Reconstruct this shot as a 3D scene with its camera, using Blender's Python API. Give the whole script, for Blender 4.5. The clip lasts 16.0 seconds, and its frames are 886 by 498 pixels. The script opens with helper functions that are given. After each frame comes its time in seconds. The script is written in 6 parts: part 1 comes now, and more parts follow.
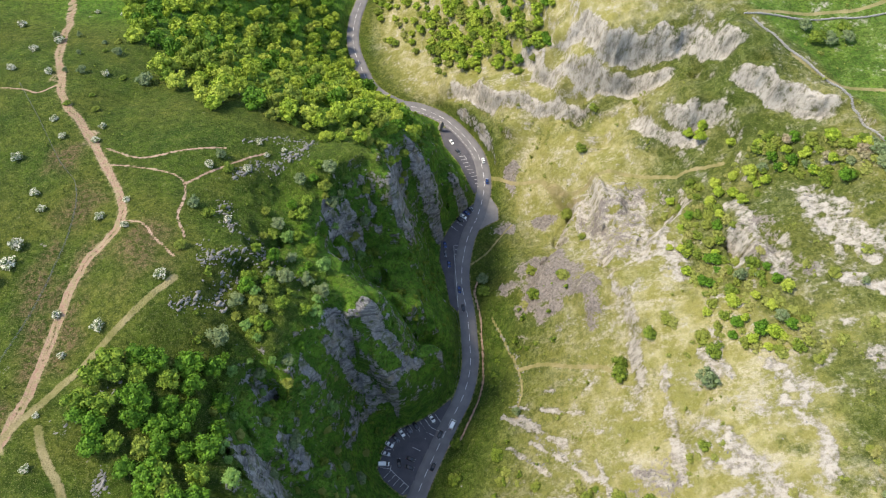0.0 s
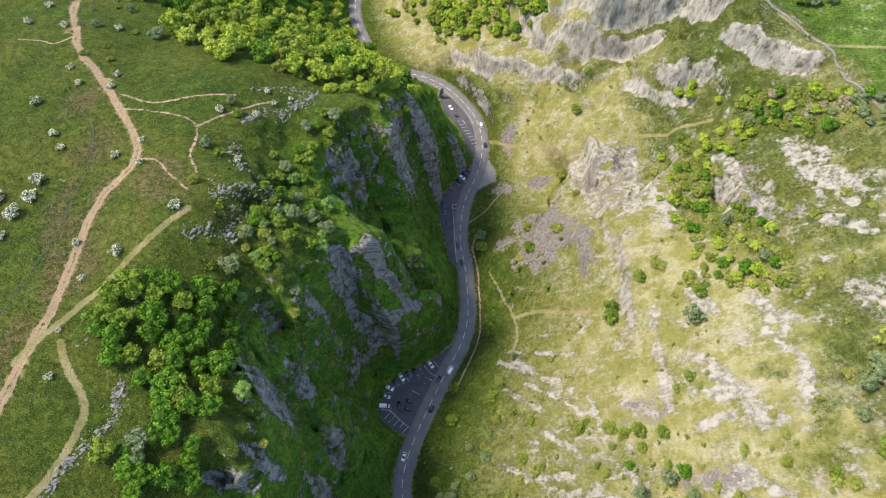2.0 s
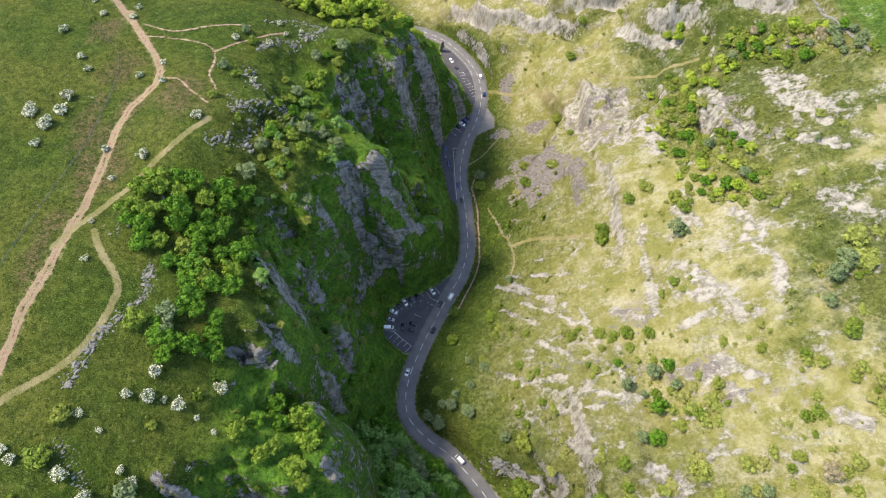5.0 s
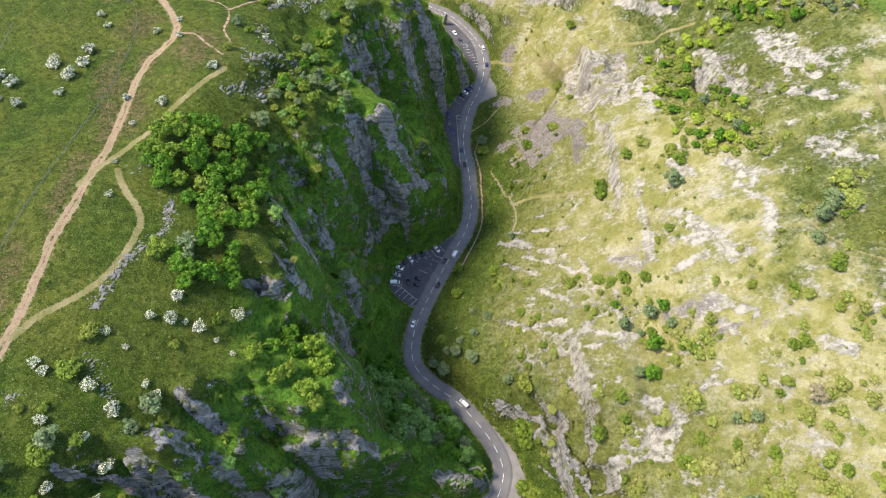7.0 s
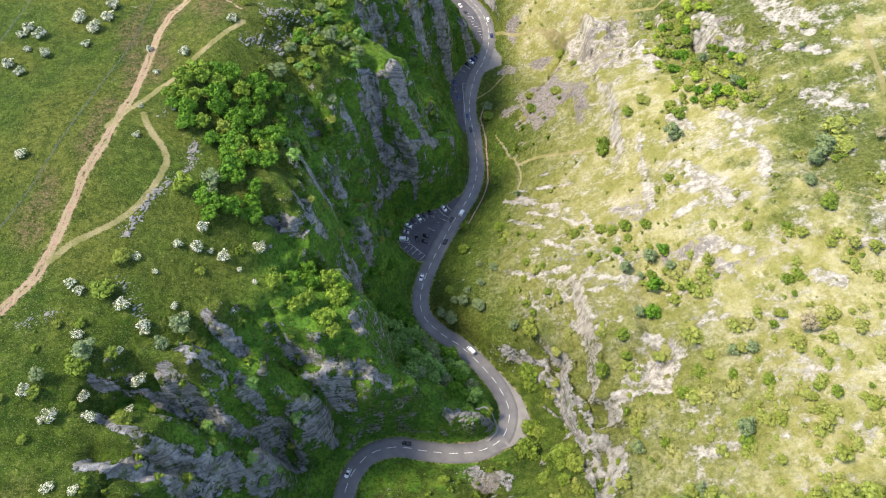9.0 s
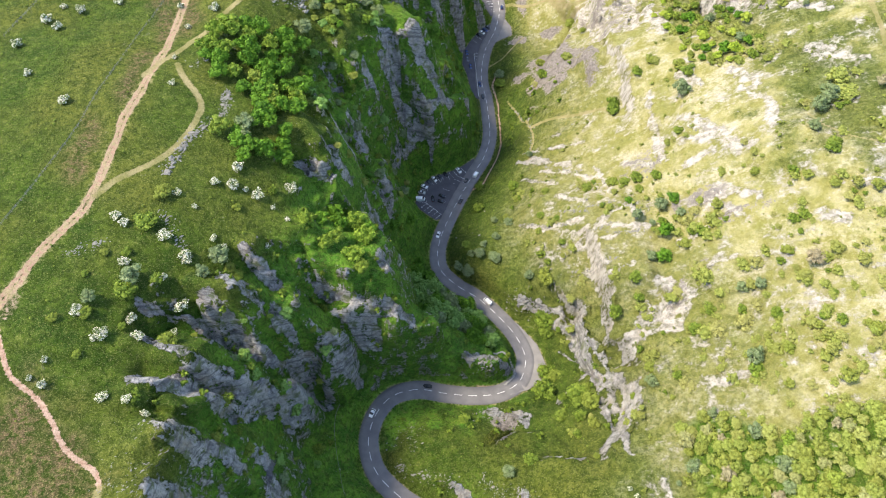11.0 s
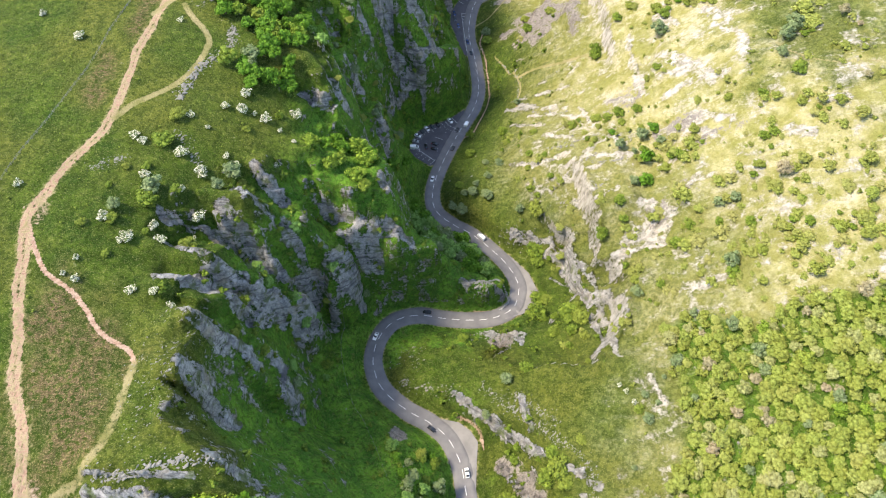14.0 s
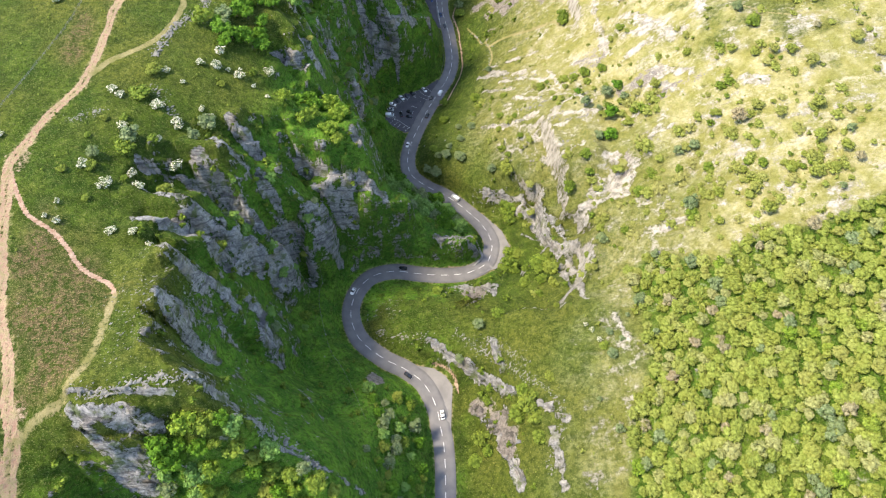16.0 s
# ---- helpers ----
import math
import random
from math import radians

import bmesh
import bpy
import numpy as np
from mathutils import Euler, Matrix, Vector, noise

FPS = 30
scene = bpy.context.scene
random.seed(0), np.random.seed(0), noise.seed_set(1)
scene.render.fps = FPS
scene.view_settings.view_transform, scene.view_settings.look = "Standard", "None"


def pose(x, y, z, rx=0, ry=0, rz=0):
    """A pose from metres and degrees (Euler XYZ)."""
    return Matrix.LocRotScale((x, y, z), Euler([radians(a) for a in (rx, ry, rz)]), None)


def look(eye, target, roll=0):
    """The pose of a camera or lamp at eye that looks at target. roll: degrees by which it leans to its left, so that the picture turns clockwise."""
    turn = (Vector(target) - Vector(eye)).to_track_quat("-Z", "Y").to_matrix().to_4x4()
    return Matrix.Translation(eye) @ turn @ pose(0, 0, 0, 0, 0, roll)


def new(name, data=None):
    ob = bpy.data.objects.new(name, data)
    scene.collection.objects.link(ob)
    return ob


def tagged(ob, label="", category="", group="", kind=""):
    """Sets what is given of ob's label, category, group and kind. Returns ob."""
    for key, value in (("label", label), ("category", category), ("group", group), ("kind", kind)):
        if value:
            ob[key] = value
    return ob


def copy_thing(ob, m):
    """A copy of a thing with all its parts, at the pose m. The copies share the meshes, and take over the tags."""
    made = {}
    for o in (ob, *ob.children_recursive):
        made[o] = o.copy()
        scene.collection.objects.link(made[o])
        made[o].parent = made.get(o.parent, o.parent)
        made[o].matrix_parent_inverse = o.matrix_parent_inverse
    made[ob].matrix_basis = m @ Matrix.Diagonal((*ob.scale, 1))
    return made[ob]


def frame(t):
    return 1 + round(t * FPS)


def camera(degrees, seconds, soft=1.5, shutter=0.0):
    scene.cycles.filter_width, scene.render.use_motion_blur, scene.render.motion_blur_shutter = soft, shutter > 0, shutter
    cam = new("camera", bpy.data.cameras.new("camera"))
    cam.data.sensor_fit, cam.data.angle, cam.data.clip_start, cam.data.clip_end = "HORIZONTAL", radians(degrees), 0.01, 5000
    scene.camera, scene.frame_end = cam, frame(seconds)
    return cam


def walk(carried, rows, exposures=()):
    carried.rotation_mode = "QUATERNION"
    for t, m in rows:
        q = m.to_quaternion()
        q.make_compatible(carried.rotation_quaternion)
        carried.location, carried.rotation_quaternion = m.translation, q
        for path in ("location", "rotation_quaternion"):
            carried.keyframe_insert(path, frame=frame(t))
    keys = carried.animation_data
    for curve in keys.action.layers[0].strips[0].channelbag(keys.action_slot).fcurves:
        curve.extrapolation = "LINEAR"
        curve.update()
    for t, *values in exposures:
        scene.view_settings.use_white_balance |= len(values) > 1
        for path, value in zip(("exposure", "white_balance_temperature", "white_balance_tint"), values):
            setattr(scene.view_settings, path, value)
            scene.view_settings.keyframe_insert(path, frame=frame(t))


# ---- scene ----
cam = camera(65.5, 16.0, soft=1.1)
METRES, EYE, TILT, LEAN, TURN = 215.0, 300.0, -61.0, 0.0, 0.0
ROWS = [
    (0.0, 0.0, 0.0, 0.0, 0.0, 0.0, -0.0),
    (0.5, -0.0005, -0.0148, -0.0268, -0.04, -0.05, -0.13),
    (1.0, -0.0011, -0.0301, -0.0542, -0.11, -0.1, -0.25),
    (1.5, -0.0018, -0.0456, -0.082, -0.16, -0.13, -0.32),
    (2.0, -0.0022, -0.0617, -0.1102, -0.16, -0.13, -0.29),
    (2.5, -0.0022, -0.0781, -0.1382, -0.15, -0.14, -0.29),
    (3.0, -0.0024, -0.0943, -0.1668, -0.17, -0.17, -0.31),
    (3.5, -0.003, -0.1103, -0.1959, -0.19, -0.16, -0.32),
    (4.0, -0.0038, -0.1262, -0.224, -0.21, -0.16, -0.34),
    (6.5, -0.0074, -0.2023, -0.3619, -0.03, -0.12, -0.23),
    (7.0, -0.0094, -0.2175, -0.3883, 0.02, -0.12, -0.22),
    (7.5, -0.0121, -0.2327, -0.415, 0.03, -0.14, -0.23),
    (8.0, -0.0156, -0.2479, -0.442, 0.04, -0.17, -0.25),
    (8.5, -0.0197, -0.2636, -0.4689, 0.07, -0.2, -0.26),
    (9.0, -0.0262, -0.2792, -0.4961, 0.07, -0.21, -0.24),
    (11.5, -0.0752, -0.3533, -0.6282, 0.12, -0.33, 0.23),
    (12.0, -0.0839, -0.3684, -0.6544, 0.05, -0.33, 0.46),
    (12.5, -0.0894, -0.3836, -0.6809, -0.06, -0.32, 0.68),
    (13.0, -0.0915, -0.3983, -0.7069, -0.23, -0.32, 0.92),
    (13.5, -0.0905, -0.4127, -0.733, -0.52, -0.28, 1.18),
    (14.0, -0.086, -0.4267, -0.759, -0.85, -0.26, 1.48),
    (14.5, -0.0795, -0.4404, -0.7844, -1.19, -0.29, 1.88),
    (15.0, -0.0712, -0.4538, -0.8091, -1.39, -0.33, 2.11),
    (15.5, -0.0622, -0.4671, -0.8339, -1.56, -0.37, 2.4),
    (16.0, -0.0549, -0.4806, -0.859, -1.74, -0.4, 2.73),
]
walk(cam, [(t, pose(0, 0, EYE, TILT, LEAN, TURN) @ pose(METRES * x, METRES * y, METRES * z, 90 + pitch, roll, yaw)) for t, x, y, z, yaw, pitch, roll in ROWS], [(0.0, 1.36, 6900, 10), (4.0, 1.42, 6900, 10), (9.0, 1.67, 6800, 10), (12.0, 1.85, 6900, 10), (16.0, 1.88, 7100, 10)])

# ---- light: a hazy sun over the west rim, spread by thin cloud, and the sky ----
SUN_ELEVATION, SUN_FROM = 55.0, 170.0     # degrees; 180 is straight from -x, less is more from +y
world = bpy.data.worlds.new("sky")
scene.world = world
world.use_nodes = True
sky = world.node_tree.nodes.new("ShaderNodeTexSky")
sky.sky_type, sky.sun_disc = "NISHITA", False
sky.sun_elevation, sky.sun_rotation = radians(SUN_ELEVATION), radians(90.0 - SUN_FROM)
world.node_tree.links.new(sky.outputs["Color"], world.node_tree.nodes["Background"].inputs["Color"])
world.node_tree.nodes["Background"].inputs["Strength"].default_value = 0.15
sun_data = bpy.data.lights.new("sun", "SUN")
sun_data.energy, sun_data.angle, sun_data.color = 2.3, radians(9.0), (1.0, 0.90, 0.74)
sun = new("sun", sun_data)
sun_way = Vector((math.cos(radians(SUN_FROM)) * math.cos(radians(SUN_ELEVATION)), math.sin(radians(SUN_FROM)) * math.cos(radians(SUN_ELEVATION)), math.sin(radians(SUN_ELEVATION))))
sun.matrix_world = look(sun_way * 900, (0, 0, 0))

# ---- materials ----
def shader(name):
    m = bpy.data.materials.new(name)
    m.use_nodes = True
    return m, m.node_tree.nodes, m.node_tree.links, m.node_tree.nodes["Principled BSDF"]


def mix(nodes, links, factor, a, b):
    n = nodes.new("ShaderNodeMix")
    n.data_type = "RGBA"
    for socket, value in ((0, factor), (6, a), (7, b)):
        if isinstance(value, (int, float)):
            n.inputs[socket].default_value = value
        elif isinstance(value, tuple):
            n.inputs[socket].default_value = (*value, 1.0) if len(value) == 3 else value
        else:
            links.new(value, n.inputs[socket])
    return n.outputs[2]


def calc(nodes, links, kind, a, b=0.0, clamp=False):
    n = nodes.new("ShaderNodeMath")
    n.operation, n.use_clamp = kind, clamp
    for socket, value in ((0, a), (1, b)):
        if isinstance(value, (int, float)):
            n.inputs[socket].default_value = value
        else:
            links.new(value, n.inputs[socket])
    return n.outputs[0]


def grain(nodes, links, where, size, detail=4.0, rough=0.55, stretch=None):
    """Noise with grains of that many metres."""
    if stretch:
        m = nodes.new("ShaderNodeMapping")
        m.inputs["Scale"].default_value = stretch
        links.new(where, m.inputs["Vector"])
        where = m.outputs["Vector"]
    n = nodes.new("ShaderNodeTexNoise")
    n.inputs["Scale"].default_value, n.inputs["Detail"].default_value, n.inputs["Roughness"].default_value = 1.0 / size, detail, rough
    links.new(where, n.inputs["Vector"])
    return n.outputs["Fac"]


def span(nodes, links, value, low, high, to_low=0.0, to_high=1.0):
    n = nodes.new("ShaderNodeMapRange")
    n.interpolation_type = "SMOOTHSTEP"
    for k, v in ((1, low), (2, high), (3, to_low), (4, to_high)):
        n.inputs[k].default_value = v
    links.new(value, n.inputs[0])
    return n.outputs[0]


def attribute(nodes, name):
    n = nodes.new("ShaderNodeAttribute")
    n.attribute_name = name
    return n.outputs["Fac"]


def relief(nodes, links, bsdf, value, metres, strength=1.0):
    n = nodes.new("ShaderNodeBump")
    n.inputs["Strength"].default_value, n.inputs["Distance"].default_value = strength, metres
    links.new(value, n.inputs["Height"])
    links.new(n.outputs["Normal"], bsdf.inputs["Normal"])


def ground_material():
    m, nodes, links, bsdf = shader("grass_and_limestone")
    where = nodes.new("ShaderNodeTexCoord").outputs["Object"]
    big, mid, fine = grain(nodes, links, where, 38), grain(nodes, links, where, 7.0, 6, 0.6), grain(nodes, links, where, 1.5, 5, 0.7)
    speck, streak = grain(nodes, links, where, 0.45, 3, 0.7), grain(nodes, links, where, 2.6, 6, 0.72, (1.0, 1.0, 0.35))
    dry, heath, bare, rock_a = attribute(nodes, "dry"), attribute(nodes, "heath"), attribute(nodes, "bare"), attribute(nodes, "rock")
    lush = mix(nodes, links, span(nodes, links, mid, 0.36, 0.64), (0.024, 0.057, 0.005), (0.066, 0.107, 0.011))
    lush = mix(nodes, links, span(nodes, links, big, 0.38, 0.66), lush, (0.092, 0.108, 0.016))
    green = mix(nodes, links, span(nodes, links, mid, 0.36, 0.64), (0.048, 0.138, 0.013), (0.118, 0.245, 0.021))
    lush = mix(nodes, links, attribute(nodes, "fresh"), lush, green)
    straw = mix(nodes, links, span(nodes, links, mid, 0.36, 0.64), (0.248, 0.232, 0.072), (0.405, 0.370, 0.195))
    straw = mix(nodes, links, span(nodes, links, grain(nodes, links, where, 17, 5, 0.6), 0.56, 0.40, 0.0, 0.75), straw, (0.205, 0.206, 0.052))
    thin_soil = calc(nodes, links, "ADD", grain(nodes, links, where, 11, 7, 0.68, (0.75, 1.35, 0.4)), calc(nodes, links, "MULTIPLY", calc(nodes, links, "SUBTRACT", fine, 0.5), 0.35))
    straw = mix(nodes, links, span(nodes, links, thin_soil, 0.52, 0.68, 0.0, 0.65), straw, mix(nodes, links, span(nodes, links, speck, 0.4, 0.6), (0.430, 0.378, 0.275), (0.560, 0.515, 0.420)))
    # dry: real straw cover, plus shade painted as olive near the east roadside
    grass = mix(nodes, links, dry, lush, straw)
    brown = mix(nodes, links, span(nodes, links, speck, 0.35, 0.65), (0.070, 0.062, 0.022), (0.180, 0.112, 0.072))
    grass = mix(nodes, links, calc(nodes, links, "MULTIPLY", heath, span(nodes, links, fine, 0.38, 0.54)), grass, brown)
    mottle = grain(nodes, links, where, 3.2, 5, 0.65)
    grass = mix(nodes, links, calc(nodes, links, "MULTIPLY", span(nodes, links, mottle, 0.54, 0.38, 0.0, 0.65), calc(nodes, links, "SUBTRACT", 1.0, calc(nodes, links, "MULTIPLY", calc(nodes, links, "ADD", dry, attribute(nodes, "fresh")), 0.8))), grass, (0.026, 0.046, 0.004))
    grass = mix(nodes, links, span(nodes, links, mottle, 0.54, 0.68, 0.0, 0.45), grass, (0.145, 0.160, 0.036))
    tuft = mix(nodes, links, 0.80, grass, (0.016, 0.034, 0.003))
    grass = mix(nodes, links, calc(nodes, links, "MULTIPLY", span(nodes, links, fine, 0.54, 0.40, 0.0, 0.80), calc(nodes, links, "SUBTRACT", 1.0, calc(nodes, links, "MULTIPLY", dry, 0.75))), grass, tuft)
    blade = mix(nodes, links, 0.45, grass, (0.42, 0.40, 0.16))
    grass = mix(nodes, links, span(nodes, links, speck, 0.52, 0.70, 0.0, 0.75), grass, blade)
    stone = mix(nodes, links, span(nodes, links, streak, 0.36, 0.64), (0.190, 0.192, 0.205), (0.410, 0.400, 0.392))
    stone = mix(nodes, links, span(nodes, links, speck, 0.50, 0.70, 0.0, 0.50), stone, (0.48, 0.465, 0.44))
    stone = mix(nodes, links, span(nodes, links, mid, 0.52, 0.70, 0.0, 0.6), stone, (0.280, 0.235, 0.165))
    stone = mix(nodes, links, span(nodes, links, fine, 0.52, 0.34, 0.0, 0.55), stone, (0.115, 0.120, 0.118))
    cells = nodes.new("ShaderNodeTexVoronoi")
    cells.feature = "DISTANCE_TO_EDGE"
    cells.inputs["Scale"].default_value = 0.30
    bent = nodes.new("ShaderNodeVectorMath")
    bent.operation = "MULTIPLY_ADD"
    bent.inputs[1].default_value = (2.2, 2.2, 2.2)
    swirl = nodes.new("ShaderNodeTexNoise")
    swirl.inputs["Scale"].default_value = 0.35
    links.new(where, swirl.inputs["Vector"])
    links.new(swirl.outputs["Color"], bent.inputs[0])
    links.new(where, bent.inputs[2])
    links.new(bent.outputs[0], cells.inputs["Vector"])
    joints = span(nodes, links, cells.outputs["Distance"], 0.05, 0.01, 0.0, 0.22)
    joints = calc(nodes, links, "MULTIPLY", joints, calc(nodes, links, "SUBTRACT", 1.0, calc(nodes, links, "MULTIPLY", attribute(nodes, "cream"), 0.8)))
    across_beds = nodes.new("ShaderNodeVectorMath")
    across_beds.operation = "DOT_PRODUCT"
    across_beds.inputs[1].default_value = (0.25, 0.50, 1.0)
    links.new(bent.outputs[0], across_beds.inputs[0])
    flatten = nodes.new("ShaderNodeVectorMath")
    flatten.operation = "MULTIPLY"
    flatten.inputs[1].default_value = (0.10, 0.10, 0.0)
    links.new(where, flatten.inputs[0])
    lift_up = nodes.new("ShaderNodeCombineXYZ")
    links.new(across_beds.outputs["Value"], lift_up.inputs["Z"])
    bed_place = nodes.new("ShaderNodeVectorMath")
    links.new(flatten.outputs[0], bed_place.inputs[0])
    links.new(lift_up.outputs[0], bed_place.inputs[1])
    bedding = grain(nodes, links, bed_place.outputs[0], 1.5, 3, 0.6)
    stone = mix(nodes, links, calc(nodes, links, "MULTIPLY", span(nodes, links, bedding, 0.50, 0.36, 0.0, 0.7), calc(nodes, links, "SUBTRACT", 1.0, attribute(nodes, "cream"))), stone, (0.085, 0.082, 0.092))
    moss = calc(nodes, links, "MULTIPLY", span(nodes, links, grain(nodes, links, where, 4.5, 4, 0.6), 0.52, 0.64, 0.0, 0.75), calc(nodes, links, "SUBTRACT", 1.0, attribute(nodes, "cream")))
    stone = mix(nodes, links, moss, stone, (0.085, 0.120, 0.022))
    stone = mix(nodes, links, joints, stone, (0.050, 0.056, 0.048))
    stone = mix(nodes, links, attribute(nodes, "cream"), stone, mix(nodes, links, span(nodes, links, streak, 0.34, 0.60), (0.230, 0.210, 0.180), (0.470, 0.435, 0.375)))
    turned = nodes.new("ShaderNodeMapping")
    turned.inputs["Rotation"].default_value = (0.0, 0.0, 0.35)
    turned.inputs["Scale"].default_value = (0.16, 1.0, 0.4)
    links.new(where, turned.inputs["Vector"])
    ribs = grain(nodes, links, turned.outputs["Vector"], 2.4, 4, 0.6)
    ribs = calc(nodes, links, "MULTIPLY", calc(nodes, links, "SUBTRACT", ribs, 0.44), calc(nodes, links, "MULTIPLY", dry, 1.1))
    rock_a = calc(nodes, links, "ADD", rock_a, ribs)
    loose = calc(nodes, links, "ADD", calc(nodes, links, "MULTIPLY", attribute(nodes, "cream"), 0.5), 1.2)
    ragged = calc(nodes, links, "ADD", rock_a, calc(nodes, links, "MULTIPLY", calc(nodes, links, "SUBTRACT", calc(nodes, links, "ADD", mid, streak), 1.0), loose))
    ragged = calc(nodes, links, "ADD", ragged, calc(nodes, links, "MULTIPLY", calc(nodes, links, "SUBTRACT", fine, 0.5), calc(nodes, links, "MULTIPLY", loose, 0.76)))
    rocky = span(nodes, links, ragged, 0.45, 0.58)
    soft = nodes.new("ShaderNodeMix")
    links.new(attribute(nodes, "cream"), soft.inputs[0])
    links.new(rocky, soft.inputs[2])
    links.new(span(nodes, links, ragged, 0.22, 0.88), soft.inputs[3])
    rocky = soft.outputs[0]
    colour = mix(nodes, links, rocky, grass, stone)
    scree_a = calc(nodes, links, "ADD", attribute(nodes, "scree"), calc(nodes, links, "MULTIPLY", calc(nodes, links, "SUBTRACT", calc(nodes, links, "ADD", mid, fine), 1.0), 1.5))
    rubble = mix(nodes, links, span(nodes, links, fine, 0.35, 0.65), (0.150, 0.132, 0.122), (0.290, 0.258, 0.226))
    rubble = mix(nodes, links, span(nodes, links, speck, 0.5, 0.66), rubble, (0.085, 0.078, 0.078))
    colour = mix(nodes, links, span(nodes, links, scree_a, 0.36, 0.60), colour, rubble)
    earth = mix(nodes, links, span(nodes, links, fine, 0.3, 0.7), (0.305, 0.182, 0.128), (0.460, 0.335, 0.258))
    trodden = calc(nodes, links, "ADD", bare, calc(nodes, links, "MULTIPLY", calc(nodes, links, "SUBTRACT", fine, 0.5), 0.9))
    colour = mix(nodes, links, span(nodes, links, trodden, 0.38, 0.62), colour, earth)
    worn = calc(nodes, links, "ADD", attribute(nodes, "worn"), calc(nodes, links, "MULTIPLY", calc(nodes, links, "SUBTRACT", fine, 0.5), 1.1))
    pale = mix(nodes, links, span(nodes, links, mid, 0.3, 0.7), (0.190, 0.180, 0.065), (0.330, 0.275, 0.150))
    colour = mix(nodes, links, span(nodes, links, worn, 0.36, 0.68, 0.0, 0.9), colour, pale)
    links.new(colour, bsdf.inputs["Base Color"])
    bsdf.inputs["Roughness"].default_value = 0.95
    bsdf.inputs["Specular IOR Level"].default_value = 0.12
    bumps = calc(nodes, links, "ADD", calc(nodes, links, "MULTIPLY", fine, 0.9), calc(nodes, links, "MULTIPLY", streak, calc(nodes, links, "ADD", calc(nodes, links, "MULTIPLY", calc(nodes, links, "MULTIPLY", rocky, 1.3), calc(nodes, links, "SUBTRACT", 1.0, calc(nodes, links, "MULTIPLY", attribute(nodes, "cream"), 0.8))), 0.3)))
    bumps = calc(nodes, links, "ADD", bumps, calc(nodes, links, "MULTIPLY", speck, 0.35))
    relief(nodes, links, bsdf, bumps, 1.5)
    return m


def asphalt_material(name, dark, light):
    m, nodes, links, bsdf = shader(name)
    where = nodes.new("ShaderNodeTexCoord").outputs["Object"]
    patch, fine = grain(nodes, links, where, 5.0, 5), grain(nodes, links, where, 0.25, 3)
    colour = mix(nodes, links, span(nodes, links, patch, 0.3, 0.7), dark, light)
    colour = mix(nodes, links, span(nodes, links, fine, 0.3, 0.7, 0.0, 0.25), colour, (0.15, 0.145, 0.14))
    links.new(colour, bsdf.inputs["Base Color"])
    bsdf.inputs["Roughness"].default_value = 0.85
    bsdf.inputs["Specular IOR Level"].default_value = 0.3
    relief(nodes, links, bsdf, fine, 0.01)
    return m


def plain(name, colour, roughness=0.6, metal=0.0, size=1.0, vary=0.18):
    """Paint, rubber, timber or metal with slight dirt in two scales."""
    m, nodes, links, bsdf = shader(name)
    where = nodes.new("ShaderNodeTexCoord").outputs["Object"]
    dirt = calc(nodes, links, "MULTIPLY", calc(nodes, links, "ADD", grain(nodes, links, where, size, 4), grain(nodes, links, where, size * 0.12, 3)), 0.5)
    links.new(mix(nodes, links, span(nodes, links, dirt, 0.35, 0.65), tuple(c * (1 - vary) for c in colour), tuple(min(1.0, c * (1 + vary)) for c in colour)), bsdf.inputs["Base Color"])
    bsdf.inputs["Roughness"].default_value, bsdf.inputs["Metallic"].default_value = roughness, metal
    return m


GROUND = ground_material()
ASPHALT = asphalt_material("asphalt", (0.118, 0.112, 0.116), (0.162, 0.154, 0.152))
ASPHALT_DARK = asphalt_material("newer_asphalt", (0.050, 0.048, 0.060), (0.078, 0.075, 0.086))
ASPHALT_PALE = asphalt_material("dusty_asphalt", (0.150, 0.142, 0.136), (0.215, 0.202, 0.190))
PAINT_WHITE = plain("road_paint", (0.62, 0.62, 0.60), 0.7, 0, 0.8)

# ---- the lie of the land: named ridges, rims, toes and floors, each a line of x, y, z ----
# == terrain ==
ROAD_LINE = [
    (-40, 520, -68), (-61, 416, -63), (-65, 390, -61.5), (-64, 366, -60), (-57, 343.5, -58.8), (-47.5, 323, -57.5), (-30, 308.5, -56), (-14.5, 303.5, -55),
    (2, 293, -54), (15, 277, -53), (23, 260.5, -52), (25.3, 239, -51), (21, 217.5, -50), (14.6, 201.5, -49.3), (11, 182.5, -48.5), (10.8, 168, -47.8),
    (13, 153.7, -47), (14.2, 137, -46), (14.2, 120.6, -45), (10.4, 105, -43.5), (3.1, 90, -41.5), (-3.5, 75.5, -39), (-9.8, 61, -37.2),
    (-16, 44, -35.5), (-18, 30, -33.5), (-15.5, 19.5, -32)]
ROAD_LINE_UPPER = [
    (-7, 10, -30), (3, 2.5, -28.5), (13, -8, -27), (21, -19, -25.2),
    (25.5, -30, -24), (25, -38, -23), (21, -46, -21.8), (11, -51.5, -20), (-1.5, -53, -18.3), (-14, -52.3, -16.8), (-26.5, -51, -15),
    (-38, -54.6, -12.8), (-45, -63, -11), (-48, -74, -8.8), (-46.5, -84, -7.2), (-42, -92.5, -6), (-32, -101.5, -4.8), (-22, -107.6, -4), (-14, -115, -3.2),
    (-9, -126, -2.4), (-7.5, -136, -1.6), (-6.5, -146, -0.8), (-7, -165, 1), (-10, -200, 4), (-30, -260, 10)]
LAND = {}
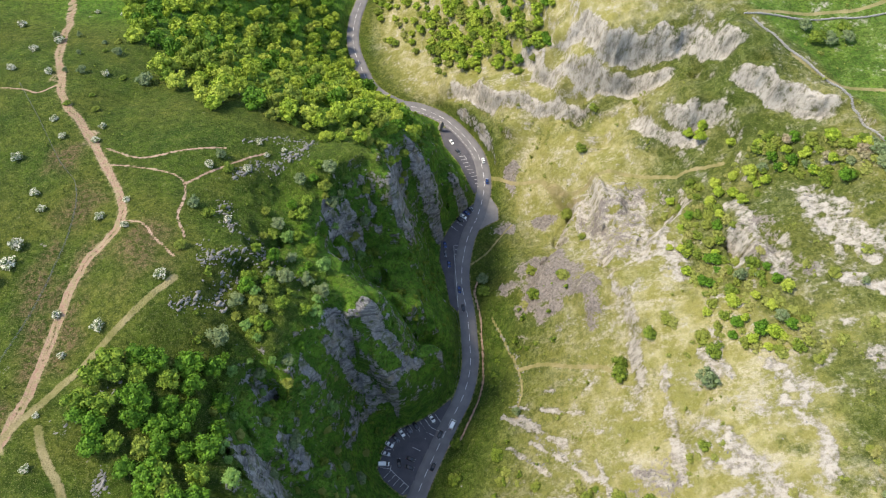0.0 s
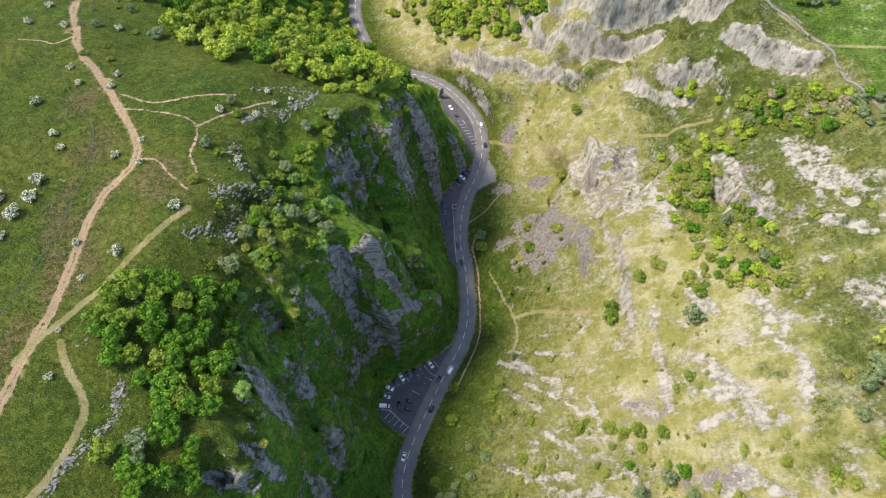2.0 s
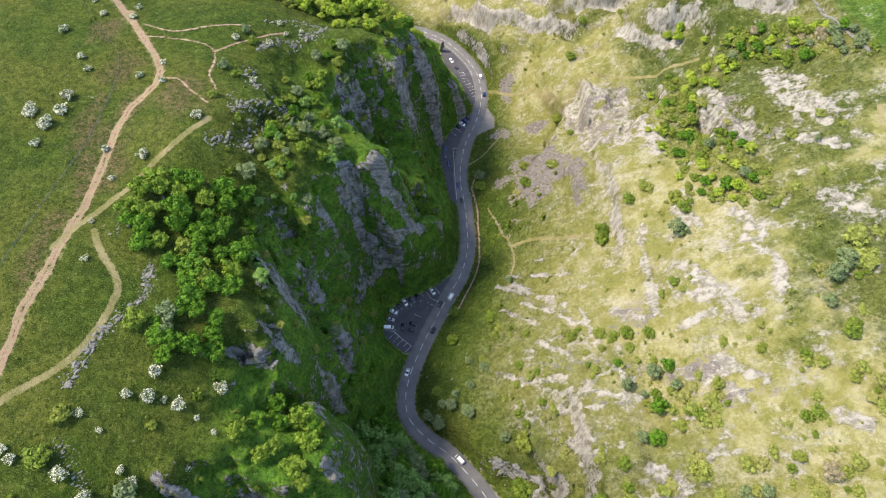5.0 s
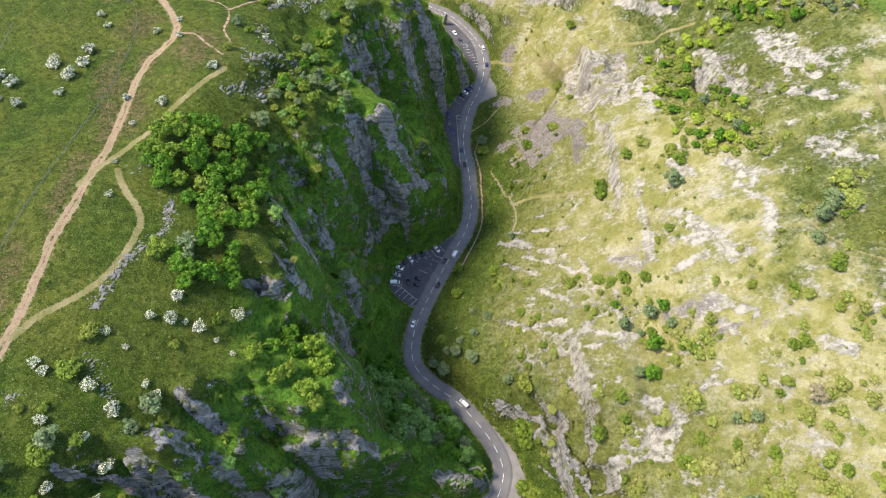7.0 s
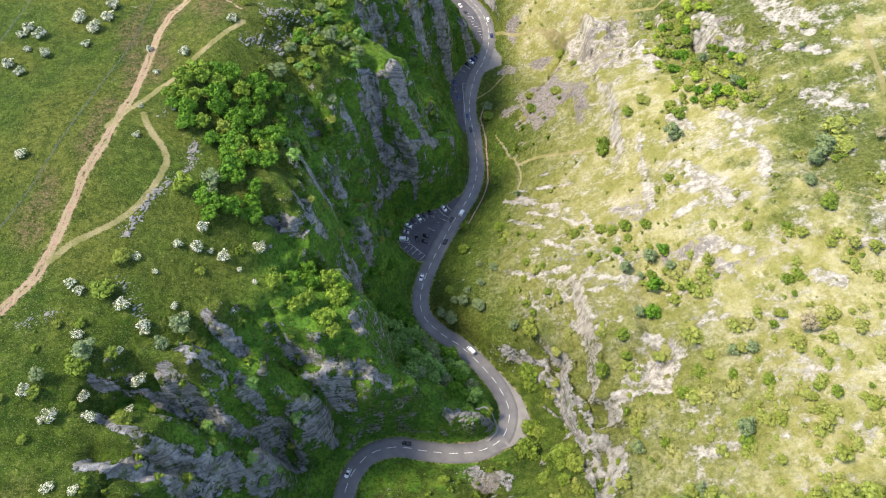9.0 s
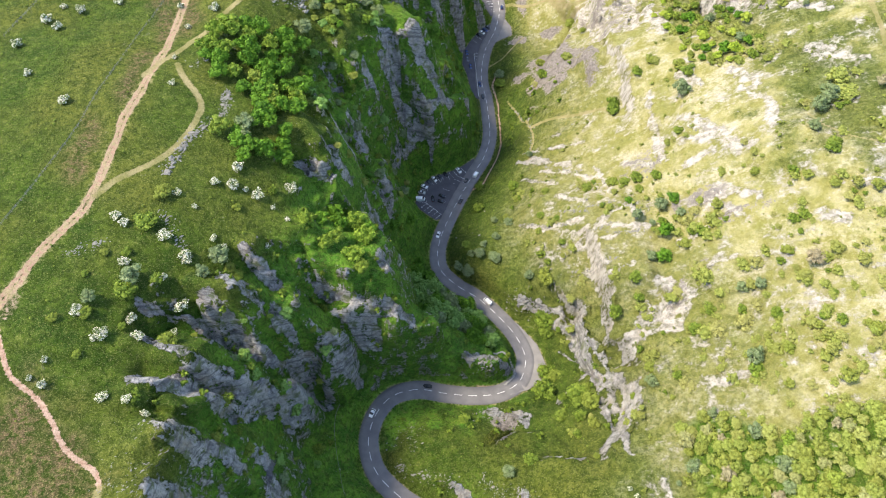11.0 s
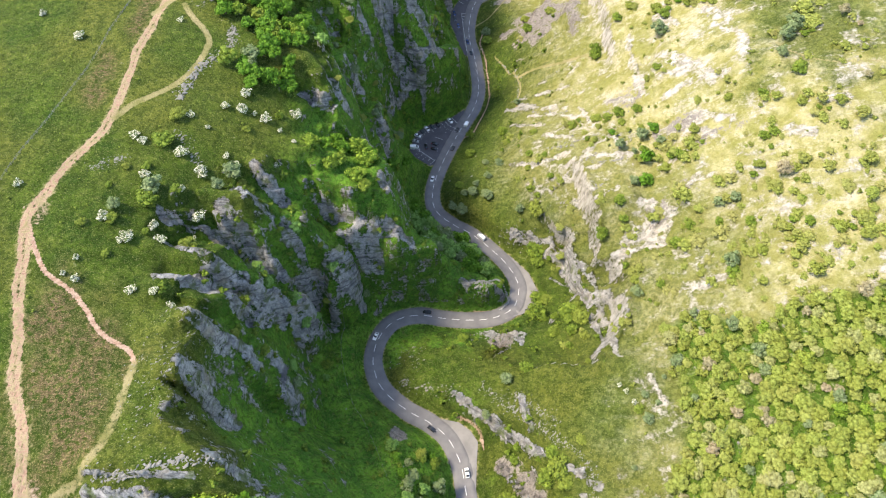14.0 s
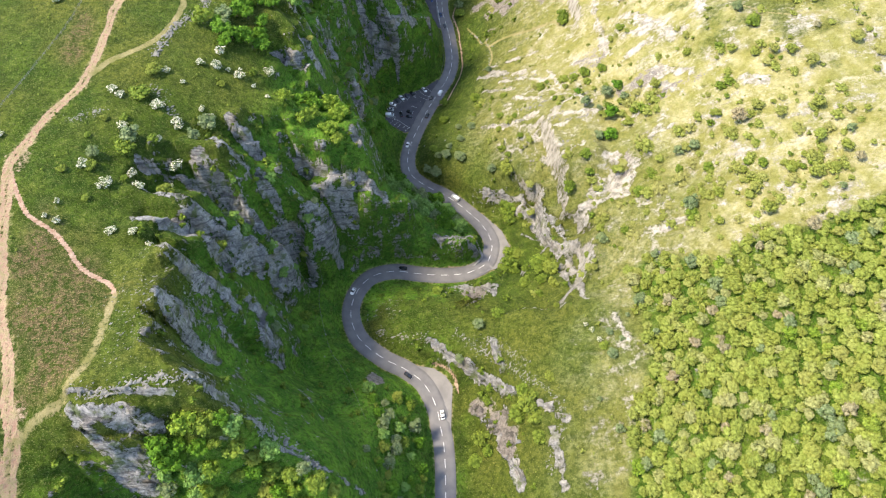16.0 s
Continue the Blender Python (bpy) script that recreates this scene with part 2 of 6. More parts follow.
LAND["plateau_west"] = [(-420, 460, 10), (-330, 300, 45), (-260, 200, 68), (-230, 100, 84), (-230, 0, 98), (-230, -100, 109), (-230, -220, 120)]
LAND["plateau_track"] = [(-205, 290, 40), (-187, 240, 58), (-165, 201, 70), (-150, 180, 73), (-134, 163, 75), (-132, 130, 79), (-128, 85, 84), (-120, 50, 90), (-123, 12, 95), (-135, -25, 98), (-154, -70, 104), (-155, -130, 109), (-150, -190, 115)]
LAND["plateau_inner"] = [(-100, 153, 76), (-90, 111, 87), (-101, 80, 87), (-103, 40, 88), (-101, 22, 90), (-110, -5, 94), (-109, -42, 93), (-115, -75, 94), (-110, -115, 105), (-110, -149, 113)]
LAND["spur_wood"] = [(-24, 211, 39), (-28, 234, 18), (-27, 256, -4), (-20, 270, -20), (-36, 284, -26), (-46, 305, -42)]
LAND["toe_prow"] = [(-4, 165, -40), (-6, 180, -42), (-8, 196, -43), (-4, 208, -44), (6, 226, -45), (13, 237, -47), (3, 258, -48), (-4, 272, -50)]
LAND["wood_slope"] = [(-149, 251, 53), (-130, 262, 42), (-112, 288, 16), (-98, 308, -10), (-88, 335, -34), (-92, 380, -42), (-105, 440, -40)]
LAND["wood_far"] = [(-150, 320, 20), (-165, 400, 10), (-190, 480, 5)]
LAND["field"] = [(-58, -62, 2), (-58, -69, 0), (-61, -86, 4), (-56, -98, 7), (-51, -108, 9), (-52, -117, 14), (-46, -130, 22), (-43, -140, 32), (-34, -158, 30)]
LAND["bank_field"] = [(-52, -92, 1), (-40, -108, 3), (-32, -122, 12), (-24, -130, 10), (-20, -150, 12)]
LAND["knoll"] = [(-30, -42, 0), (-18, -38, -3), (-5, -40, -3), (5, -42, -2), (10, -40, -3), (12, -34, -10)]
LAND["knoll_wood"] = [(-26, 12, -28), (-24, -4, -20), (-14, -8, -18), (-6, -20, -14), (4, -26, -14)]
LAND["spur_loop"] = [(-36, -84, -4), (-28, -70, -8), (-21, -77, -2), (-5, -68, -8), (0, -82, 3), (20, -86, 9), (46, -90, 21), (73, -95, 34)]
LAND["ribs_loop"] = [(-34, -91, -3), (-18, -97, 1), (1, -108, 7), (12, -108, 12), (20, -105, 16), (34, -122, 20), (40, -140, 26)]
LAND["scree_south"] = [(4, -118, -3), (14, -129, 3), (6, -144, -2), (14, -160, 6), (26, -150, 14)]
LAND["foot_north"] = [(-30, 345, -52), (-8, 322, -46), (12, 304, -42), (25, 298, -26), (42, 240, -45), (50, 212, -44), (38, 200, -45), (36, 178, -42)]
LAND["terrace_north"] = [(10, 340, -30), (45, 322, -5), (67, 280, -8), (75, 250, -12), (82, 215, -8), (90, 190, 4)]
LAND["crag_rim"] = [(30, 400, 20), (58, 340, 34), (80, 300, 42), (105, 284, 50), (130, 276, 55), (150, 256, 60), (170, 232, 62), (186, 204, 63)]
LAND["wall_east"] = [(170, 300, 60), (182, 252, 58), (184, 220, 60), (186, 182, 67), (187, 126, 73), (196, 90, 79)]
LAND["scar_foot"] = [(30, 150, -40), (36, 136, -32), (38, 120, -24), (33, 100, -26), (23, 78, -32), (12, 60, -33), (-1, 42, -30)]
LAND["scar_mid"] = [(62, 176, -24), (53, 146, -15), (62, 130, -8), (66, 112, -5), (77, 102, 2)]
LAND["slope_low"] = [(38, 48, -3), (22, 34, -14), (-1, 29, -20), (18, -3, -20), (27, -2, -20), (38, -12, -12), (50, -29, -6), (51, 10, 4)]
LAND["slope_foot"] = [(31, -8, -24), (38, -26, -20), (40, -40, -16), (33, -52, -17), (15, -64, -11), (38, -66, -4), (55, -62, 5)]
LAND["slope_mid"] = [(77, 156, 9), (99, 84, 28), (91, 58, 30), (85, 41, 26), (81, -16, 26), (59, -36, 10), (93, -28, 31), (80, -66, 32)]
LAND["slope_upper"] = [(114, 170, 20), (137, 154, 42), (142, 124, 50), (123, 69, 51), (121, 50, 53), (109, 3, 48), (117, -6, 53), (134, -32, 64), (112, -72, 54)]
LAND["brow"] = [(160, 165, 52), (143, 22, 71), (142, 11, 68), (140, 35, 71), (155, -44, 74), (136, -85, 64), (121, -129, 64), (110, -142, 62)]
LAND["wood_foot"] = [(70, -132, 40), (84, -150, 52), (78, -180, 52), (95, -89, 46)]
LAND["plateau_east"] = [(330, 420, 85), (330, 300, 80), (300, 200, 84), (270, 100, 92), (260, 0, 98), (250, -100, 96), (240, -220, 100)]
LAND["plateau_south"] = [(140, -300, 80), (60, -330, 50), (-40, -340, 30), (-140, -300, 105)]
# cross-sections of both sides of the gorge, from west to east, by their distance northwards
WEST_CLIFF = {}
WEST_CLIFF[-180] = [(-104, -172, 74), (-90, -180, 66), (-46, -170, 70)]
WEST_CLIFF[-168] = [(-105.6, -158.1, 110.5), (-88, -156.3, 99), (-74.9, -157.6, 98.6), (-66.9, -156.2, 91.5), (-66, -166, 68), (-52, -160, 74)]
WEST_CLIFF[-156] = [(-107.7, -149.9, 112.4), (-103, -152.9, 111), (-93.9, -153.3, 110.6), (-91, -150.3, 110.8), (-85, -148.2, 110.9), (-78.9, -152.9, 103.6), (-76.9, -148.3, 106.4), (-73.2, -151.6, 100.3), (-72.2, -147.7, 86.2), (-68, -148.6, 81.8), (-51, -147, 47)]
WEST_CLIFF[-144] = [(-88, -137, 107), (-81.8, -143.1, 107.5), (-78.7, -141.6, 107.9), (-76.8, -133.4, 58.6), (-70, -132.1, 52.8), (-65.4, -139.5, 52.9), (-62.4, -132.7, 46.7), (-56.1, -139.7, 47.1), (-50.5, -137, 28)]
WEST_CLIFF[-132] = [(-95.6, -121.7, 100.7), (-93.9, -126.7, 98.9), (-91.7, -120.2, 96.8), (-91.5, -130.8, 94.5), (-90.5, -124.9, 75.6), (-86.7, -122, 70.6), (-86.6, -125, 66.8), (-80.9, -126.4, 60.4), (-78.4, -120, 45.3), (-70.6, -122.2, 39.9), (-58.9, -122.1, 18.2), (-35.4, -125.5, 17.4)]
WEST_CLIFF[-120] = [(-98.3, -110.7, 103), (-96.9, -117.3, 104.1), (-93.3, -115, 99.3), (-92.8, -110, 86), (-90, -108.7, 69.4), (-90, -116.8, 74.1), (-86.1, -108.2, 63.2), (-85.2, -115.5, 64), (-82.1, -118.1, 58.4), (-80.6, -112.5, 39.8), (-80.3, -108.7, 52), (-74.3, -111.1, 39.5), (-67.3, -112.8, 13.9)]
WEST_CLIFF[-108] = [(-97.1, -98.5, 100.9), (-96.9, -103.7, 98.9), (-94.7, -106.6, 93.6), (-93.5, -99.4, 100.5), (-89.9, -102.4, 80.5), (-85.2, -101.3, 67.7), (-77.9, -96.3, 36.9), (-75.5, -107.1, 44.5), (-73.5, -100.2, 22.7), (-71.7, -105.2, 19.3)]
WEST_CLIFF[-96] = [(-97.2, -86.5, 76.1), (-91.2, -90.4, 72.5), (-87.3, -95.3, 69.3), (-86.2, -86.2, 61.7), (-83.2, -92.3, 63.3), (-80.3, -93.2, 47.6), (-74.3, -89.2, 21.9), (-52.6, -90.8, -4.9)]
WEST_CLIFF[-84] = [(-108, -79.8, 93), (-101.1, -78.8, 90.8), (-100.1, -72.4, 91.3), (-97.2, -77.5, 90.8), (-92.9, -75.4, 71.8), (-92.8, -78.6, 63.8), (-87.7, -72.7, 73.2), (-85.5, -76.7, 59.6), (-83.2, -72.5, 67.6), (-80.4, -76.7, 47.2), (-80.4, -82.1, 42), (-80.2, -73.7, 50.6), (-77.1, -79.1, 23.5), (-76.7, -73.9, 38.7)]
WEST_CLIFF[-72] = [(-110, -60.8, 86.1), (-103.3, -65.3, 82.4), (-96.9, -63.6, 74.2), (-92.8, -60.8, 62.1), (-92.1, -69.2, 76.6), (-87.1, -66.1, 64.8), (-86.7, -60, 62.5), (-83.1, -63, 63.6), (-81.2, -69.4, 60.4), (-78.7, -61.5, 44.5), (-72.3, -61.1, 13.3)]
WEST_CLIFF[-60] = [(-106.5, -54.5, 80), (-96.2, -56.7, 71.8), (-92.7, -50.9, 90), (-88.1, -55.4, 67.3), (-86.4, -49.3, 88.8), (-82.6, -52.8, 75.3), (-80.2, -57.3, 52), (-78.4, -53.5, 47.3), (-76.4, -48.1, 66.9), (-74.1, -51.7, 54.8), (-72.7, -48.8, 62.4), (-70.3, -51.6, 40.2), (-67.8, -57.6, 8.7), (-65.9, -51, 33.8), (-63.2, -49, 22.9)]
WEST_CLIFF[-48] = [(-92.1, -37.8, 82.8), (-85.7, -41, 80.6), (-80.8, -43.9, 80.3), (-70.8, -42.6, 66), (-66.2, -44.9, 57), (-61.3, -42.3, 40.7), (-59.5, -45.8, 29.6), (-54.6, -47.6, 11.2), (-54.1, -43.7, 13.6), (-42, -42, 14), (3.3, -40.9, -6.3)]
WEST_CLIFF[-36] = [(-84.3, -31.6, 83.5), (-83.2, -34.8, 75.9), (-79.6, -29.2, 77.2), (-78.4, -35.5, 66.7), (-77.1, -31.6, 70.1), (-74.4, -25.4, 69), (-70.3, -30.7, 65.4), (-68.1, -34.1, 53.8), (-64.1, -26.4, 67.9), (-60.4, -34.2, 35.8), (-56, -33.9, 37.5), (-55, -26.9, 65.4), (-52.6, -29.9, 60.7), (-49.7, -32.5, 49.5), (-48.9, -35.7, 20.8), (-48.5, -24, 62.7), (-44.9, -27.3, 56.7), (-41.8, -30.7, 44.7), (-41.5, -27.6, 52.1), (-39.9, -35, 18.1), (-37.3, -24.8, 51.1), (-37, -34.1, 27.3), (-33.8, -29.7, 38.8), (-32.9, -25.2, 39.5), (-27.3, -31.3, 30.1), (-21.3, -25.8, 14.3)]
WEST_CLIFF[-24] = [(-72.8, -22.6, 77.3), (-67.7, -15.7, 76.9), (-63.1, -21.5, 68.1), (-60, -14.4, 67.7), (-55.2, -22, 66.4), (-52.3, -13.2, 65.2), (-48.5, -17.9, 60.1), (-42.9, -17.6, 64.2), (-41, -21.4, 59.9), (-38, -15.4, 59), (-36, -20.9, 55.4), (-26, -20, 2)]
WEST_CLIFF[-12] = [(-65.8, -5.8, 64.2), (-57.8, -4.9, 62.6), (-45.4, -9.2, 56.5), (-36, -2, -6), (-31, -10, -6)]
WEST_CLIFF[0] = [(-66, 4, 66), (-50, 4, 6), (-42, 6, -10)]
WEST_CLIFF[12] = [(-72.5, 14.2, 75.4), (-68.2, 14.5, 70.2), (-64.6, 19.3, 79.8), (-61.9, 16.7, 74.6), (-60.1, 22.5, 76), (-44.3, 22.5, 19.9), (-36, 12, -18), (-31, 22, -27)]
WEST_CLIFF[24] = [(-59.7, 29.4, 72.4), (-54.4, 35.5, 35.9), (-46.2, 33.7, 24.4), (-42.7, 31.6, 20.2), (-27, 34, -30)]
WEST_CLIFF[36] = [(-80, 45, 80), (-66, 38, 75), (-60, 42.3, 56.3), (-57.5, 39.4, 45.9), (-54.1, 45.1, 30.5), (-49.1, 42.6, 22.2), (-46.6, 37.3, 28.3), (-42.6, 41.6, 27), (-39, 43.7, 15.9), (-36.3, 47, -2.5)]
WEST_CLIFF[48] = [(-66.8, 56.2, 58.9), (-65.8, 50.6, 56.6), (-61.8, 53.4, 54.8), (-57.4, 49, 40.1), (-56.1, 57.2, 35.2), (-54.4, 50.8, 29.3), (-52.5, 53.8, 27.9), (-48.7, 49.1, 20.8), (-44.5, 56.9, 21), (-40.1, 53.1, 4.3)]
WEST_CLIFF[60] = [(-80, 68, 74), (-59.1, 60.2, 48.3), (-57.9, 71, 42.9), (-52.3, 63.1, 24.4), (-47.4, 66, 4.1), (-40, 71, -14), (-34, 64, -28)]
WEST_CLIFF[72] = [(-73, 79.4, 69.2), (-69.9, 77.7, 53.6), (-62.9, 79, 41.1), (-59.7, 80.1, 54.9), (-51.8, 83.1, 49.5), (-50, 73.2, 22.7), (-45.9, 79.5, 21.4), (-34.8, 82.3, -23.9)]
WEST_CLIFF[84] = [(-78.3, 94.2, 74.3), (-74.2, 88.2, 69.7), (-62.4, 87.9, 70.2), (-57, 84.1, 61.2), (-54.2, 92.9, 63.4), (-52, 88.6, 53.5), (-45.3, 85.5, 29), (-37.2, 88.4, -12.9), (-28, 86, -28)]
WEST_CLIFF[96] = [(-84.1, 100, 81.3), (-77.7, 104, 74.1), (-70.8, 97, 70.3), (-69, 104.8, 73), (-61.9, 98, 69.6), (-59.7, 106, 71.8), (-53.7, 101.1, 64.9), (-47.7, 98.5, 55.6), (-45.2, 104.6, 61.8), (-43.8, 96.5, 40), (-41.6, 105.6, 44), (-37.7, 101, 17.1), (-36.9, 105.3, 30.5), (-33.5, 107.2, 41.5), (-29.4, 105.5, 24.8), (-28.1, 99.1, 0.4), (-27.6, 102.6, 14.1), (-22.8, 102.1, 6.5), (-21.5, 105.5, 27.9), (-16, 96, -30), (-15.8, 104.5, 11), (-10.5, 107.3, -9.6)]
WEST_CLIFF[108] = [(-78.2, 118.6, 80.7), (-71.1, 117, 69.8), (-60, 116, 68), (-52.5, 111.2, 64.1), (-38.5, 110.9, 53.7), (-34.9, 117.4, 55.6), (-31.5, 112.6, 51.3), (-27.7, 111.6, 50.7), (-25.2, 115.2, 56.7), (-23.5, 108.5, 34.8), (-12.1, 114.9, 7), (-8, 112.4, -6.9), (0, 115, -38)]
WEST_CLIFF[120] = [(-74, 130, 76), (-70, 121.4, 77.3), (-63.2, 122.3, 63), (-53.7, 121.9, 63.4), (-43.6, 120.4, 57.6), (-18.7, 126.8, 7.7), (-13.7, 130.9, 7.6), (-9, 122, -24), (-3.5, 127.8, -13.2)]
WEST_CLIFF[132] = [(-74.7, 140.4, 66.7), (-65.5, 136.4, 58.4), (-55.9, 137.4, 57.3), (-46, 141, 43), (-41.6, 134.2, 48.8), (-38, 143, 14), (-22.7, 139.5, 6.5)]
WEST_CLIFF[144] = [(-83.9, 144.1, 71.4), (-72, 152, 62), (-57, 148.5, 57), (-46.2, 152.7, 46.5), (-28, 146, -6), (-11.4, 150.3, -9.1)]
WEST_CLIFF[156] = [(-77, 161.4, 68.5), (-68.1, 159.1, 58.2), (-48.4, 162.9, 53.7), (-43.2, 160.3, 28.5), (-39.6, 164.9, 37.4), (-36.9, 162.9, 20.5), (-34.6, 167.6, 34.4), (-30.2, 167.2, 17.2), (-24.9, 163.5, 5.3), (-20.5, 158, -1.8), (-16.2, 167.8, 2.6), (-11.5, 164.1, -8.9)]
WEST_CLIFF[168] = [(-58.9, 170.7, 58.7), (-45.9, 169.5, 60.2), (-33.8, 178.6, 50.4), (-28.8, 174.1, 41.5), (-26.7, 169.5, 26.1), (-23.3, 177, 44.5), (-20, 168.8, 15.4)]
WEST_CLIFF[180] = [(-60, 187, 58), (-38.5, 180.1, 58), (-28.5, 183.1, 53.4), (-15.7, 191, -9.7)]
WEST_CLIFF[192] = [(-105.2, 195, 68.4), (-85, 192, 66), (-54.3, 194, 51.4), (-12.1, 200.8, -4.9), (-8, 200.4, -24.8)]
WEST_CLIFF[204] = [(-141.5, 209, 60), (-38.5, 212.8, 44.2), (-25.7, 211.9, 37.3), (-11.9, 208.1, 19.2), (-7.7, 208.4, 10.1), (-4.3, 213.7, -4.8), (-2.7, 205.9, -13.1)]
WEST_CLIFF[216] = [(7.4, 225.9, -21)]
WEST_CLIFF[228] = [(-3.5, 235.1, -10.5)]
EAST_SLOPE = {}
EAST_SLOPE[-156] = [(12.3, -138.1, 0.7), (23.6, -132.9, 15.4), (45.6, -133, 27.5)]
EAST_SLOPE[-132] = [(6.3, -110.9, 11.8), (8.3, -127.9, 0.7), (22.9, -116.1, 17.5), (34.5, -131.4, 24.9), (61.7, -124.1, 33.8)]
EAST_SLOPE[-108] = [(-12.9, -97.1, 6.5), (-7.3, -85.1, 3.6), (19.8, -101.4, 12.4), (48.3, -90.9, 16.9), (76.8, -94.5, 33.1)]
EAST_SLOPE[-84] = [(-26.2, -67.7, -7.6), (-20.8, -82.9, -0.2), (13.4, -62.9, -16), (23.8, -73.2, -7.9), (38.4, -81.6, 3.1), (58.2, -61.6, -3), (66.4, -70.5, 19.6)]
EAST_SLOPE[-60] = [(50.9, -46.5, -8.3), (59.8, -54.6, 13), (61.8, -42.4, 3.9), (91.1, -48, 33.5)]
EAST_SLOPE[-36] = [(42.1, -12.7, -11), (44, -16.2, -14.1), (46.2, -27, -14.6), (48.5, -16.6, -17.5), (50.6, -34, -4.5), (62, -20.6, 14.7), (76, -12.4, 30.7), (81.6, -30.1, 19.4), (89.5, -16.8, 31.9), (107.4, -34, 40.6)]
EAST_SLOPE[-12] = [(26.2, -3.8, -17.1), (37, -9.3, -17.4), (41, 1.3, -0.9), (52.8, -8.7, 4.2), (59.6, 8.6, 16.1), (71, -3.9, 25.8), (80.4, 11.1, 28.3)]
EAST_SLOPE[12] = [(51.6, 25.5, 11.4), (69.4, 21, 25.9)]
EAST_SLOPE[36] = [(66.4, 42.9, 12.7), (80.6, 59, 17.7)]
EAST_SLOPE[60] = [(92, 60.9, 29.4), (92.5, 73.1, 22), (125.1, 70.2, 52.5), (156.2, 76.7, 64.3)]
EAST_SLOPE[84] = [(78.7, 103.1, 6.1)]
EAST_SLOPE[108] = [(36.8, 125.9, -34.3), (69.7, 129.7, -5.6), (138.7, 122.8, 51.8), (156.6, 117.7, 61.1)]
EAST_SLOPE[132] = [(51.1, 147.6, -19.5), (129.1, 149, 27.3), (142.7, 141.4, 55)]
EAST_SLOPE[156] = [(35.2, 158.8, -35.9), (78.8, 158.9, -8.7), (103.7, 165.4, 16.5), (106.2, 179.8, 3.8), (120, 173.3, 22.4)]
EAST_SLOPE[180] = [(57.2, 197.5, -42.1), (60.5, 191.9, -39.6), (96, 190.7, -3.2)]
EAST_SLOPE[204] = [(73.3, 207, -33.5), (96.5, 214.8, -5.1), (101.1, 225.8, 4.8), (117.7, 214, 6.8), (124.8, 227.8, 28.1), (129.3, 224.5, 22.5), (139.5, 218.9, 36.7), (150.3, 224.2, 54.6), (153.3, 206.5, 43.4), (160.7, 217.1, 56.6), (167.2, 204.4, 57.6)]
EAST_SLOPE[228] = [(88.6, 239.4, -12.7), (115.2, 235.7, 22.7), (115.4, 240.9, 28), (139.8, 231.5, 50.9)]
EAST_SLOPE[252] = [(31.9, 267.7, -38.2), (33.7, 262.1, -42.6), (39.8, 265, -29.3), (53.1, 272.1, -22.5), (59.8, 259.4, -28.2), (71.7, 268.3, -12.6), (78, 259.3, -17.2), (82, 269.7, 3), (89.8, 264.7, 7.6)]
EAST_SLOPE[264] = [(58, 297, 4), (50, 300, -9), (84, 275, 30), (88, 271, 21), (105, 265, 12), (111, 271, 41), (127, 269, 43), (133, 256, 36), (137, 256, 56), (141, 245, 54)]
EAST_SLOPE[276] = [(40.1, 287.3, -18.8), (69.5, 277.8, 5.4)]
EAST_SLOPE[300] = [(-1.6, 312.3, -41.8), (23.6, 302.3, -30.6)]
FIELD = [(-70, -62), (-52, -58), (-50, -90), (-36, -112), (-26, -125), (-28, -165), (-38, -165), (-48, -138), (-62, -118), (-68, -100), (-70, -80)]
PADS = {}
PADS["car_park"] = [(4, 103), (-4, 96), (-12, 91), (-21, 87), (-26, 82), (-29, 75), (-31, 67), (-28, 62), (-23, 58), (-19, 55), (-13, 57), (-5, 74), (4, 92)]
PADS["bay_north"] = [(-3, 287), (1, 271), (10, 257), (19, 233), (23, 237), (23, 255), (16, 271), (6, 286)]
PADS["bay_middle"] = [(22, 228), (12, 220), (4, 208), (-1, 198), (-2, 186), (1, 176), (4, 158), (8, 153), (12, 165), (11, 183), (15, 198), (20, 211), (25, 223)]
PADS["layby_north"] = [(26, 236), (33, 222), (33, 214), (26, 210), (19, 205), (22, 222)]
PADS["layby_bend"] = [(22, -12), (32, -25), (36, -37), (35, -43), (26, -49), (17, -52), (20, -41), (23, -30)]
PADS["layby_south"] = [(-21, -105), (-9, -108), (-4, -112), (-1, -117), (-2, -126), (-3, -137), (-7, -137), (-9, -126), (-12, -118), (-18, -111)]


def dense(line, step):
    """A smooth line through the given places, with a point about every step metres."""
    p = np.array(line, float)
    q = np.vstack([2 * p[0] - p[1], p, 2 * p[-1] - p[-2]])
    out = []
    for i in range(1, len(q) - 2):
        n = max(1, int(math.ceil(np.hypot(*(q[i + 1] - q[i])[:2]) / step)))
        u = (np.arange(n) / n)[:, None]
        out.append(0.5 * (2 * q[i] + (q[i + 1] - q[i - 1]) * u + (2 * q[i - 1] - 5 * q[i] + 4 * q[i + 1] - q[i + 2]) * u ** 2 + (3 * q[i] - q[i - 1] - 3 * q[i + 1] + q[i + 2]) * u ** 3))
    return np.vstack(out + [p[-1:]])


def straight(line, step):
    p = np.array(line, float)
    out = [a + (b - a) * k / n for a, b in zip(p, p[1:]) for n in [max(1, int(np.hypot(*(b - a)[:2]) / step))] for k in range(n)]
    return np.vstack(out + [p[-1]])


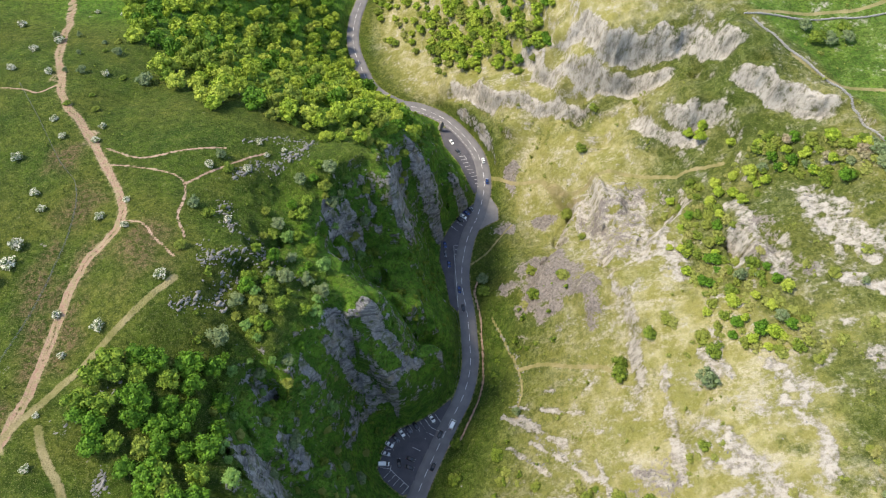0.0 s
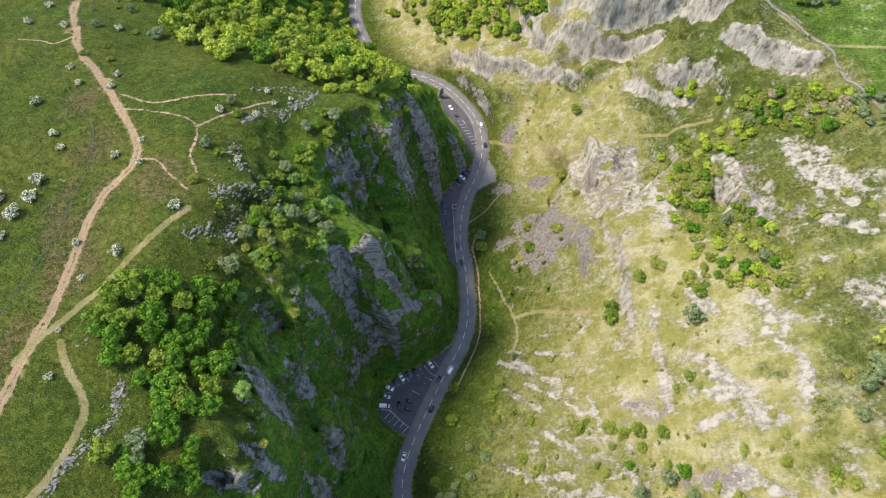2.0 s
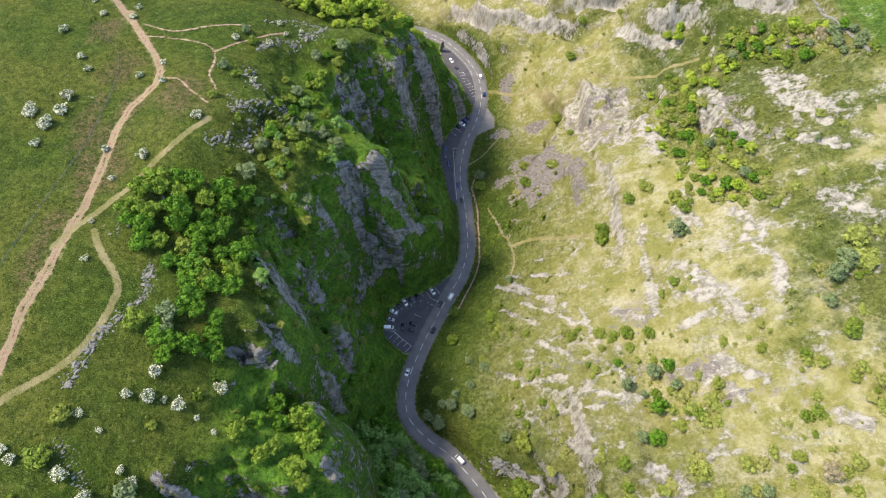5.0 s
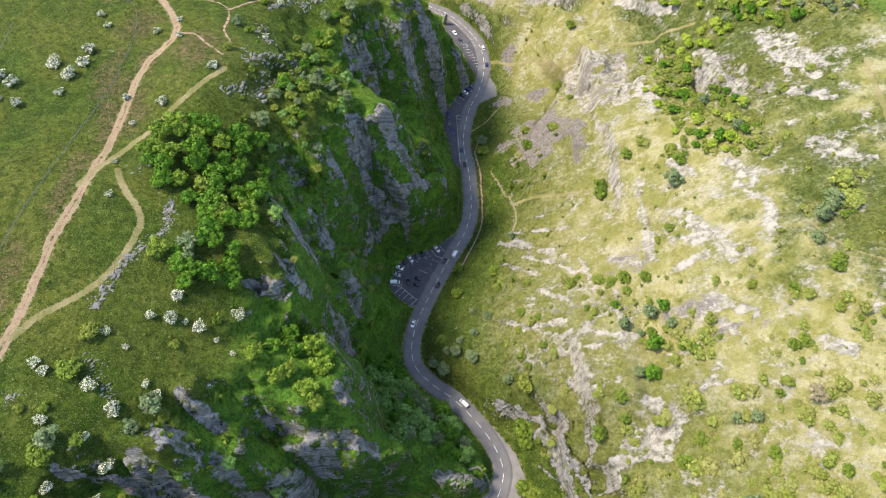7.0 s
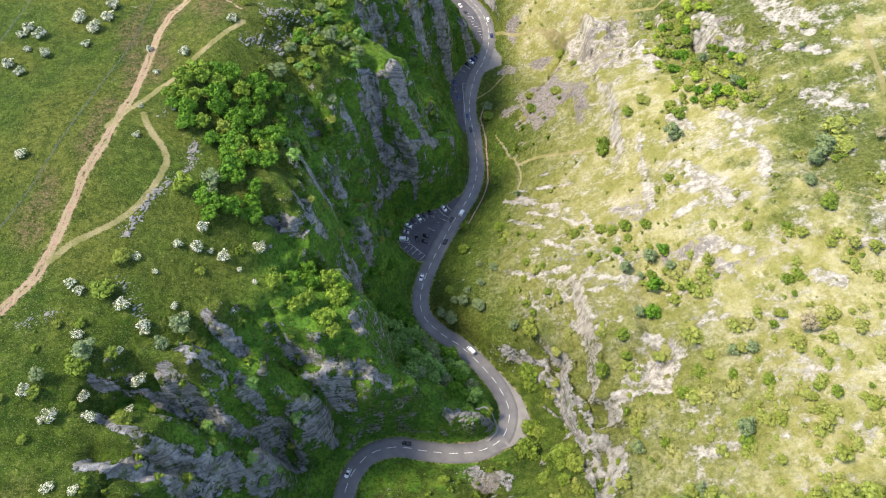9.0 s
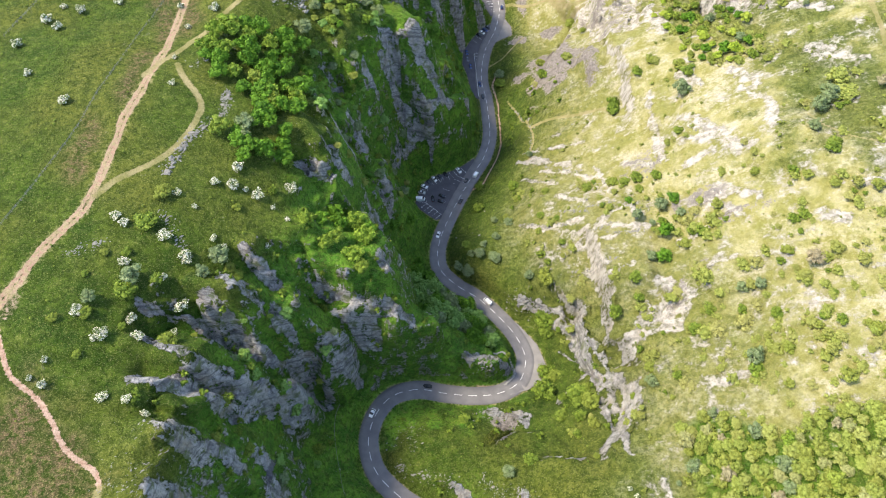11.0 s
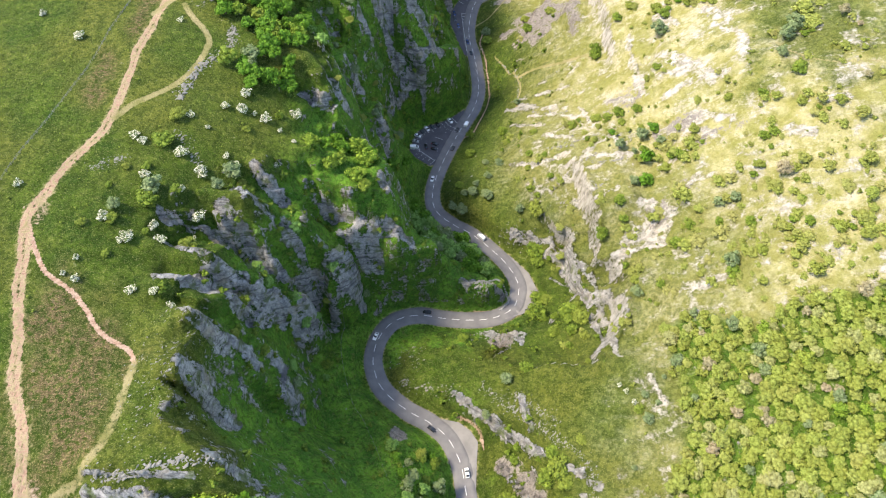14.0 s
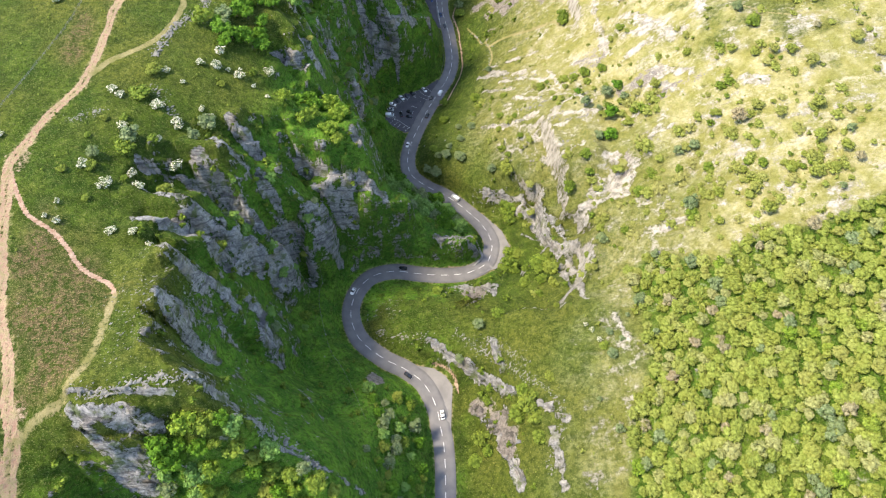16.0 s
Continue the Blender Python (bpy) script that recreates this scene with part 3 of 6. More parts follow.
road_points = dense(ROAD_LINE + ROAD_LINE_UPPER, 1.5)
sections = [point for line in [*WEST_CLIFF.values(), *EAST_SLOPE.values()] for point in line]
lines = np.vstack([straight(line, 7.0) for line in LAND.values()] + [straight(ROAD_LINE + ROAD_LINE_UPPER, 14.0)])
keep = list(np.array(sections, float))
for knot in lines:
    gap = 4.0
    if all(abs(knot[0] - k[0]) + abs(knot[1] - k[1]) > 1.5 for k in keep) and min(math.hypot(knot[0] - k[0], knot[1] - k[1]) for k in sections) > gap:
        keep.append(knot)
knots = np.array(keep)


def spread(a, b):
    return np.sqrt((a[:, None, 0] - b[None, :, 0]) ** 2 + (a[:, None, 1] - b[None, :, 1]) ** 2 + 1.5)


count = len(knots)
system = np.zeros((count + 3, count + 3))
system[:count, :count] = spread(knots, knots) - 0.8 * np.eye(count)
system[:count, count], system[:count, count + 1:] = 1, knots[:, :2] / 100
system[count:, :count] = system[:count, count:].T
weights = np.linalg.solve(system, np.concatenate([knots[:, 2], np.zeros(3)]))


def lay(x, y):
    """Height of the land before roads and roughness, for arrays x, y."""
    shape = np.broadcast(x, y).shape
    p = np.stack([np.broadcast_to(x, shape).ravel(), np.broadcast_to(y, shape).ravel()], 1)
    out = np.empty(len(p))
    for i in range(0, len(p), 20000):
        c = p[i:i + 20000]
        out[i:i + 20000] = spread(c, knots) @ weights[:count] + weights[count] + c @ weights[count + 1:] / 100
    return out.reshape(shape)


def lattice(seed):
    return np.random.RandomState(seed).rand(256, 256)


def value_noise(x, y, size, seed):
    """Smooth noise from -1 to 1 with bumps of that size in metres."""
    g = lattice(seed)
    x, y = np.asarray(x) / size + 1000.3, np.asarray(y) / size + 1000.7
    i, j = np.floor(x).astype(int), np.floor(y).astype(int)
    u, v = x - i, y - j
    u, v = u * u * (3 - 2 * u), v * v * (3 - 2 * v)
    a, b, c, d = g[i % 256, j % 256], g[(i + 1) % 256, j % 256], g[i % 256, (j + 1) % 256], g[(i + 1) % 256, (j + 1) % 256]
    return 2 * ((a * (1 - u) + b * u) * (1 - v) + (c * (1 - u) + d * u) * v) - 1


def fractal(x, y, size, seed, octaves=4):
    return sum(value_noise(x, y, size / 2 ** k, seed + k) / 2 ** k for k in range(octaves)) / 1.6


def blocks(x, y, size, seed):
    """A value from 0 to 1 for each of many uneven cells of that size."""
    a, b, c = lattice(seed), lattice(seed + 1), lattice(seed + 2)
    x, y = np.asarray(x) / size + 1000.0, np.asarray(y) / size + 1000.0
    i, j = np.floor(x).astype(int), np.floor(y).astype(int)
    best, value = np.full(x.shape, 1e9), np.zeros(x.shape)
    for di in (-1, 0, 1):
        for dj in (-1, 0, 1):
            u, v = (i + di) % 256, (j + dj) % 256
            d = (i + di + a[u, v] - x) ** 2 + (j + dj + b[u, v] - y) ** 2
            value = np.where(d < best, c[u, v], value)
            best = np.minimum(d, best)
    return value


def smooth(a, low, high):
    u = np.clip((a - low) / (high - low), 0, 1)
    return u * u * (3 - 2 * u)


def growing(core_low, core_high, step, limit, ratio):
    """Even steps between two bounds, then steps that grow out to the limit."""
    out, k = [], step
    while sum(out) < limit:
        out.append(k)
        k *= ratio
    tail = np.cumsum(out)
    core = np.arange(core_low, core_high + step / 2, step)
    return np.concatenate([core[0] - tail[::-1], core, core[-1] + tail])


STEP = 0.85
grid_x, grid_y = growing(-190, 195, STEP, 2600, 1.068), growing(-185, 300, STEP, 2600, 1.068)
gx, gy = np.meshgrid(grid_x, grid_y)


def near(points, radius):
    """Distance to a line's points, and the third value of the nearest one, for all grid places within the radius."""
    far, value = np.full(gx.shape, 1e3), np.zeros(gx.shape)
    for p in points:
        i0, i1 = np.searchsorted(grid_y, (p[1] - radius, p[1] + radius))
        j0, j1 = np.searchsorted(grid_x, (p[0] - radius, p[0] + radius))
        if i0 == i1 or j0 == j1:
            continue
        d = np.hypot(grid_x[None, j0:j1] - p[0], grid_y[i0:i1, None] - p[1])
        closer = d < far[i0:i1, j0:j1]
        far[i0:i1, j0:j1][closer] = d[closer]
        value[i0:i1, j0:j1][closer] = p[2]
    return far, value


def inside(x, y, shape):
    """Signed distance to an outline, positive inside it."""
    p = np.array(shape, float)
    q = np.roll(p, -1, 0)
    hit, best = np.zeros(x.shape, bool), np.full(x.shape, 1e9)
    for (ax, ay), (bx, by) in zip(p, q):
        u = np.clip(((x - ax) * (bx - ax) + (y - ay) * (by - ay)) / ((bx - ax) ** 2 + (by - ay) ** 2), 0, 1)
        best = np.minimum(best, np.hypot(x - ax - u * (bx - ax), y - ay - u * (by - ay)))
        if ay != by:
            hit ^= ((ay > y) != (by > y)) & (x < (bx - ax) * (y - ay) / (by - ay) + ax)
    return np.where(hit, best, -best)


# bare limestone and screes: x, y, half width, half length
SCREES = [(89, 180, 15, 22), (98, 197, 17, 11), (52, 158, 19, 24), (42, 241, 4, 11), (136, 149, 8, 13), (141, 129, 8, 7), (83, 53, 10, 8), (60, 208, 7, 5),
          (35, 206, 7, 6), (72, 140, 6, 17), (87, -21, 6, 7), (98, -13, 5, 4), (99, 20, 13, 5), (115, 7, 13, 3), (43, 146, 9, 7), (10, -130, 6, 6), (17, -136, 5, 6), (21, -147, 4, 8), (13, -67, 8, 4), (-34, -115, 4, 4)]
HEATHS = [(-129, 117, 6, 11), (-133, 103, 5, 8), (-137, 85, 6, 11), (-142, 122, 5, 9), (-108, 120, 11, 14), (-154, 167, 7, 10), (-129, 86, 7, 13), (-134, 75, 5, 10), (-139, 57, 4, 8),
          (-125, -123, 16, 27), (-137, -99, 8, 14), (-121, -141, 9, 14), (-138, 140, 8, 14), (-140, 40, 5, 16), (-147, 5, 6, 20), (-142, 104, 7, 12)]


# sheer crags above the north bend and stone ribs of the east slope, likewise
CRAG_LINES = [  # the sheer edges above the north bend: how high, then the line that the face follows
    (14, [(67, 299), (78, 286), (88, 274), (99, 272), (113, 268), (128, 267), (137, 255), (146, 244)]),
    (12, [(44, 314), (57, 295), (69, 280), (83, 270), (93, 265), (111, 260), (124, 254)]),
    (12, [(138, 238), (147, 228), (154, 221), (163, 215), (172, 206), (179, 199)]),
    (11, [(112, 241), (118, 234), (124, 229), (133, 226), (140, 217)]),
    (8, [(0, 312), (15, 302), (31, 286), (47, 279), (65, 271), (77, 263), (88, 257)]),
    (3, [(101, 247), (110, 231), (123, 222), (133, 209)])]
RIBS_HIGH = [(80, 207, 84, 166, 8.5), (92, 200, 95, 160, 7.5), (104, 166, 106, 140, 3.0), (88, 203, 92, 178, 4.8), (100, 198, 99, 170, 4.0), (133, 172, 139, 128, 2.4), (158, 162, 170, 129, 5.3), (157, 120, 167, 113, 2.6), (111, 108, 112, 87, 1.3), (106, 99, 110, 89, 1.8), (93, 97, 91, 60, 1.5), (126, 91, 132, 74, 1.8), (92, 90, 91, 49, 1.5), (37, 88, 55, 69, 1.3), (158, 86, 170, 75, 3.5), (126, 74, 132, 63, 1.8), (92, 71, 92, 48, 1.3), (64, 62, 68, 41, 1.3), (76, 56, 85, 48, 2.2), (101, 55, 116, 45, 2.2)]
RIBS_MIDDLE = [(44, 47, 56, 38, 1.3), (37, 28, 52, 27, 1.3), (71, 28, 77, 21, 1.8), (47, 22, 65, 17, 1.3), (103, 21, 113, 5, 1.8), (95, 20, 110, 18, 1.8), (52, 16, 65, 23, 1.3), (145, 8, 158, 4, 1.5), (91, 2, 102, 5, 1.3), (51, 0, 60, -2, 1.3), (136, -2, 143, -9, 1.8), (25, -3, 49, -25, 1.5), (30, -4, 52, -19, 1.2), (59, -9, 71, -4, 1.3), (100, -12, 107, -12, 1.8), (84, -19, 94, -22, 1.3), (47, -22, 59, -48, 1.5)]
RIBS_LOW = [(88, -25, 97, -21, 1.5), (75, -27, 86, -24, 2.6), (75, -31, 84, -30, 1.8), (70, -36, 86, -36, 1.8), (54, -50, 59, -90, 1.3), (62, -52, 66, -70, 1.1), (4, -60, 23, -66, 2.6), (89, -64, 101, -64, 1.8), (-11, -97, 16, -120, 1.5), (17, -101, 20, -116, 1.5), (68, -101, 70, -113, 1.3), (16, -120, 42, -142, 1.3), (8, -128, 22, -146, 1.8), (18, -145, 23, -166, 2.0), (37, -145, 39, -167, 1.3)]
RIBS_THIN = [(44, 10, 54, 18, 1.0), (60, 22, 79, 28, 1.0), (64, 16, 86, 13, 1.1), (49, 14, 65, 11, 1.0), (82, -15, 94, -24, 2.2), (68, -37, 87, -34, 1.8), (73, -30, 90, -27, 2.2), (42, -33, 52, -42, 1.0), (45, -15, 52, -42, 1.6), (58, -41, 60, -66, 1.8), (94, 22, 108, 17, 1.8), (107, 22, 120, 13, 1.8), (32, 94, 62, 84, 1.0), (29, 90, 58, 67, 1.0), (40, 75, 61, 55, 1.1), (31, 74, 46, 57, 1.0), (102, 69, 118, 40, 2.6), (132, 64, 131, 46, 2.0), (100, 41, 114, 46, 1.6), (23, 38, 43, 25, 0.9)]
# bare rock faces of the west side: from x, y to x, y, half-width in plan
FACES_NORTH = [(6, 225, 11, 222, 2.8), (-14, 211, -9, 203, 4.4), (-6, 208, -4, 200, 3.6), (-23, 200, -20, 176, 4.4), (-33, 171, -31, 168, 2.4), (-44, 164, -41, 160, 3.2), (-49, 158, -46, 149, 2.8), (-31, 110, -26, 107, 2.8), (-43, 107, -40, 105, 3.2), (-24, 106, -18, 103, 2.4), (-45, 98, -41, 97, 2.0)]
FACES_MIDDLE = [(-38, 94, -22, 93, 2.4), (-22, 93, -12, 105, 2.4), (-52, 87, -49, 87, 2.0), (-39, 85, -31, 93, 2.0), (-69, 79, -66, 77, 2.4), (-42, 72, -39, 83, 2.0), (-57, 62, -53, 56, 2.0), (-67, 54, -61, 45, 2.0), (-64, 50, -58, 40, 2.0), (-43, 42, -42, 32, 2.0), (-61, 23, -56, 18, 2.0), (-47, 22, -45, 16, 2.0), (-73, 15, -61, 13, 2.4), (-39, -20, -37, -25, 2.0), (-64, -31, -54, -33, 2.0), (-86, -32, -77, -37, 2.8), (-48, -35, -28, -35, 2.8), (-58, -38, -43, -41, 2.8)]
FACES_SOUTH = [(-2, -38, 16, -40, 2.8), (-89, -41, -77, -49, 3.2), (-69, -45, -62, -49, 2.0), (-76, -51, -72, -51, 2.0), (-97, -52, -90, -57, 3.6), (-72, -55, -54, -48, 2.0), (-66, -55, -56, -53, 2.0), (-114, -56, -89, -56, 2.2), (-73, -57, -55, -49, 2.0), (-74, -58, -69, -74, 2.0), (-89, -58, -81, -60, 2.0), (-112, -66, -98, -72, 2.0), (-70, -66, -53, -52, 2.0), (-94, -74, -88, -75, 2.8), (-83, -75, -81, -78, 2.4), (-95, -76, -88, -74, 3.2), (-91, -79, -79, -74, 2.4), (-76, -80, -70, -74, 2.0)]
FACES_POINT = [(-110, -81, -96, -82, 2.4), (-108, -81, -97, -79, 2.0), (-88, -84, -82, -78, 2.4), (-81, -95, -74, -106, 2.0), (-94, -98, -90, -104, 2.4), (-87, -98, -84, -103, 2.0), (-74, -106, -73, -114, 2.0), (-88, -107, -86, -112, 2.0), (-94, -115, -91, -122, 2.0), (-90, -123, -87, -128, 2.0), (-82, -143, -62, -156, 0.9), (-113, -149, -84, -150, 0.8), (-111, -155, -91, -158, 2.8), (-60, -159, -37, -169, 0.9), (-106, -161, -95, -165, 3.6), (-107, -166, -99, -170, 2.8)]


def patches(spots, low=0.55, high=1.3):
    out = np.zeros(gx.shape)
    for x, y, a, b in spots:
        i0, i1 = np.searchsorted(grid_y, (y - 2.2 * b - 2, y + 2.2 * b + 2))
        j0, j1 = np.searchsorted(grid_x, (x - 2.2 * a - 2, x + 2.2 * a + 2))
        cut = np.s_[i0:i1, j0:j1]
        d = np.hypot((gx[cut] - x) / a, (gy[cut] - y) / b) + 0.75 * fractal(gx[cut], gy[cut], 9.0, 110, 4)
        out[cut] = np.maximum(out[cut], 1 - smooth(d, low, high))
    return out


def strips(lines, ragged=0.9, size=6.0):
    out = np.zeros(gx.shape)
    for ax, ay, bx, by, wide in lines:
        i0, i1 = np.searchsorted(grid_y, (min(ay, by) - 8, max(ay, by) + 8))
        j0, j1 = np.searchsorted(grid_x, (min(ax, bx) - 8, max(ax, bx) + 8))
        cut = np.s_[i0:i1, j0:j1]
        u = np.clip(((gx[cut] - ax) * (bx - ax) + (gy[cut] - ay) * (by - ay)) / ((bx - ax) ** 2 + (by - ay) ** 2), 0, 1)
        d = np.hypot(gx[cut] - ax - u * (bx - ax), gy[cut] - ay - u * (by - ay)) / (1.05 * wide) + ragged * fractal(gx[cut], gy[cut], size, 115, 3)
        out[cut] = np.maximum(out[cut], 1 - smooth(d, 0.7, 1.5))
    return out


face_mask = strips(FACES_NORTH + FACES_MIDDLE + FACES_SOUTH + FACES_POINT)
crag_mask = strips(RIBS_HIGH + RIBS_MIDDLE + RIBS_LOW + RIBS_THIN, 1.5, 4.0)
scree_mask = patches(SCREES)
heath_mask = patches(HEATHS, 0.3, 1.4)
beyond = smooth(np.maximum(np.maximum(np.abs(gx) - 330, gy - 520), -330 - gy), 0, 500)
base = lay(np.clip(gx, -450, 450), np.clip(gy, -450, 620))
base = base * (1 - beyond) + (70 + 30 * value_noise(gx, gy, 700, 5)) * beyond
slope_y, slope_x = np.gradient(base, grid_y, grid_x)
steep = np.hypot(slope_x, slope_y)
road_far, road_z = near(road_points, 34.0)
pad_in = np.full(gx.shape, -1e3)
for outline in PADS.values():
    lx, ly = np.array(outline).T
    i0, i1 = np.searchsorted(grid_y, (ly.min() - 12, ly.max() + 12))
    j0, j1 = np.searchsorted(grid_x, (lx.min() - 12, lx.max() + 12))
    cut = np.s_[i0:i1, j0:j1]
    pad_in[cut] = np.maximum(pad_in[cut], inside(gx[cut], gy[cut], outline))
open_land = smooth(np.minimum(road_far - 5.0, -pad_in), 0.5, 8.0)
rough = smooth(steep, 0.55, 1.6) * open_land
# the banks between the middle crags and the road are smooth and grassy
above_road = base - np.interp(gy, (-200, -150, -110, -60, -20, 30, 90, 150, 250, 400), (4, -1, -4, -12, -25, -33, -41, -47, -51, -62))
bank = smooth(above_road, 22, 44) + smooth(gy, 140, 165) + smooth(-gy, -8, 25)
rough = rough * np.clip(0.15 + 0.85 * bank, 0, 1)
rough *= 1 - 0.7 * smooth(gx, 20, 45) * smooth(gy, 200, 225)
rough *= (1 - smooth(inside(gx, gy, FIELD), -3.0, 3.0)) * (1 - 0.7 * smooth(-gy, 108, 122) * smooth(gx, -92, -80))
# fins and clefts run down the cliffs, ledges follow the tilted beds
across, down = 0.62 * gx + 0.78 * gy, 0.78 * gx - 0.62 * gy
warp = 5.0 * fractal(gx, gy, 24.0, 10, 3)
fins = fractal(across + warp, down / 2.4, 19.0, 20, 3)
clefts = 1 - np.abs(fractal(across + 0.6 * warp, down / 2.6, 23.0, 30, 3)) * 2.4
land = base + 0.9 * fractal(gx, gy, 26.0, 40) * open_land + 0.25 * fractal(gx, gy, 4.0, 60, 3) * open_land
road_side = gx - np.interp(gy, (-200, -140, -100, -60, -45, -20, 20, 45, 100, 140, 200, 250, 300, 420), (-8, -7, -20, 24, 26, 18, -14, -15, 8, 14, 14, 24, 0, -60))
west = 1 - smooth(road_side, -4, 10)
land += rough * (2.4 * fins + west * (0.9 - 8.0 * np.clip(clefts, 0, 1) ** 4))
ribs = 0.55 - np.abs(fractal(across + 0.5 * warp, down / 4.5, 15.0, 35, 3)) * 2.0
land += rough * west * (1.0 + 1.6 * smooth(-gy, 25, 60)) * np.clip(ribs, -0.9, 1)
jitter = 2.2 * fractal(gx, gy, 6.0, 72, 3)
# each bare face is a sheer step: a ledge above it, a hollow below
for ax, ay, bx, by, wide in FACES_NORTH + FACES_MIDDLE + FACES_SOUTH + FACES_POINT:
    i0, i1 = np.searchsorted(grid_y, (min(ay, by) - 16, max(ay, by) + 16))
    j0, j1 = np.searchsorted(grid_x, (min(ax, bx) - 16, max(ax, bx) + 16))
    cut = np.s_[i0:i1, j0:j1]
    long = math.hypot(bx - ax, by - ay)
    ux, uy = (bx - ax) / long, (by - ay) / long
    fall_x, fall_y = -slope_x[cut].mean(), -slope_y[cut].mean()
    side = 1.0 if -uy * fall_x + ux * fall_y > 0 else -1.0
    x, y = gx[cut] + 0.8 * jitter[cut], gy[cut] + 0.8 * jitter[cut]
    run_on = (x - ax) * ux + (y - ay) * uy
    off = side * (-(x - ax) * uy + (y - ay) * ux)
    past = np.maximum(np.maximum(-run_on, run_on - long), 0)
    hold = (1 - smooth(past, 0.0, 6.0)) * (1 - smooth(np.abs(off), 3.0, 13.0)) * open_land[cut]
    land[cut] += (1.4 + 0.5 * wide) * hold * (1 - 2 * smooth(off, -1.6, 1.6))
sheer_mask = np.zeros(gx.shape)
for tall, line in CRAG_LINES:
    lx, ly = np.array(line).T
    i0, i1 = np.searchsorted(grid_y, (ly.min() - 26, ly.max() + 26))
    j0, j1 = np.searchsorted(grid_x, (lx.min() - 26, lx.max() + 26))
    cut = np.s_[i0:i1, j0:j1]
    x, y = gx[cut] + 2.6 * fractal(gx[cut], gy[cut], 9.0, 74, 3) + 0.5 * jitter[cut], gy[cut] + 2.6 * fractal(gx[cut], gy[cut], 9.0, 76, 3) + 0.5 * jitter[cut]
    best, off = np.full(x.shape, 1e3), np.zeros(x.shape)
    for (ax, ay), (bx, by) in zip(line[:-1], line[1:]):
        long = math.hypot(bx - ax, by - ay)
        ux, uy = (bx - ax) / long, (by - ay) / long
        u = np.clip((x - ax) * ux + (y - ay) * uy, 0, long)
        d = np.hypot(x - ax - u * ux, y - ay - u * uy)
        side = (x - ax) * uy - (y - ay) * ux
        off = np.where(d < best, np.sign(side) * d, off)
        best = np.minimum(best, d)
    ends = np.minimum(np.hypot(x - lx[0], y - ly[0]), np.hypot(x - lx[-1], y - ly[-1]))
    keep = smooth(ends, 1.0, 9.0) * open_land[cut]
    uneven = tall * (0.8 + 0.5 * fractal(gx[cut], gy[cut], 17.0, 78, 2))
    land[cut] += keep * uneven * (0.5 - smooth(off, -1.5, 1.5)) * (1 - smooth(best, 2.0, 15.0))
    sheer_mask[cut] = np.maximum(sheer_mask[cut], keep * (1 - smooth(best, 1.8, 3.4)))
chunk = blocks(across + warp + jitter, (down + 0.8 * jitter) / 1.9, 12.0, 210)
BED = 21.0 - 12.0 * west
tilt = 0.30 + 0.25 * smooth(-gy, -15, 15)
beds = (land + west * (0.22 * gx + tilt * gy) + 2.0 * fractal(gx, gy, 20.0, 70, 3)) / BED + (0.25 + 0.75 * west) * chunk
land += rough * BED * (0.80 - 0.05 * west) * (np.floor(beds) + smooth(beds - np.floor(beds), 0.62, 0.86) - beds + 0.25)
# fins of bedded limestone: a crest line, the way its sheer side looks, half-width of its top, slopes of the sheer and the gentle side
FINS_SLABS = [
    ([(-95, -27, 87), (-86.6, -29.4, 81), (-78.4, -33.2, 62)], (0.35, -0.94), 1.2, 3.8, 1.5),
    ([(-84, -16, 83), (-79.3, -18.1, 80), (-68.4, -22.9, 63)], (0.35, -0.94), 1.2, 3.8, 1.4),
    ([(-101, -46, 93), (-92.2, -48, 91.5), (-84, -50, 85), (-77.6, -50.1, 66)], (0.1, -1.0), 1.5, 4.2, 1.3),
    ([(-87, -41.4, 82), (-79, -44, 71), (-75, -47, 62)], (0.6, -0.8), 1.5, 3.6, 1.3),
    ([(-74, -43.5, 68), (-69.4, -44.7, 64), (-62.1, -49.6, 52)], (0.3, -0.95), 1.6, 4.0, 1.5)]
FINS_POINT = [
    ([(-72, -51, 38), (-64, -47, 40), (-57, -44, 35)], (0.5, -0.86), 1.5, 4.2, 0.9),
    ([(-106, -71, 93), (-94.1, -73.8, 93.3), (-87.9, -74.6, 72), (-79, -73, 55)], (0.05, -1.0), 1.6, 4.2, 1.3),
    ([(-102, -89, 94), (-96, -89.5, 92), (-94, -92.5, 73), (-86, -95, 51)], (-0.3, -0.95), 1.2, 3.6, 1.5),
    ([(-60, -37, 46), (-47.3, -34.4, 49), (-36, -35, 40), (-26, -36.8, 29)], (0.0, -1.0), 1.6, 4.0, 0.5)]
FINS_BASTION = [
    ([(-98, -106, 98), (-96, -110, 92), (-92, -117.5, 74), (-87, -122, 58)], (-0.4, -0.9), 0.8, 3.2, 1.9),
    ([(-91, -99, 72), (-88.5, -104, 58), (-84, -110, 46)], (-0.4, -0.9), 0.8, 3.2, 1.9),
    ([(-83, -88, 52), (-80, -97, 47), (-77.3, -104.2, 44), (-73.5, -113.3, 27)], (0.9, -0.4), 1.0, 3.2, 1.6),
    ([(-44, -6, 62), (-39, -14, 61), (-38, -25, 58), (-33, -31, 42)], (1.0, 0.1), 1.8, 4.0, 0.4)]
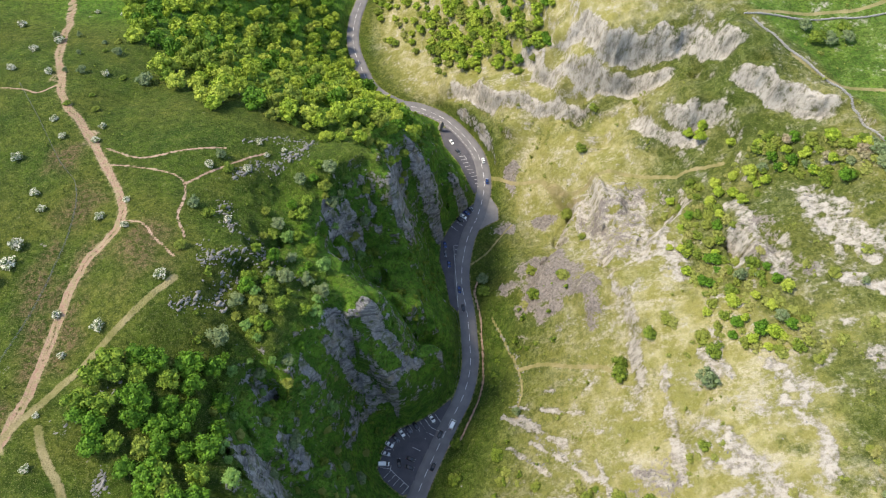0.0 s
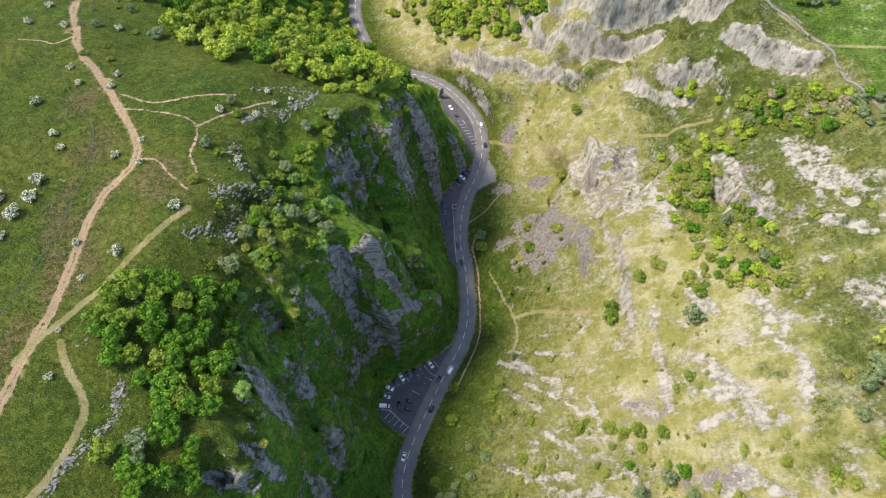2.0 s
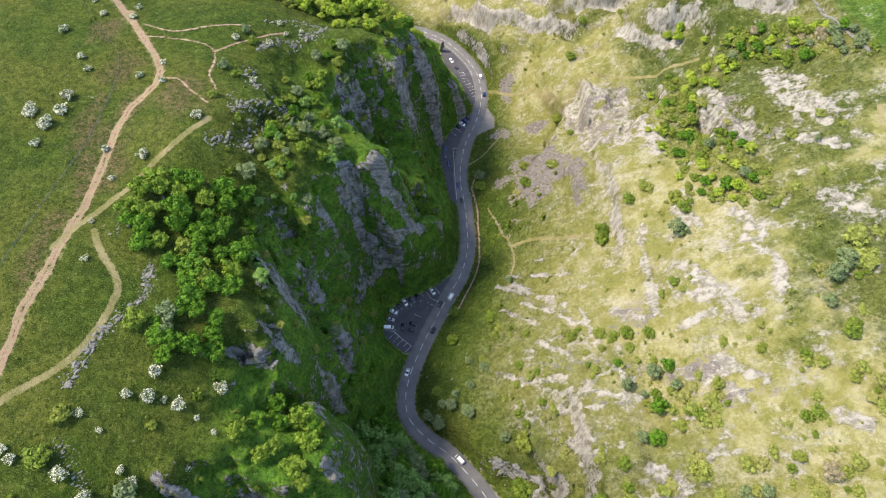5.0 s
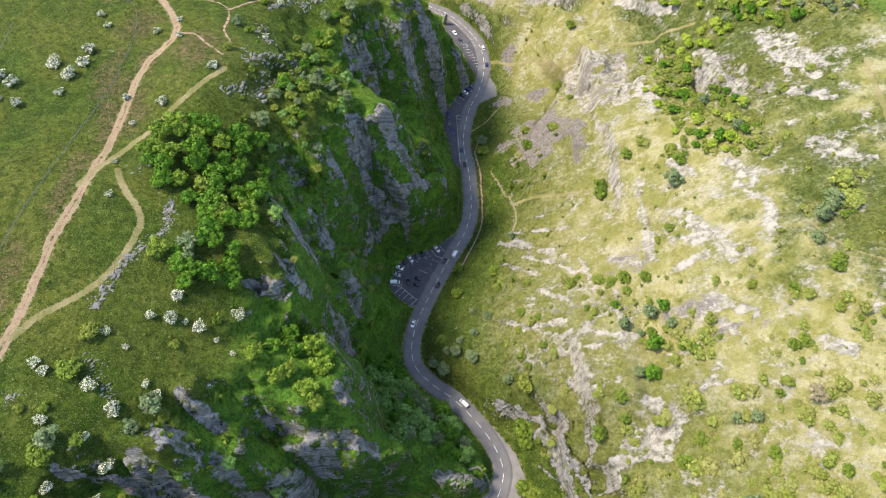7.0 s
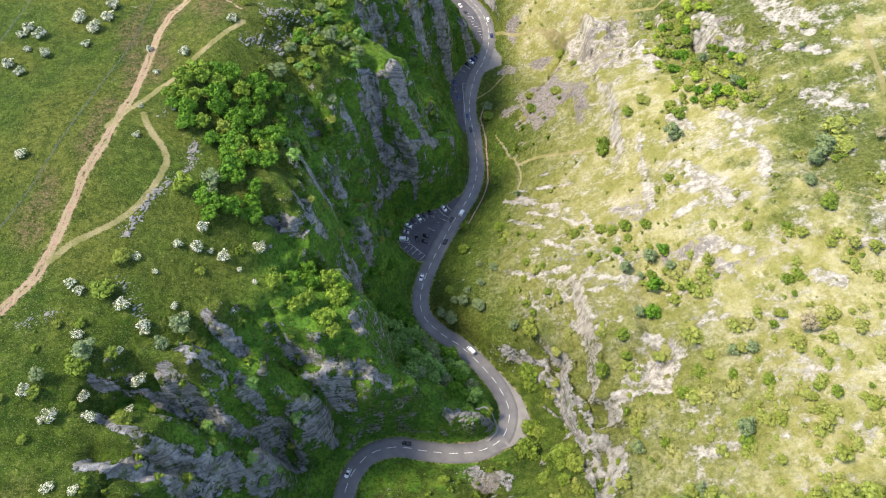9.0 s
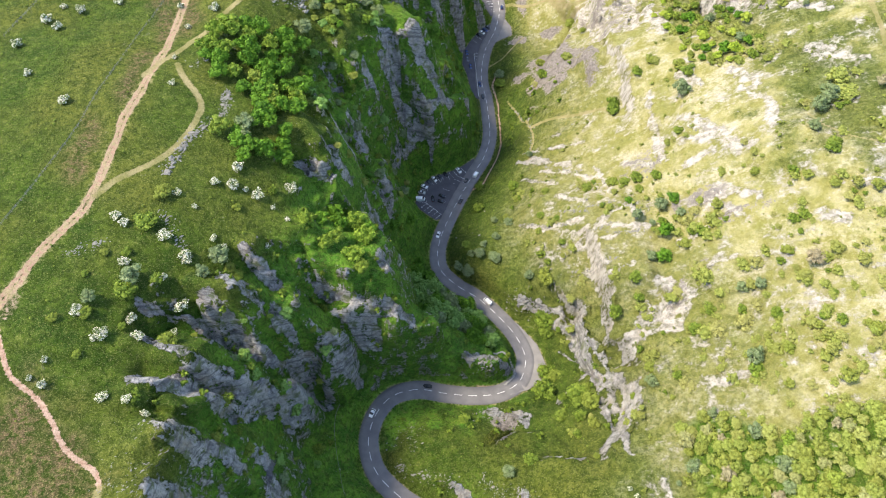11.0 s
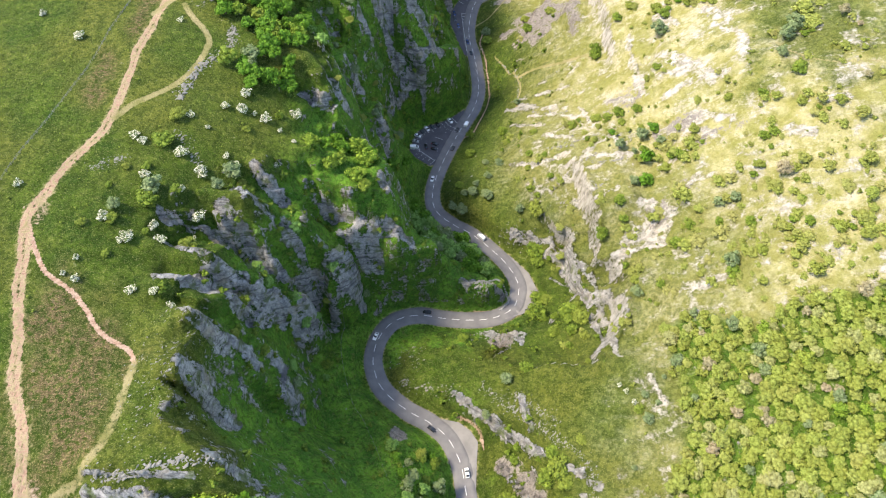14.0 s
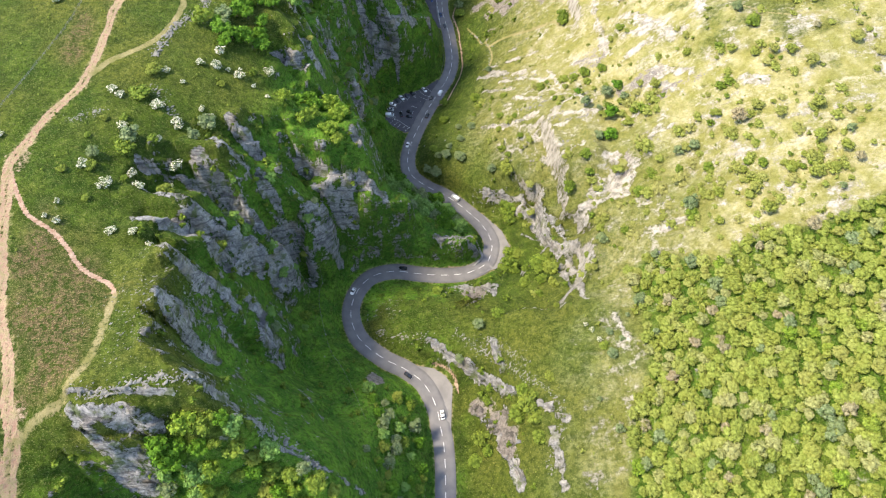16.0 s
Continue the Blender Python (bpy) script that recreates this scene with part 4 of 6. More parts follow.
FINS_BUTTE = [
    ([(-66, 40, 75), (-60.5, 27, 71), (-58.5, 15, 67), (-62, 7, 64)], (1.0, 0.0), 1.5, 3.4, 0.3),
    ([(-77, 1, 68), (-72, 1, 66), (-64, 4, 63)], (0.2, -0.98), 1.5, 3.8, 0.4),
    ([(-46, 124, 60), (-34, 117, 60), (-27.8, 110.5, 58.5), (-25.9, 105.8, 37), (-17.4, 103, 18)], (0.9, 0.2), 1.4, 3.6, 0.7),
    ([(-34, 97, 14), (-24, 100, 9), (-14, 103, 8), (-9, 107, 6)], (0.3, -0.95), 1.2, 3.6, 0.5),
    ([(-48, 116, 62), (-39.3, 110.9, 48), (-34, 106, 30)], (0.2, -0.98), 1.2, 3.4, 0.7)]
FINS = FINS_SLABS + FINS_POINT + FINS_BASTION + FINS_BUTTE


def reach(line, margin):
    """Part of the grid round a line, and there the distance to it, its height at the nearest place and the way from it."""
    p = np.array(line, float)
    i0, i1 = np.searchsorted(grid_y, (p[:, 1].min() - margin, p[:, 1].max() + margin))
    j0, j1 = np.searchsorted(grid_x, (p[:, 0].min() - margin, p[:, 0].max() + margin))
    cut = np.s_[i0:i1, j0:j1]
    x = gx[cut] + 1.6 * fractal(gx[cut], gy[cut], 7.0, 240, 3)
    y = gy[cut] + 1.6 * fractal(gx[cut], gy[cut], 7.0, 245, 3)
    best, z, dx, dy = np.full(x.shape, 1e9), np.zeros(x.shape), np.zeros(x.shape), np.zeros(x.shape)
    for a, b in zip(p, p[1:]):
        u = np.clip(((x - a[0]) * (b[0] - a[0]) + (y - a[1]) * (b[1] - a[1])) / ((b[0] - a[0]) ** 2 + (b[1] - a[1]) ** 2), 0, 1)
        ex, ey = x - a[0] - u * (b[0] - a[0]), y - a[1] - u * (b[1] - a[1])
        d = np.hypot(ex, ey)
        closer = d < best
        best, z = np.where(closer, d, best), np.where(closer, a[2] + u * (b[2] - a[2]), z)
        dx, dy = np.where(closer, ex, dx), np.where(closer, ey, dy)
    return cut, best, z, dx / (best + 1e-6), dy / (best + 1e-6)


for line, (fx, fy), wide, sheer, gentle in FINS:
    cut, d, z, nx, ny = reach(line, 20.0)
    fall = gentle + (sheer - gentle) * smooth(nx * fx + ny * fy, -0.25, 0.45)
    ledge = 1.3 * fractal(gx[cut], gy[cut], 9.0, 250, 3)
    land[cut] = np.maximum(land[cut], z + ledge - fall * np.maximum(d - wide, 0) - 60 * smooth(d, 9.0, 16.0))
small = blocks(across + jitter, down / 1.5, 5.5, 230)
steps = (land + 0.25 * gx + tilt * gy) / 4.0 + small
land += rough * 4.0 * 0.35 * (np.floor(steps) + smooth(steps - np.floor(steps), 0.6, 0.95) - steps + 0.3)
land += crag_mask * open_land * (2.4 * (0.40 - np.abs(fractal(across, down / 2.5, 7.0, 120, 3))) + 0.8 * fractal(gx, gy, 2.2, 130, 2))
land += scree_mask * open_land * 0.35 * fractal(gx, gy, 1.9, 140, 2)
land += face_mask * open_land * (1.6 * (blocks(across + jitter, down / 2.2, 4.5, 233) - 0.5) + 1.2 * (0.4 - np.abs(fractal(across, down / 3.0, 6.0, 126, 3))))
land += rough * (0.5 * fractal(gx, gy, 5.0, 80, 3) + 0.45 * fractal(gx, gy, 1.9, 90, 2))
flat = 1 - smooth(np.minimum(road_far - 4.6, -pad_in - 0.3), 0.0, 5.0)
land = land * (1 - flat) + (road_z - 0.35) * flat


def height(x, y):
    """Height of the finished ground at one place or many."""
    x, y = np.asarray(x, float), np.asarray(y, float)
    j = np.clip(np.searchsorted(grid_x, x) - 1, 0, len(grid_x) - 2)
    i = np.clip(np.searchsorted(grid_y, y) - 1, 0, len(grid_y) - 2)
    u, v = (x - grid_x[j]) / (grid_x[j + 1] - grid_x[j]), (y - grid_y[i]) / (grid_y[i + 1] - grid_y[i])
    return (land[i, j] * (1 - u) + land[i, j + 1] * u) * (1 - v) + (land[i + 1, j] * (1 - u) + land[i + 1, j + 1] * u) * v
# == end terrain ==

# ---- ground: one sheet from the gorge to the horizon ----
def sheet(name, grid, tags, material):
    rows, cols = grid[0].shape
    mesh = bpy.data.meshes.new(name)
    mesh.vertices.add(rows * cols)
    mesh.vertices.foreach_set("co", np.stack(grid, -1).astype(np.float32).ravel())
    k = np.arange(rows * cols, dtype=np.int32).reshape(rows, cols)
    quads = np.stack([k[:-1, :-1], k[:-1, 1:], k[1:, 1:], k[1:, :-1]], -1).reshape(-1)
    mesh.loops.add(len(quads))
    mesh.loops.foreach_set("vertex_index", quads)
    mesh.polygons.add(len(quads) // 4)
    mesh.polygons.foreach_set("loop_start", np.arange(0, len(quads), 4, dtype=np.int32))
    mesh.polygons.foreach_set("use_smooth", np.ones(len(quads) // 4, bool))
    mesh.update(calc_edges=True)
    for key, values in tags.items():
        mesh.attributes.new(key, "FLOAT", "POINT").data.foreach_set("value", values.astype(np.float32).ravel())
    mesh.materials.append(material)
    return new(name, mesh)


RED_TRACK = [(-201, 299), (-191, 268), (-184, 244), (-175, 223), (-164, 200), (-155, 190), (-147, 180), (-138, 167), (-130, 155), (-123, 143), (-121, 133), (-124, 124), (-128, 116), (-130, 103),
             (-131, 85), (-132, 60), (-135, 26), (-136, -2), (-139, -21), (-147, -38), (-152, -55), (-154, -66), (-151, -79), (-148, -94), (-144, -108), (-140, -122), (-133, -137), (-129, -161), (-128, -200)]
RED_BRANCH = [(-153, -66), (-144, -82), (-135, -89), (-128, -97), (-119, -106), (-111, -111), (-108, -116)]
FADED_BRANCH = [(-108, -116), (-109, -128), (-110, -139), (-113, -149), (-121, -154), (-129, -161)]
FOOTPATHS = [
    [(-135, 163), (-123, 162), (-109, 159), (-102, 154), (-100, 143), (-99, 135), (-94, 125)], [(-102, 153), (-98, 157), (-94, 161), (-85, 168), (-75, 176)],
    [(-137, 172), (-122, 167), (-105, 172), (-90, 175)], [(-120, 134), (-111, 132), (-104, 124), (-95, 116)], [(-197, 211), (-187, 210), (-178, 207), (-172, 214)]]
WORN_PATHS = [[(-93, 107), (-99, 100), (-108, 88), (-118, 72), (-130, 57), (-135, 46)], [(-136, -16), (-131, -9), (-121, 0), (-114, 10), (-110, 24), (-110, 32), (-118, 44), (-124, 54)]]
THIN_PATHS = [
    [(20, 174), (18, 165), (20, 152), (21, 134), (21, 116), (17, 100), (12, 89), (8, 82), (2, 78)], [(26, 147), (30, 136), (36, 114), (38, 102), (35, 88)],
    [(15, 183), (25, 190), (32, 199), (40, 208)], [(143, 46), (150, 35), (159, 26), (175, 20)], [(21, -41), (17, -45), (10, -48), (1, -48)], [(-9, -105.5), (-3, -109), (0.8, -114), (1.2, -120)]]
EAST_PATHS = [
    [(38, 112), (48, 112), (60, 108), (72, 105), (77, 99)], [(27, 248), (43, 236), (58, 230), (73, 214), (90, 217), (107, 209), (125, 202), (137, 200)],
    [(58, 231), (68, 213), (78, 209)], [(186, 128), (185, 112), (184, 97), (182, 79)], [(151, 266), (172, 267), (193, 266), (206, 266), (240, 275)], [(164, 237), (174, 223), (183, 218), (220, 205)]]


EAST_WOOD = [(58, -187), (59, -172), (64, -148), (76, -123), (77, -103), (77, -80), (90, -75), (106, -89), (122, -80), (145, -80), (170, -73), (210, -80), (190, -190)]


def flat_line(line, step=0.7):
    p = dense([(*q, 0.0) for q in line], step)
    p[:, 0] += 0.8 * value_noise(p[:, 0], p[:, 1], 9.0, 7)
    return p


def trodden(lines, width, core=0.45):
    d = np.full(gx.shape, 1e3)
    for line in lines:
        d = np.minimum(d, near(flat_line(line), width * 2.2)[0])
    return 1 - smooth(d, width * core, width * 1.35)


slope_y, slope_x = np.gradient(land, grid_y, grid_x)
incline = np.hypot(slope_x, slope_y)
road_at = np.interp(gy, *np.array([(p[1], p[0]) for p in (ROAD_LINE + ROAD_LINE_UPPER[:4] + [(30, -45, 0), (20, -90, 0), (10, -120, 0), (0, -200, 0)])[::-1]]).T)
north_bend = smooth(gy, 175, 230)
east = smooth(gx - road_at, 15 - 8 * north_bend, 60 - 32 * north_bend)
# southern stretch where the painted shade above the road is stronger
shaded_foot = smooth(60 - gy, 0, 40)
ruts = np.abs(near(flat_line(RED_TRACK), 6.0)[0] + 0.5 * fractal(gx, gy, 7.0, 155, 3))
bare = np.maximum.reduce([1 - smooth(np.abs(ruts - 1.0), 0.25, 1.0), 0.48 * (1 - smooth(ruts, 0.5, 1.6)), trodden([RED_BRANCH], 1.0, 0.15), 0.66 * trodden(FOOTPATHS, 0.95, 0.2), 0.68 * trodden(THIN_PATHS[:1] + THIN_PATHS[-2:], 0.95, 0.2)])
bare = np.maximum(bare, 0.45 * patches([(-152, -60, 6, 14), (-146, 180, 5, 8), (-175, 222, 5, 10), (-120, -154, 14, 5), (-129, -165, 7, 20)], 0.2, 1.3))
worn = np.maximum.reduce([0.85 * trodden(WORN_PATHS, 1.7, 0.3), 0.62 * trodden([FADED_BRANCH], 2.2, 0.3), 0.9 * trodden(EAST_PATHS, 1.3), 0.7 * trodden(THIN_PATHS[1:4], 0.85), 0.5 * (1 - smooth(ruts, 1.5, 5.0))])
shoulder = 1 - smooth(np.minimum(road_far - 4.2, -pad_in), 0.4, 2.2)
flecks = np.clip(fractal(gx + 300, gy, 8.0, 150, 4) * 1.5 + 0.1, 0, 1)
ragged = smooth(fractal(gx, gy, 13.0, 160, 3), -0.45, 0.25)
rock = np.maximum(smooth(incline, 1.7, 3.0) * (0.60 - 0.48 * west + 0.30 * ragged) * np.clip(0.3 + 0.7 * bank, 0, 1) * (1 - 0.6 * east * north_bend), crag_mask * (0.72 + 0.10 * north_bend))
around = land.copy()
around[3:-3, 3:-3] = (land[:-6, 3:-3] + land[6:, 3:-3] + land[3:-3, :-6] + land[3:-3, 6:]) / 4
crest = smooth(land - around, 1.0, 2.6) * (1 - east) * smooth(steep, 0.4, 0.8)
rock = np.maximum.reduce([rock, 0.84 * sheer_mask, 0.45 * crest, (0.62 + 0.16 * ragged) * face_mask])
rock = np.maximum(rock, east * flecks * 0.44 * (1 - 0.4 * smooth(gy, 130, 190))) * smooth(road_far, 4.5, 7.0)
meadow = smooth(gx - np.interp(gy, (100, 183, 205, 226, 261, 300), (205, 188, 183, 174, 153, 130)), 0, 8)
fresh = (1 - smooth(gx - road_at, -14, 2)) * smooth(92 - 0.12 * gy - land, 8, 26) * (1 - patches([(0, -84, 56, 28), (25, -125, 34, 40)], 0.6, 1.2))
wooded = smooth(inside(gx, gy, EAST_WOOD), -2.0, 4.0)
# dry rises away from the road: partly real cover, partly gorge shade painted in
marks = {"rock": rock * (1 - 0.8 * wooded), "fresh": np.maximum.reduce([fresh, 0.4 * wooded, 0.65 * meadow]), "cream": 0.95 * east, "dry": (1 - wooded) * (1 - 0.45 * smooth(gy, 120, 180) * smooth(gx, 80, 130)) * east * (0.72 + 0.23 * north_bend * (1 - smooth(gx, 75, 125)) - 0.10 * shaded_foot + (0.28 + 0.10 * shaded_foot) * smooth(gx - road_at, 45 + 20 * shaded_foot, 90 + 15 * shaded_foot)) * (1 - 0.85 * meadow) * (1 - 0.72 * patches([(152, 150, 42, 78), (140, 205, 38, 22), (150, 240, 48, 40), (95, 262, 30, 14), (165, 60, 35, 60)], 0.4, 1.2)) * (1 - 0.45 * patches([(30, -115, 50, 55), (40, -75, 26, 24)], 0.6, 1.3)), "heath": heath_mask, "bare": np.maximum(bare, 0.42 * shoulder), "scree": scree_mask * (0.80 - 0.38 * smooth(gx, 60, 85)) * open_land, "worn": np.maximum(worn, 0.5 * shoulder)}
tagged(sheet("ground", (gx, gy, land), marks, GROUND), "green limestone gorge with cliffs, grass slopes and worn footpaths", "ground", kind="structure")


# ---- road ----
def link_mesh(name, verts, faces, material, parent=None, smooth_faces=False):
    mesh = bpy.data.meshes.new(name)
    mesh.from_pydata([tuple(v) for v in verts], [], faces)
    mesh.materials.append(material)
    if smooth_faces:
        mesh.polygons.foreach_set("use_smooth", np.ones(len(mesh.polygons), bool))
    ob = new(name, mesh)
    if parent:
        ob.parent = parent
    return ob


def along(points):
    """Unit vectors along and to the left of a line."""
    d = np.gradient(points[:, :2], axis=0)
    d /= np.linalg.norm(d, axis=1)[:, None]
    return d, np.stack([-d[:, 1], d[:, 0]], 1)


def ribbon(name, points, offsets, material, lift, parent=None):
    """A strip along a line; offsets: sideways metres and drop for each of its edges."""
    _, left = along(points)
    n, k = len(points), len(offsets)
    verts = [(*(p[:2] + l * o), p[2] + lift - drop) for p, l in zip(points, left) for o, drop in offsets]
    faces = [(i * k + j, i * k + j + 1, (i + 1) * k + j + 1, (i + 1) * k + j) for i in range(n - 1) for j in range(k - 1)]
    return link_mesh(name, verts, faces, material, parent, True)


road = tagged(ribbon("road", road_points, [(-4.4, 0.3), (-4.2, 0.06), (-2.5, 0.02), (0, 0), (2.5, 0.02), (4.2, 0.06), (4.4, 0.3)], ASPHALT, 0.0), "grey asphalt two-lane road winding along the gorge floor", "road", kind="structure")


def pad_surface(name, outline, material, label, lift):
    """A paved area on the road's level."""
    p = np.array(outline, float)
    step = 1.6
    xs, ys = np.arange(p[:, 0].min(), p[:, 0].max() + step, step), np.arange(p[:, 1].min(), p[:, 1].max() + step, step)
    bm = bmesh.new()
    ring = [bm.verts.new((x, y, 0)) for x, y in p]
    bm.faces.new(ring)
    for axis, values in ((0, xs), (1, ys)):
        for v in values:
            where, way = Vector((v, 0, 0)) if axis == 0 else Vector((0, v, 0)), Vector((1, 0, 0)) if axis == 0 else Vector((0, 1, 0))
            bmesh.ops.bisect_plane(bm, geom=bm.verts[:] + bm.edges[:] + bm.faces[:], plane_co=where, plane_no=way)
    for v in bm.verts:
        v.co.z = road_points[np.argmin(np.hypot(road_points[:, 0] - v.co.x, road_points[:, 1] - v.co.y)), 2] + lift
    bmesh.ops.recalc_face_normals(bm, faces=bm.faces)
    if sum(f.normal.z for f in bm.faces) < 0:
        bmesh.ops.reverse_faces(bm, faces=bm.faces)
    mesh = bpy.data.meshes.new(name)
    bm.to_mesh(mesh)
    bm.free()
    mesh.materials.append(material)
    for f in mesh.polygons:
        f.use_smooth = True
    return tagged(new(name, mesh), label, "pavement", kind="structure")


pad_surface("car_park", PADS["car_park"], ASPHALT_DARK, "dark asphalt car park with white bay lines", -0.09)
pad_surface("parking_bay", PADS["bay_north"], ASPHALT_DARK, "dark asphalt parking bays below the cliff", -0.09)
pad_surface("parking_bay", PADS["bay_middle"], ASPHALT_DARK, "dark asphalt parking strip beside the road", -0.09)
pad_surface("layby", PADS["layby_north"], ASPHALT_PALE, "dusty grey gravel layby beside the road", -0.09)
pad_surface("layby", PADS["layby_bend"], ASPHALT_PALE, "dusty grey layby outside the bend", -0.09)
pad_surface("layby", PADS["layby_south"], ASPHALT_PALE, "pale dusty layby outside the bend", -0.09)

# ---- trees and bushes ----
def leaf_material(name, shades, flower=None, share=0.0):
    m, nodes, links, bsdf = shader(name)
    geo, info = nodes.new("ShaderNodeNewGeometry"), nodes.new("ShaderNodeObjectInfo")
    leaf, tree = geo.outputs["Random Per Island"], info.outputs["Random"]
    dark, light, warm = shades
    colour = mix(nodes, links, leaf, dark, light)
    colour = mix(nodes, links, span(nodes, links, tree, 0.45, 1.0, 0.0, 0.65), colour, warm)
    if flower:
        blossom = calc(nodes, links, "LESS_THAN", calc(nodes, links, "FRACT", calc(nodes, links, "MULTIPLY", leaf, 7.3)), share)
        colour = mix(nodes, links, blossom, colour, flower)
    links.new(colour, bsdf.inputs["Base Color"])
    bsdf.inputs["Roughness"].default_value = 0.75
    bsdf.inputs["Specular IOR Level"].default_value = 0.2
    return m


BARK = plain("bark", (0.13, 0.105, 0.08), 0.95, 0, 0.6, 0.35)
LEAVES = {
    "ash": leaf_material("ash_leaves", ((0.034, 0.090, 0.006), (0.100, 0.215, 0.014), (0.095, 0.200, 0.014))),
    "lowland_ash": leaf_material("blue_green_ash_leaves", ((0.085, 0.175, 0.036), (0.190, 0.310, 0.075), (0.170, 0.290, 0.065))),
    "oak": leaf_material("young_oak_leaves", ((0.070, 0.135, 0.010), (0.190, 0.270, 0.030), (0.215, 0.250, 0.042))),
    "shrub": leaf_material("shrub_leaves", ((0.110, 0.142, 0.022), (0.250, 0.278, 0.062), (0.255, 0.235, 0.085))),
    "hazel": leaf_material("hazel_leaves", ((0.139, 0.176, 0.027), (0.214, 0.256, 0.052), (0.244, 0.260, 0.071))),
    "maple": leaf_material("maple_leaves", ((0.126, 0.155, 0.022), (0.210, 0.239, 0.047), (0.218, 0.223, 0.060))),
    "shrub_tree": leaf_material("pale_willow_leaves", ((0.126, 0.143, 0.042), (0.277, 0.294, 0.109), (0.252, 0.252, 0.101))),
    "elm": leaf_material("elm_leaves", ((0.118, 0.151, 0.022), (0.202, 0.244, 0.050), (0.227, 0.244, 0.067))),
    "lime": leaf_material("lime_leaves", ((0.120, 0.200, 0.012), (0.310, 0.400, 0.042), (0.330, 0.380, 0.055))),
    "whitebeam": leaf_material("whitebeam_leaves", ((0.075, 0.120, 0.040), (0.190, 0.235, 0.115), (0.150, 0.190, 0.075))),
    "hawthorn": leaf_material("hawthorn_blossom", ((0.055, 0.098, 0.022), (0.130, 0.170, 0.060), (0.140, 0.165, 0.080)), (0.68, 0.65, 0.53), 0.46),
    "bush": leaf_material("bush_leaves", ((0.050, 0.092, 0.008), (0.160, 0.218, 0.026), (0.195, 0.215, 0.038))),
    "bare": leaf_material("grey_twigs", ((0.170, 0.160, 0.085), (0.290, 0.260, 0.150), (0.270, 0.215, 0.135))),
}


def ball(rng, level=1):
    """Corners and faces of an uneven ball of radius 1."""
    bm = bmesh.new()
    bmesh.ops.create_icosphere(bm, subdivisions=level, radius=1.0)
    v = np.array([p.co for p in bm.verts])
    f = [[p.index for p in q.verts] for q in bm.faces]
    bm.free()
    return v * (1 + 0.16 * (rng.rand(len(v), 1) - 0.5)), np.array(f)


def crown_parts(rng, leaves, lobes, leaf_size, low=0.12):
    """A crown of unit half-width standing on z = 0: uneven lobes covered with small leaf sprays."""
    spots = [(np.array([0, 0, 0.62]), 0.52)]
    for k in range(lobes):
        a = 2 * math.pi * (k + 0.5 * rng.rand()) / lobes
        d, z = 0.40 + 0.30 * rng.rand(), 0.30 + 0.55 * rng.rand()
        spots.append((np.array([d * math.cos(a), d * math.sin(a), z]), 0.22 + 0.18 * rng.rand()))
    spots.append((np.array([0.2 * (rng.rand() - 0.5), 0.2 * (rng.rand() - 0.5), 0.98]), 0.34))
    verts, tris, quads, offset = [], [], [], 0
    for c, r in spots:
        v, f = ball(rng)
        v = c + v * r * 0.80
        v[:, 2] = np.maximum(v[:, 2], low)
        verts.append(v)
        tris.append(f + offset)
        offset += len(v)
    centres, radii = np.array([s[0] for s in spots]), np.array([s[1] for s in spots])
    chance = radii ** 2 / (radii ** 2).sum()
    made = 0
    while made < leaves:
        k = rng.choice(len(spots), p=chance)
        n = rng.randn(3)
        n /= np.linalg.norm(n)
        if n[2] < -0.35:
            continue
        p = centres[k] + n * radii[k] * (0.84 + 0.30 * rng.rand())
        if p[2] < low or (np.linalg.norm(centres - p, axis=1) < radii * 0.80).any():
            continue
        n = n + 0.55 * rng.randn(3)
        n /= np.linalg.norm(n)
        u = np.cross(n, rng.randn(3))
        u /= np.linalg.norm(u)
        w = np.cross(n, u)
        s = leaf_size * (0.65 + 0.7 * rng.rand())
        verts.append(np.array([p - u * s, p - w * s * 0.62 + n * s * 0.12, p + u * s, p + w * s * 0.62 + n * s * 0.12]))
        quads.append(np.arange(4) + offset)
        offset += 4
        made += 1
    return np.vstack(verts), [tuple(int(i) for i in t) for f in tris for t in f] + [tuple(int(i) for i in q) for q in quads]


def trunk_parts(rng, top):
    """A tapered trunk with limbs that spread into the crown."""
    verts, faces = [], []
    stems = [((0, 0, -0.25), (0.03 * rng.randn(), 0.03 * rng.randn(), top), 0.060, 0.030)]
    for k in range(4):
        a = 2 * math.pi * (k + rng.rand()) / 4
        stems.append(((0, 0, top * (0.35 + 0.4 * rng.rand())), (0.45 * math.cos(a), 0.45 * math.sin(a), top + 0.25 * rng.rand()), 0.032, 0.012))
    for start, end, r0, r1 in stems:
        start, end = np.array(start), np.array(end)
        d = (end - start) / np.linalg.norm(end - start)
        u = np.cross(d, (0.3, 0.9, 0.1))
        u /= np.linalg.norm(u)
        w = np.cross(d, u)
        base = len(verts)
        for p, r in ((start, r0), (start * 0.5 + end * 0.5 + 0.02 * rng.randn(3), 0.5 * (r0 + r1)), (end, r1)):
            verts += [p + r * (u * math.cos(2 * math.pi * k / 6) + w * math.sin(2 * math.pi * k / 6)) for k in range(6)]
        faces += [(base + 6 * j + k, base + 6 * j + (k + 1) % 6, base + 6 * j + 6 + (k + 1) % 6, base + 6 * j + 6 + k) for j in range(2) for k in range(6)]
    return verts, faces


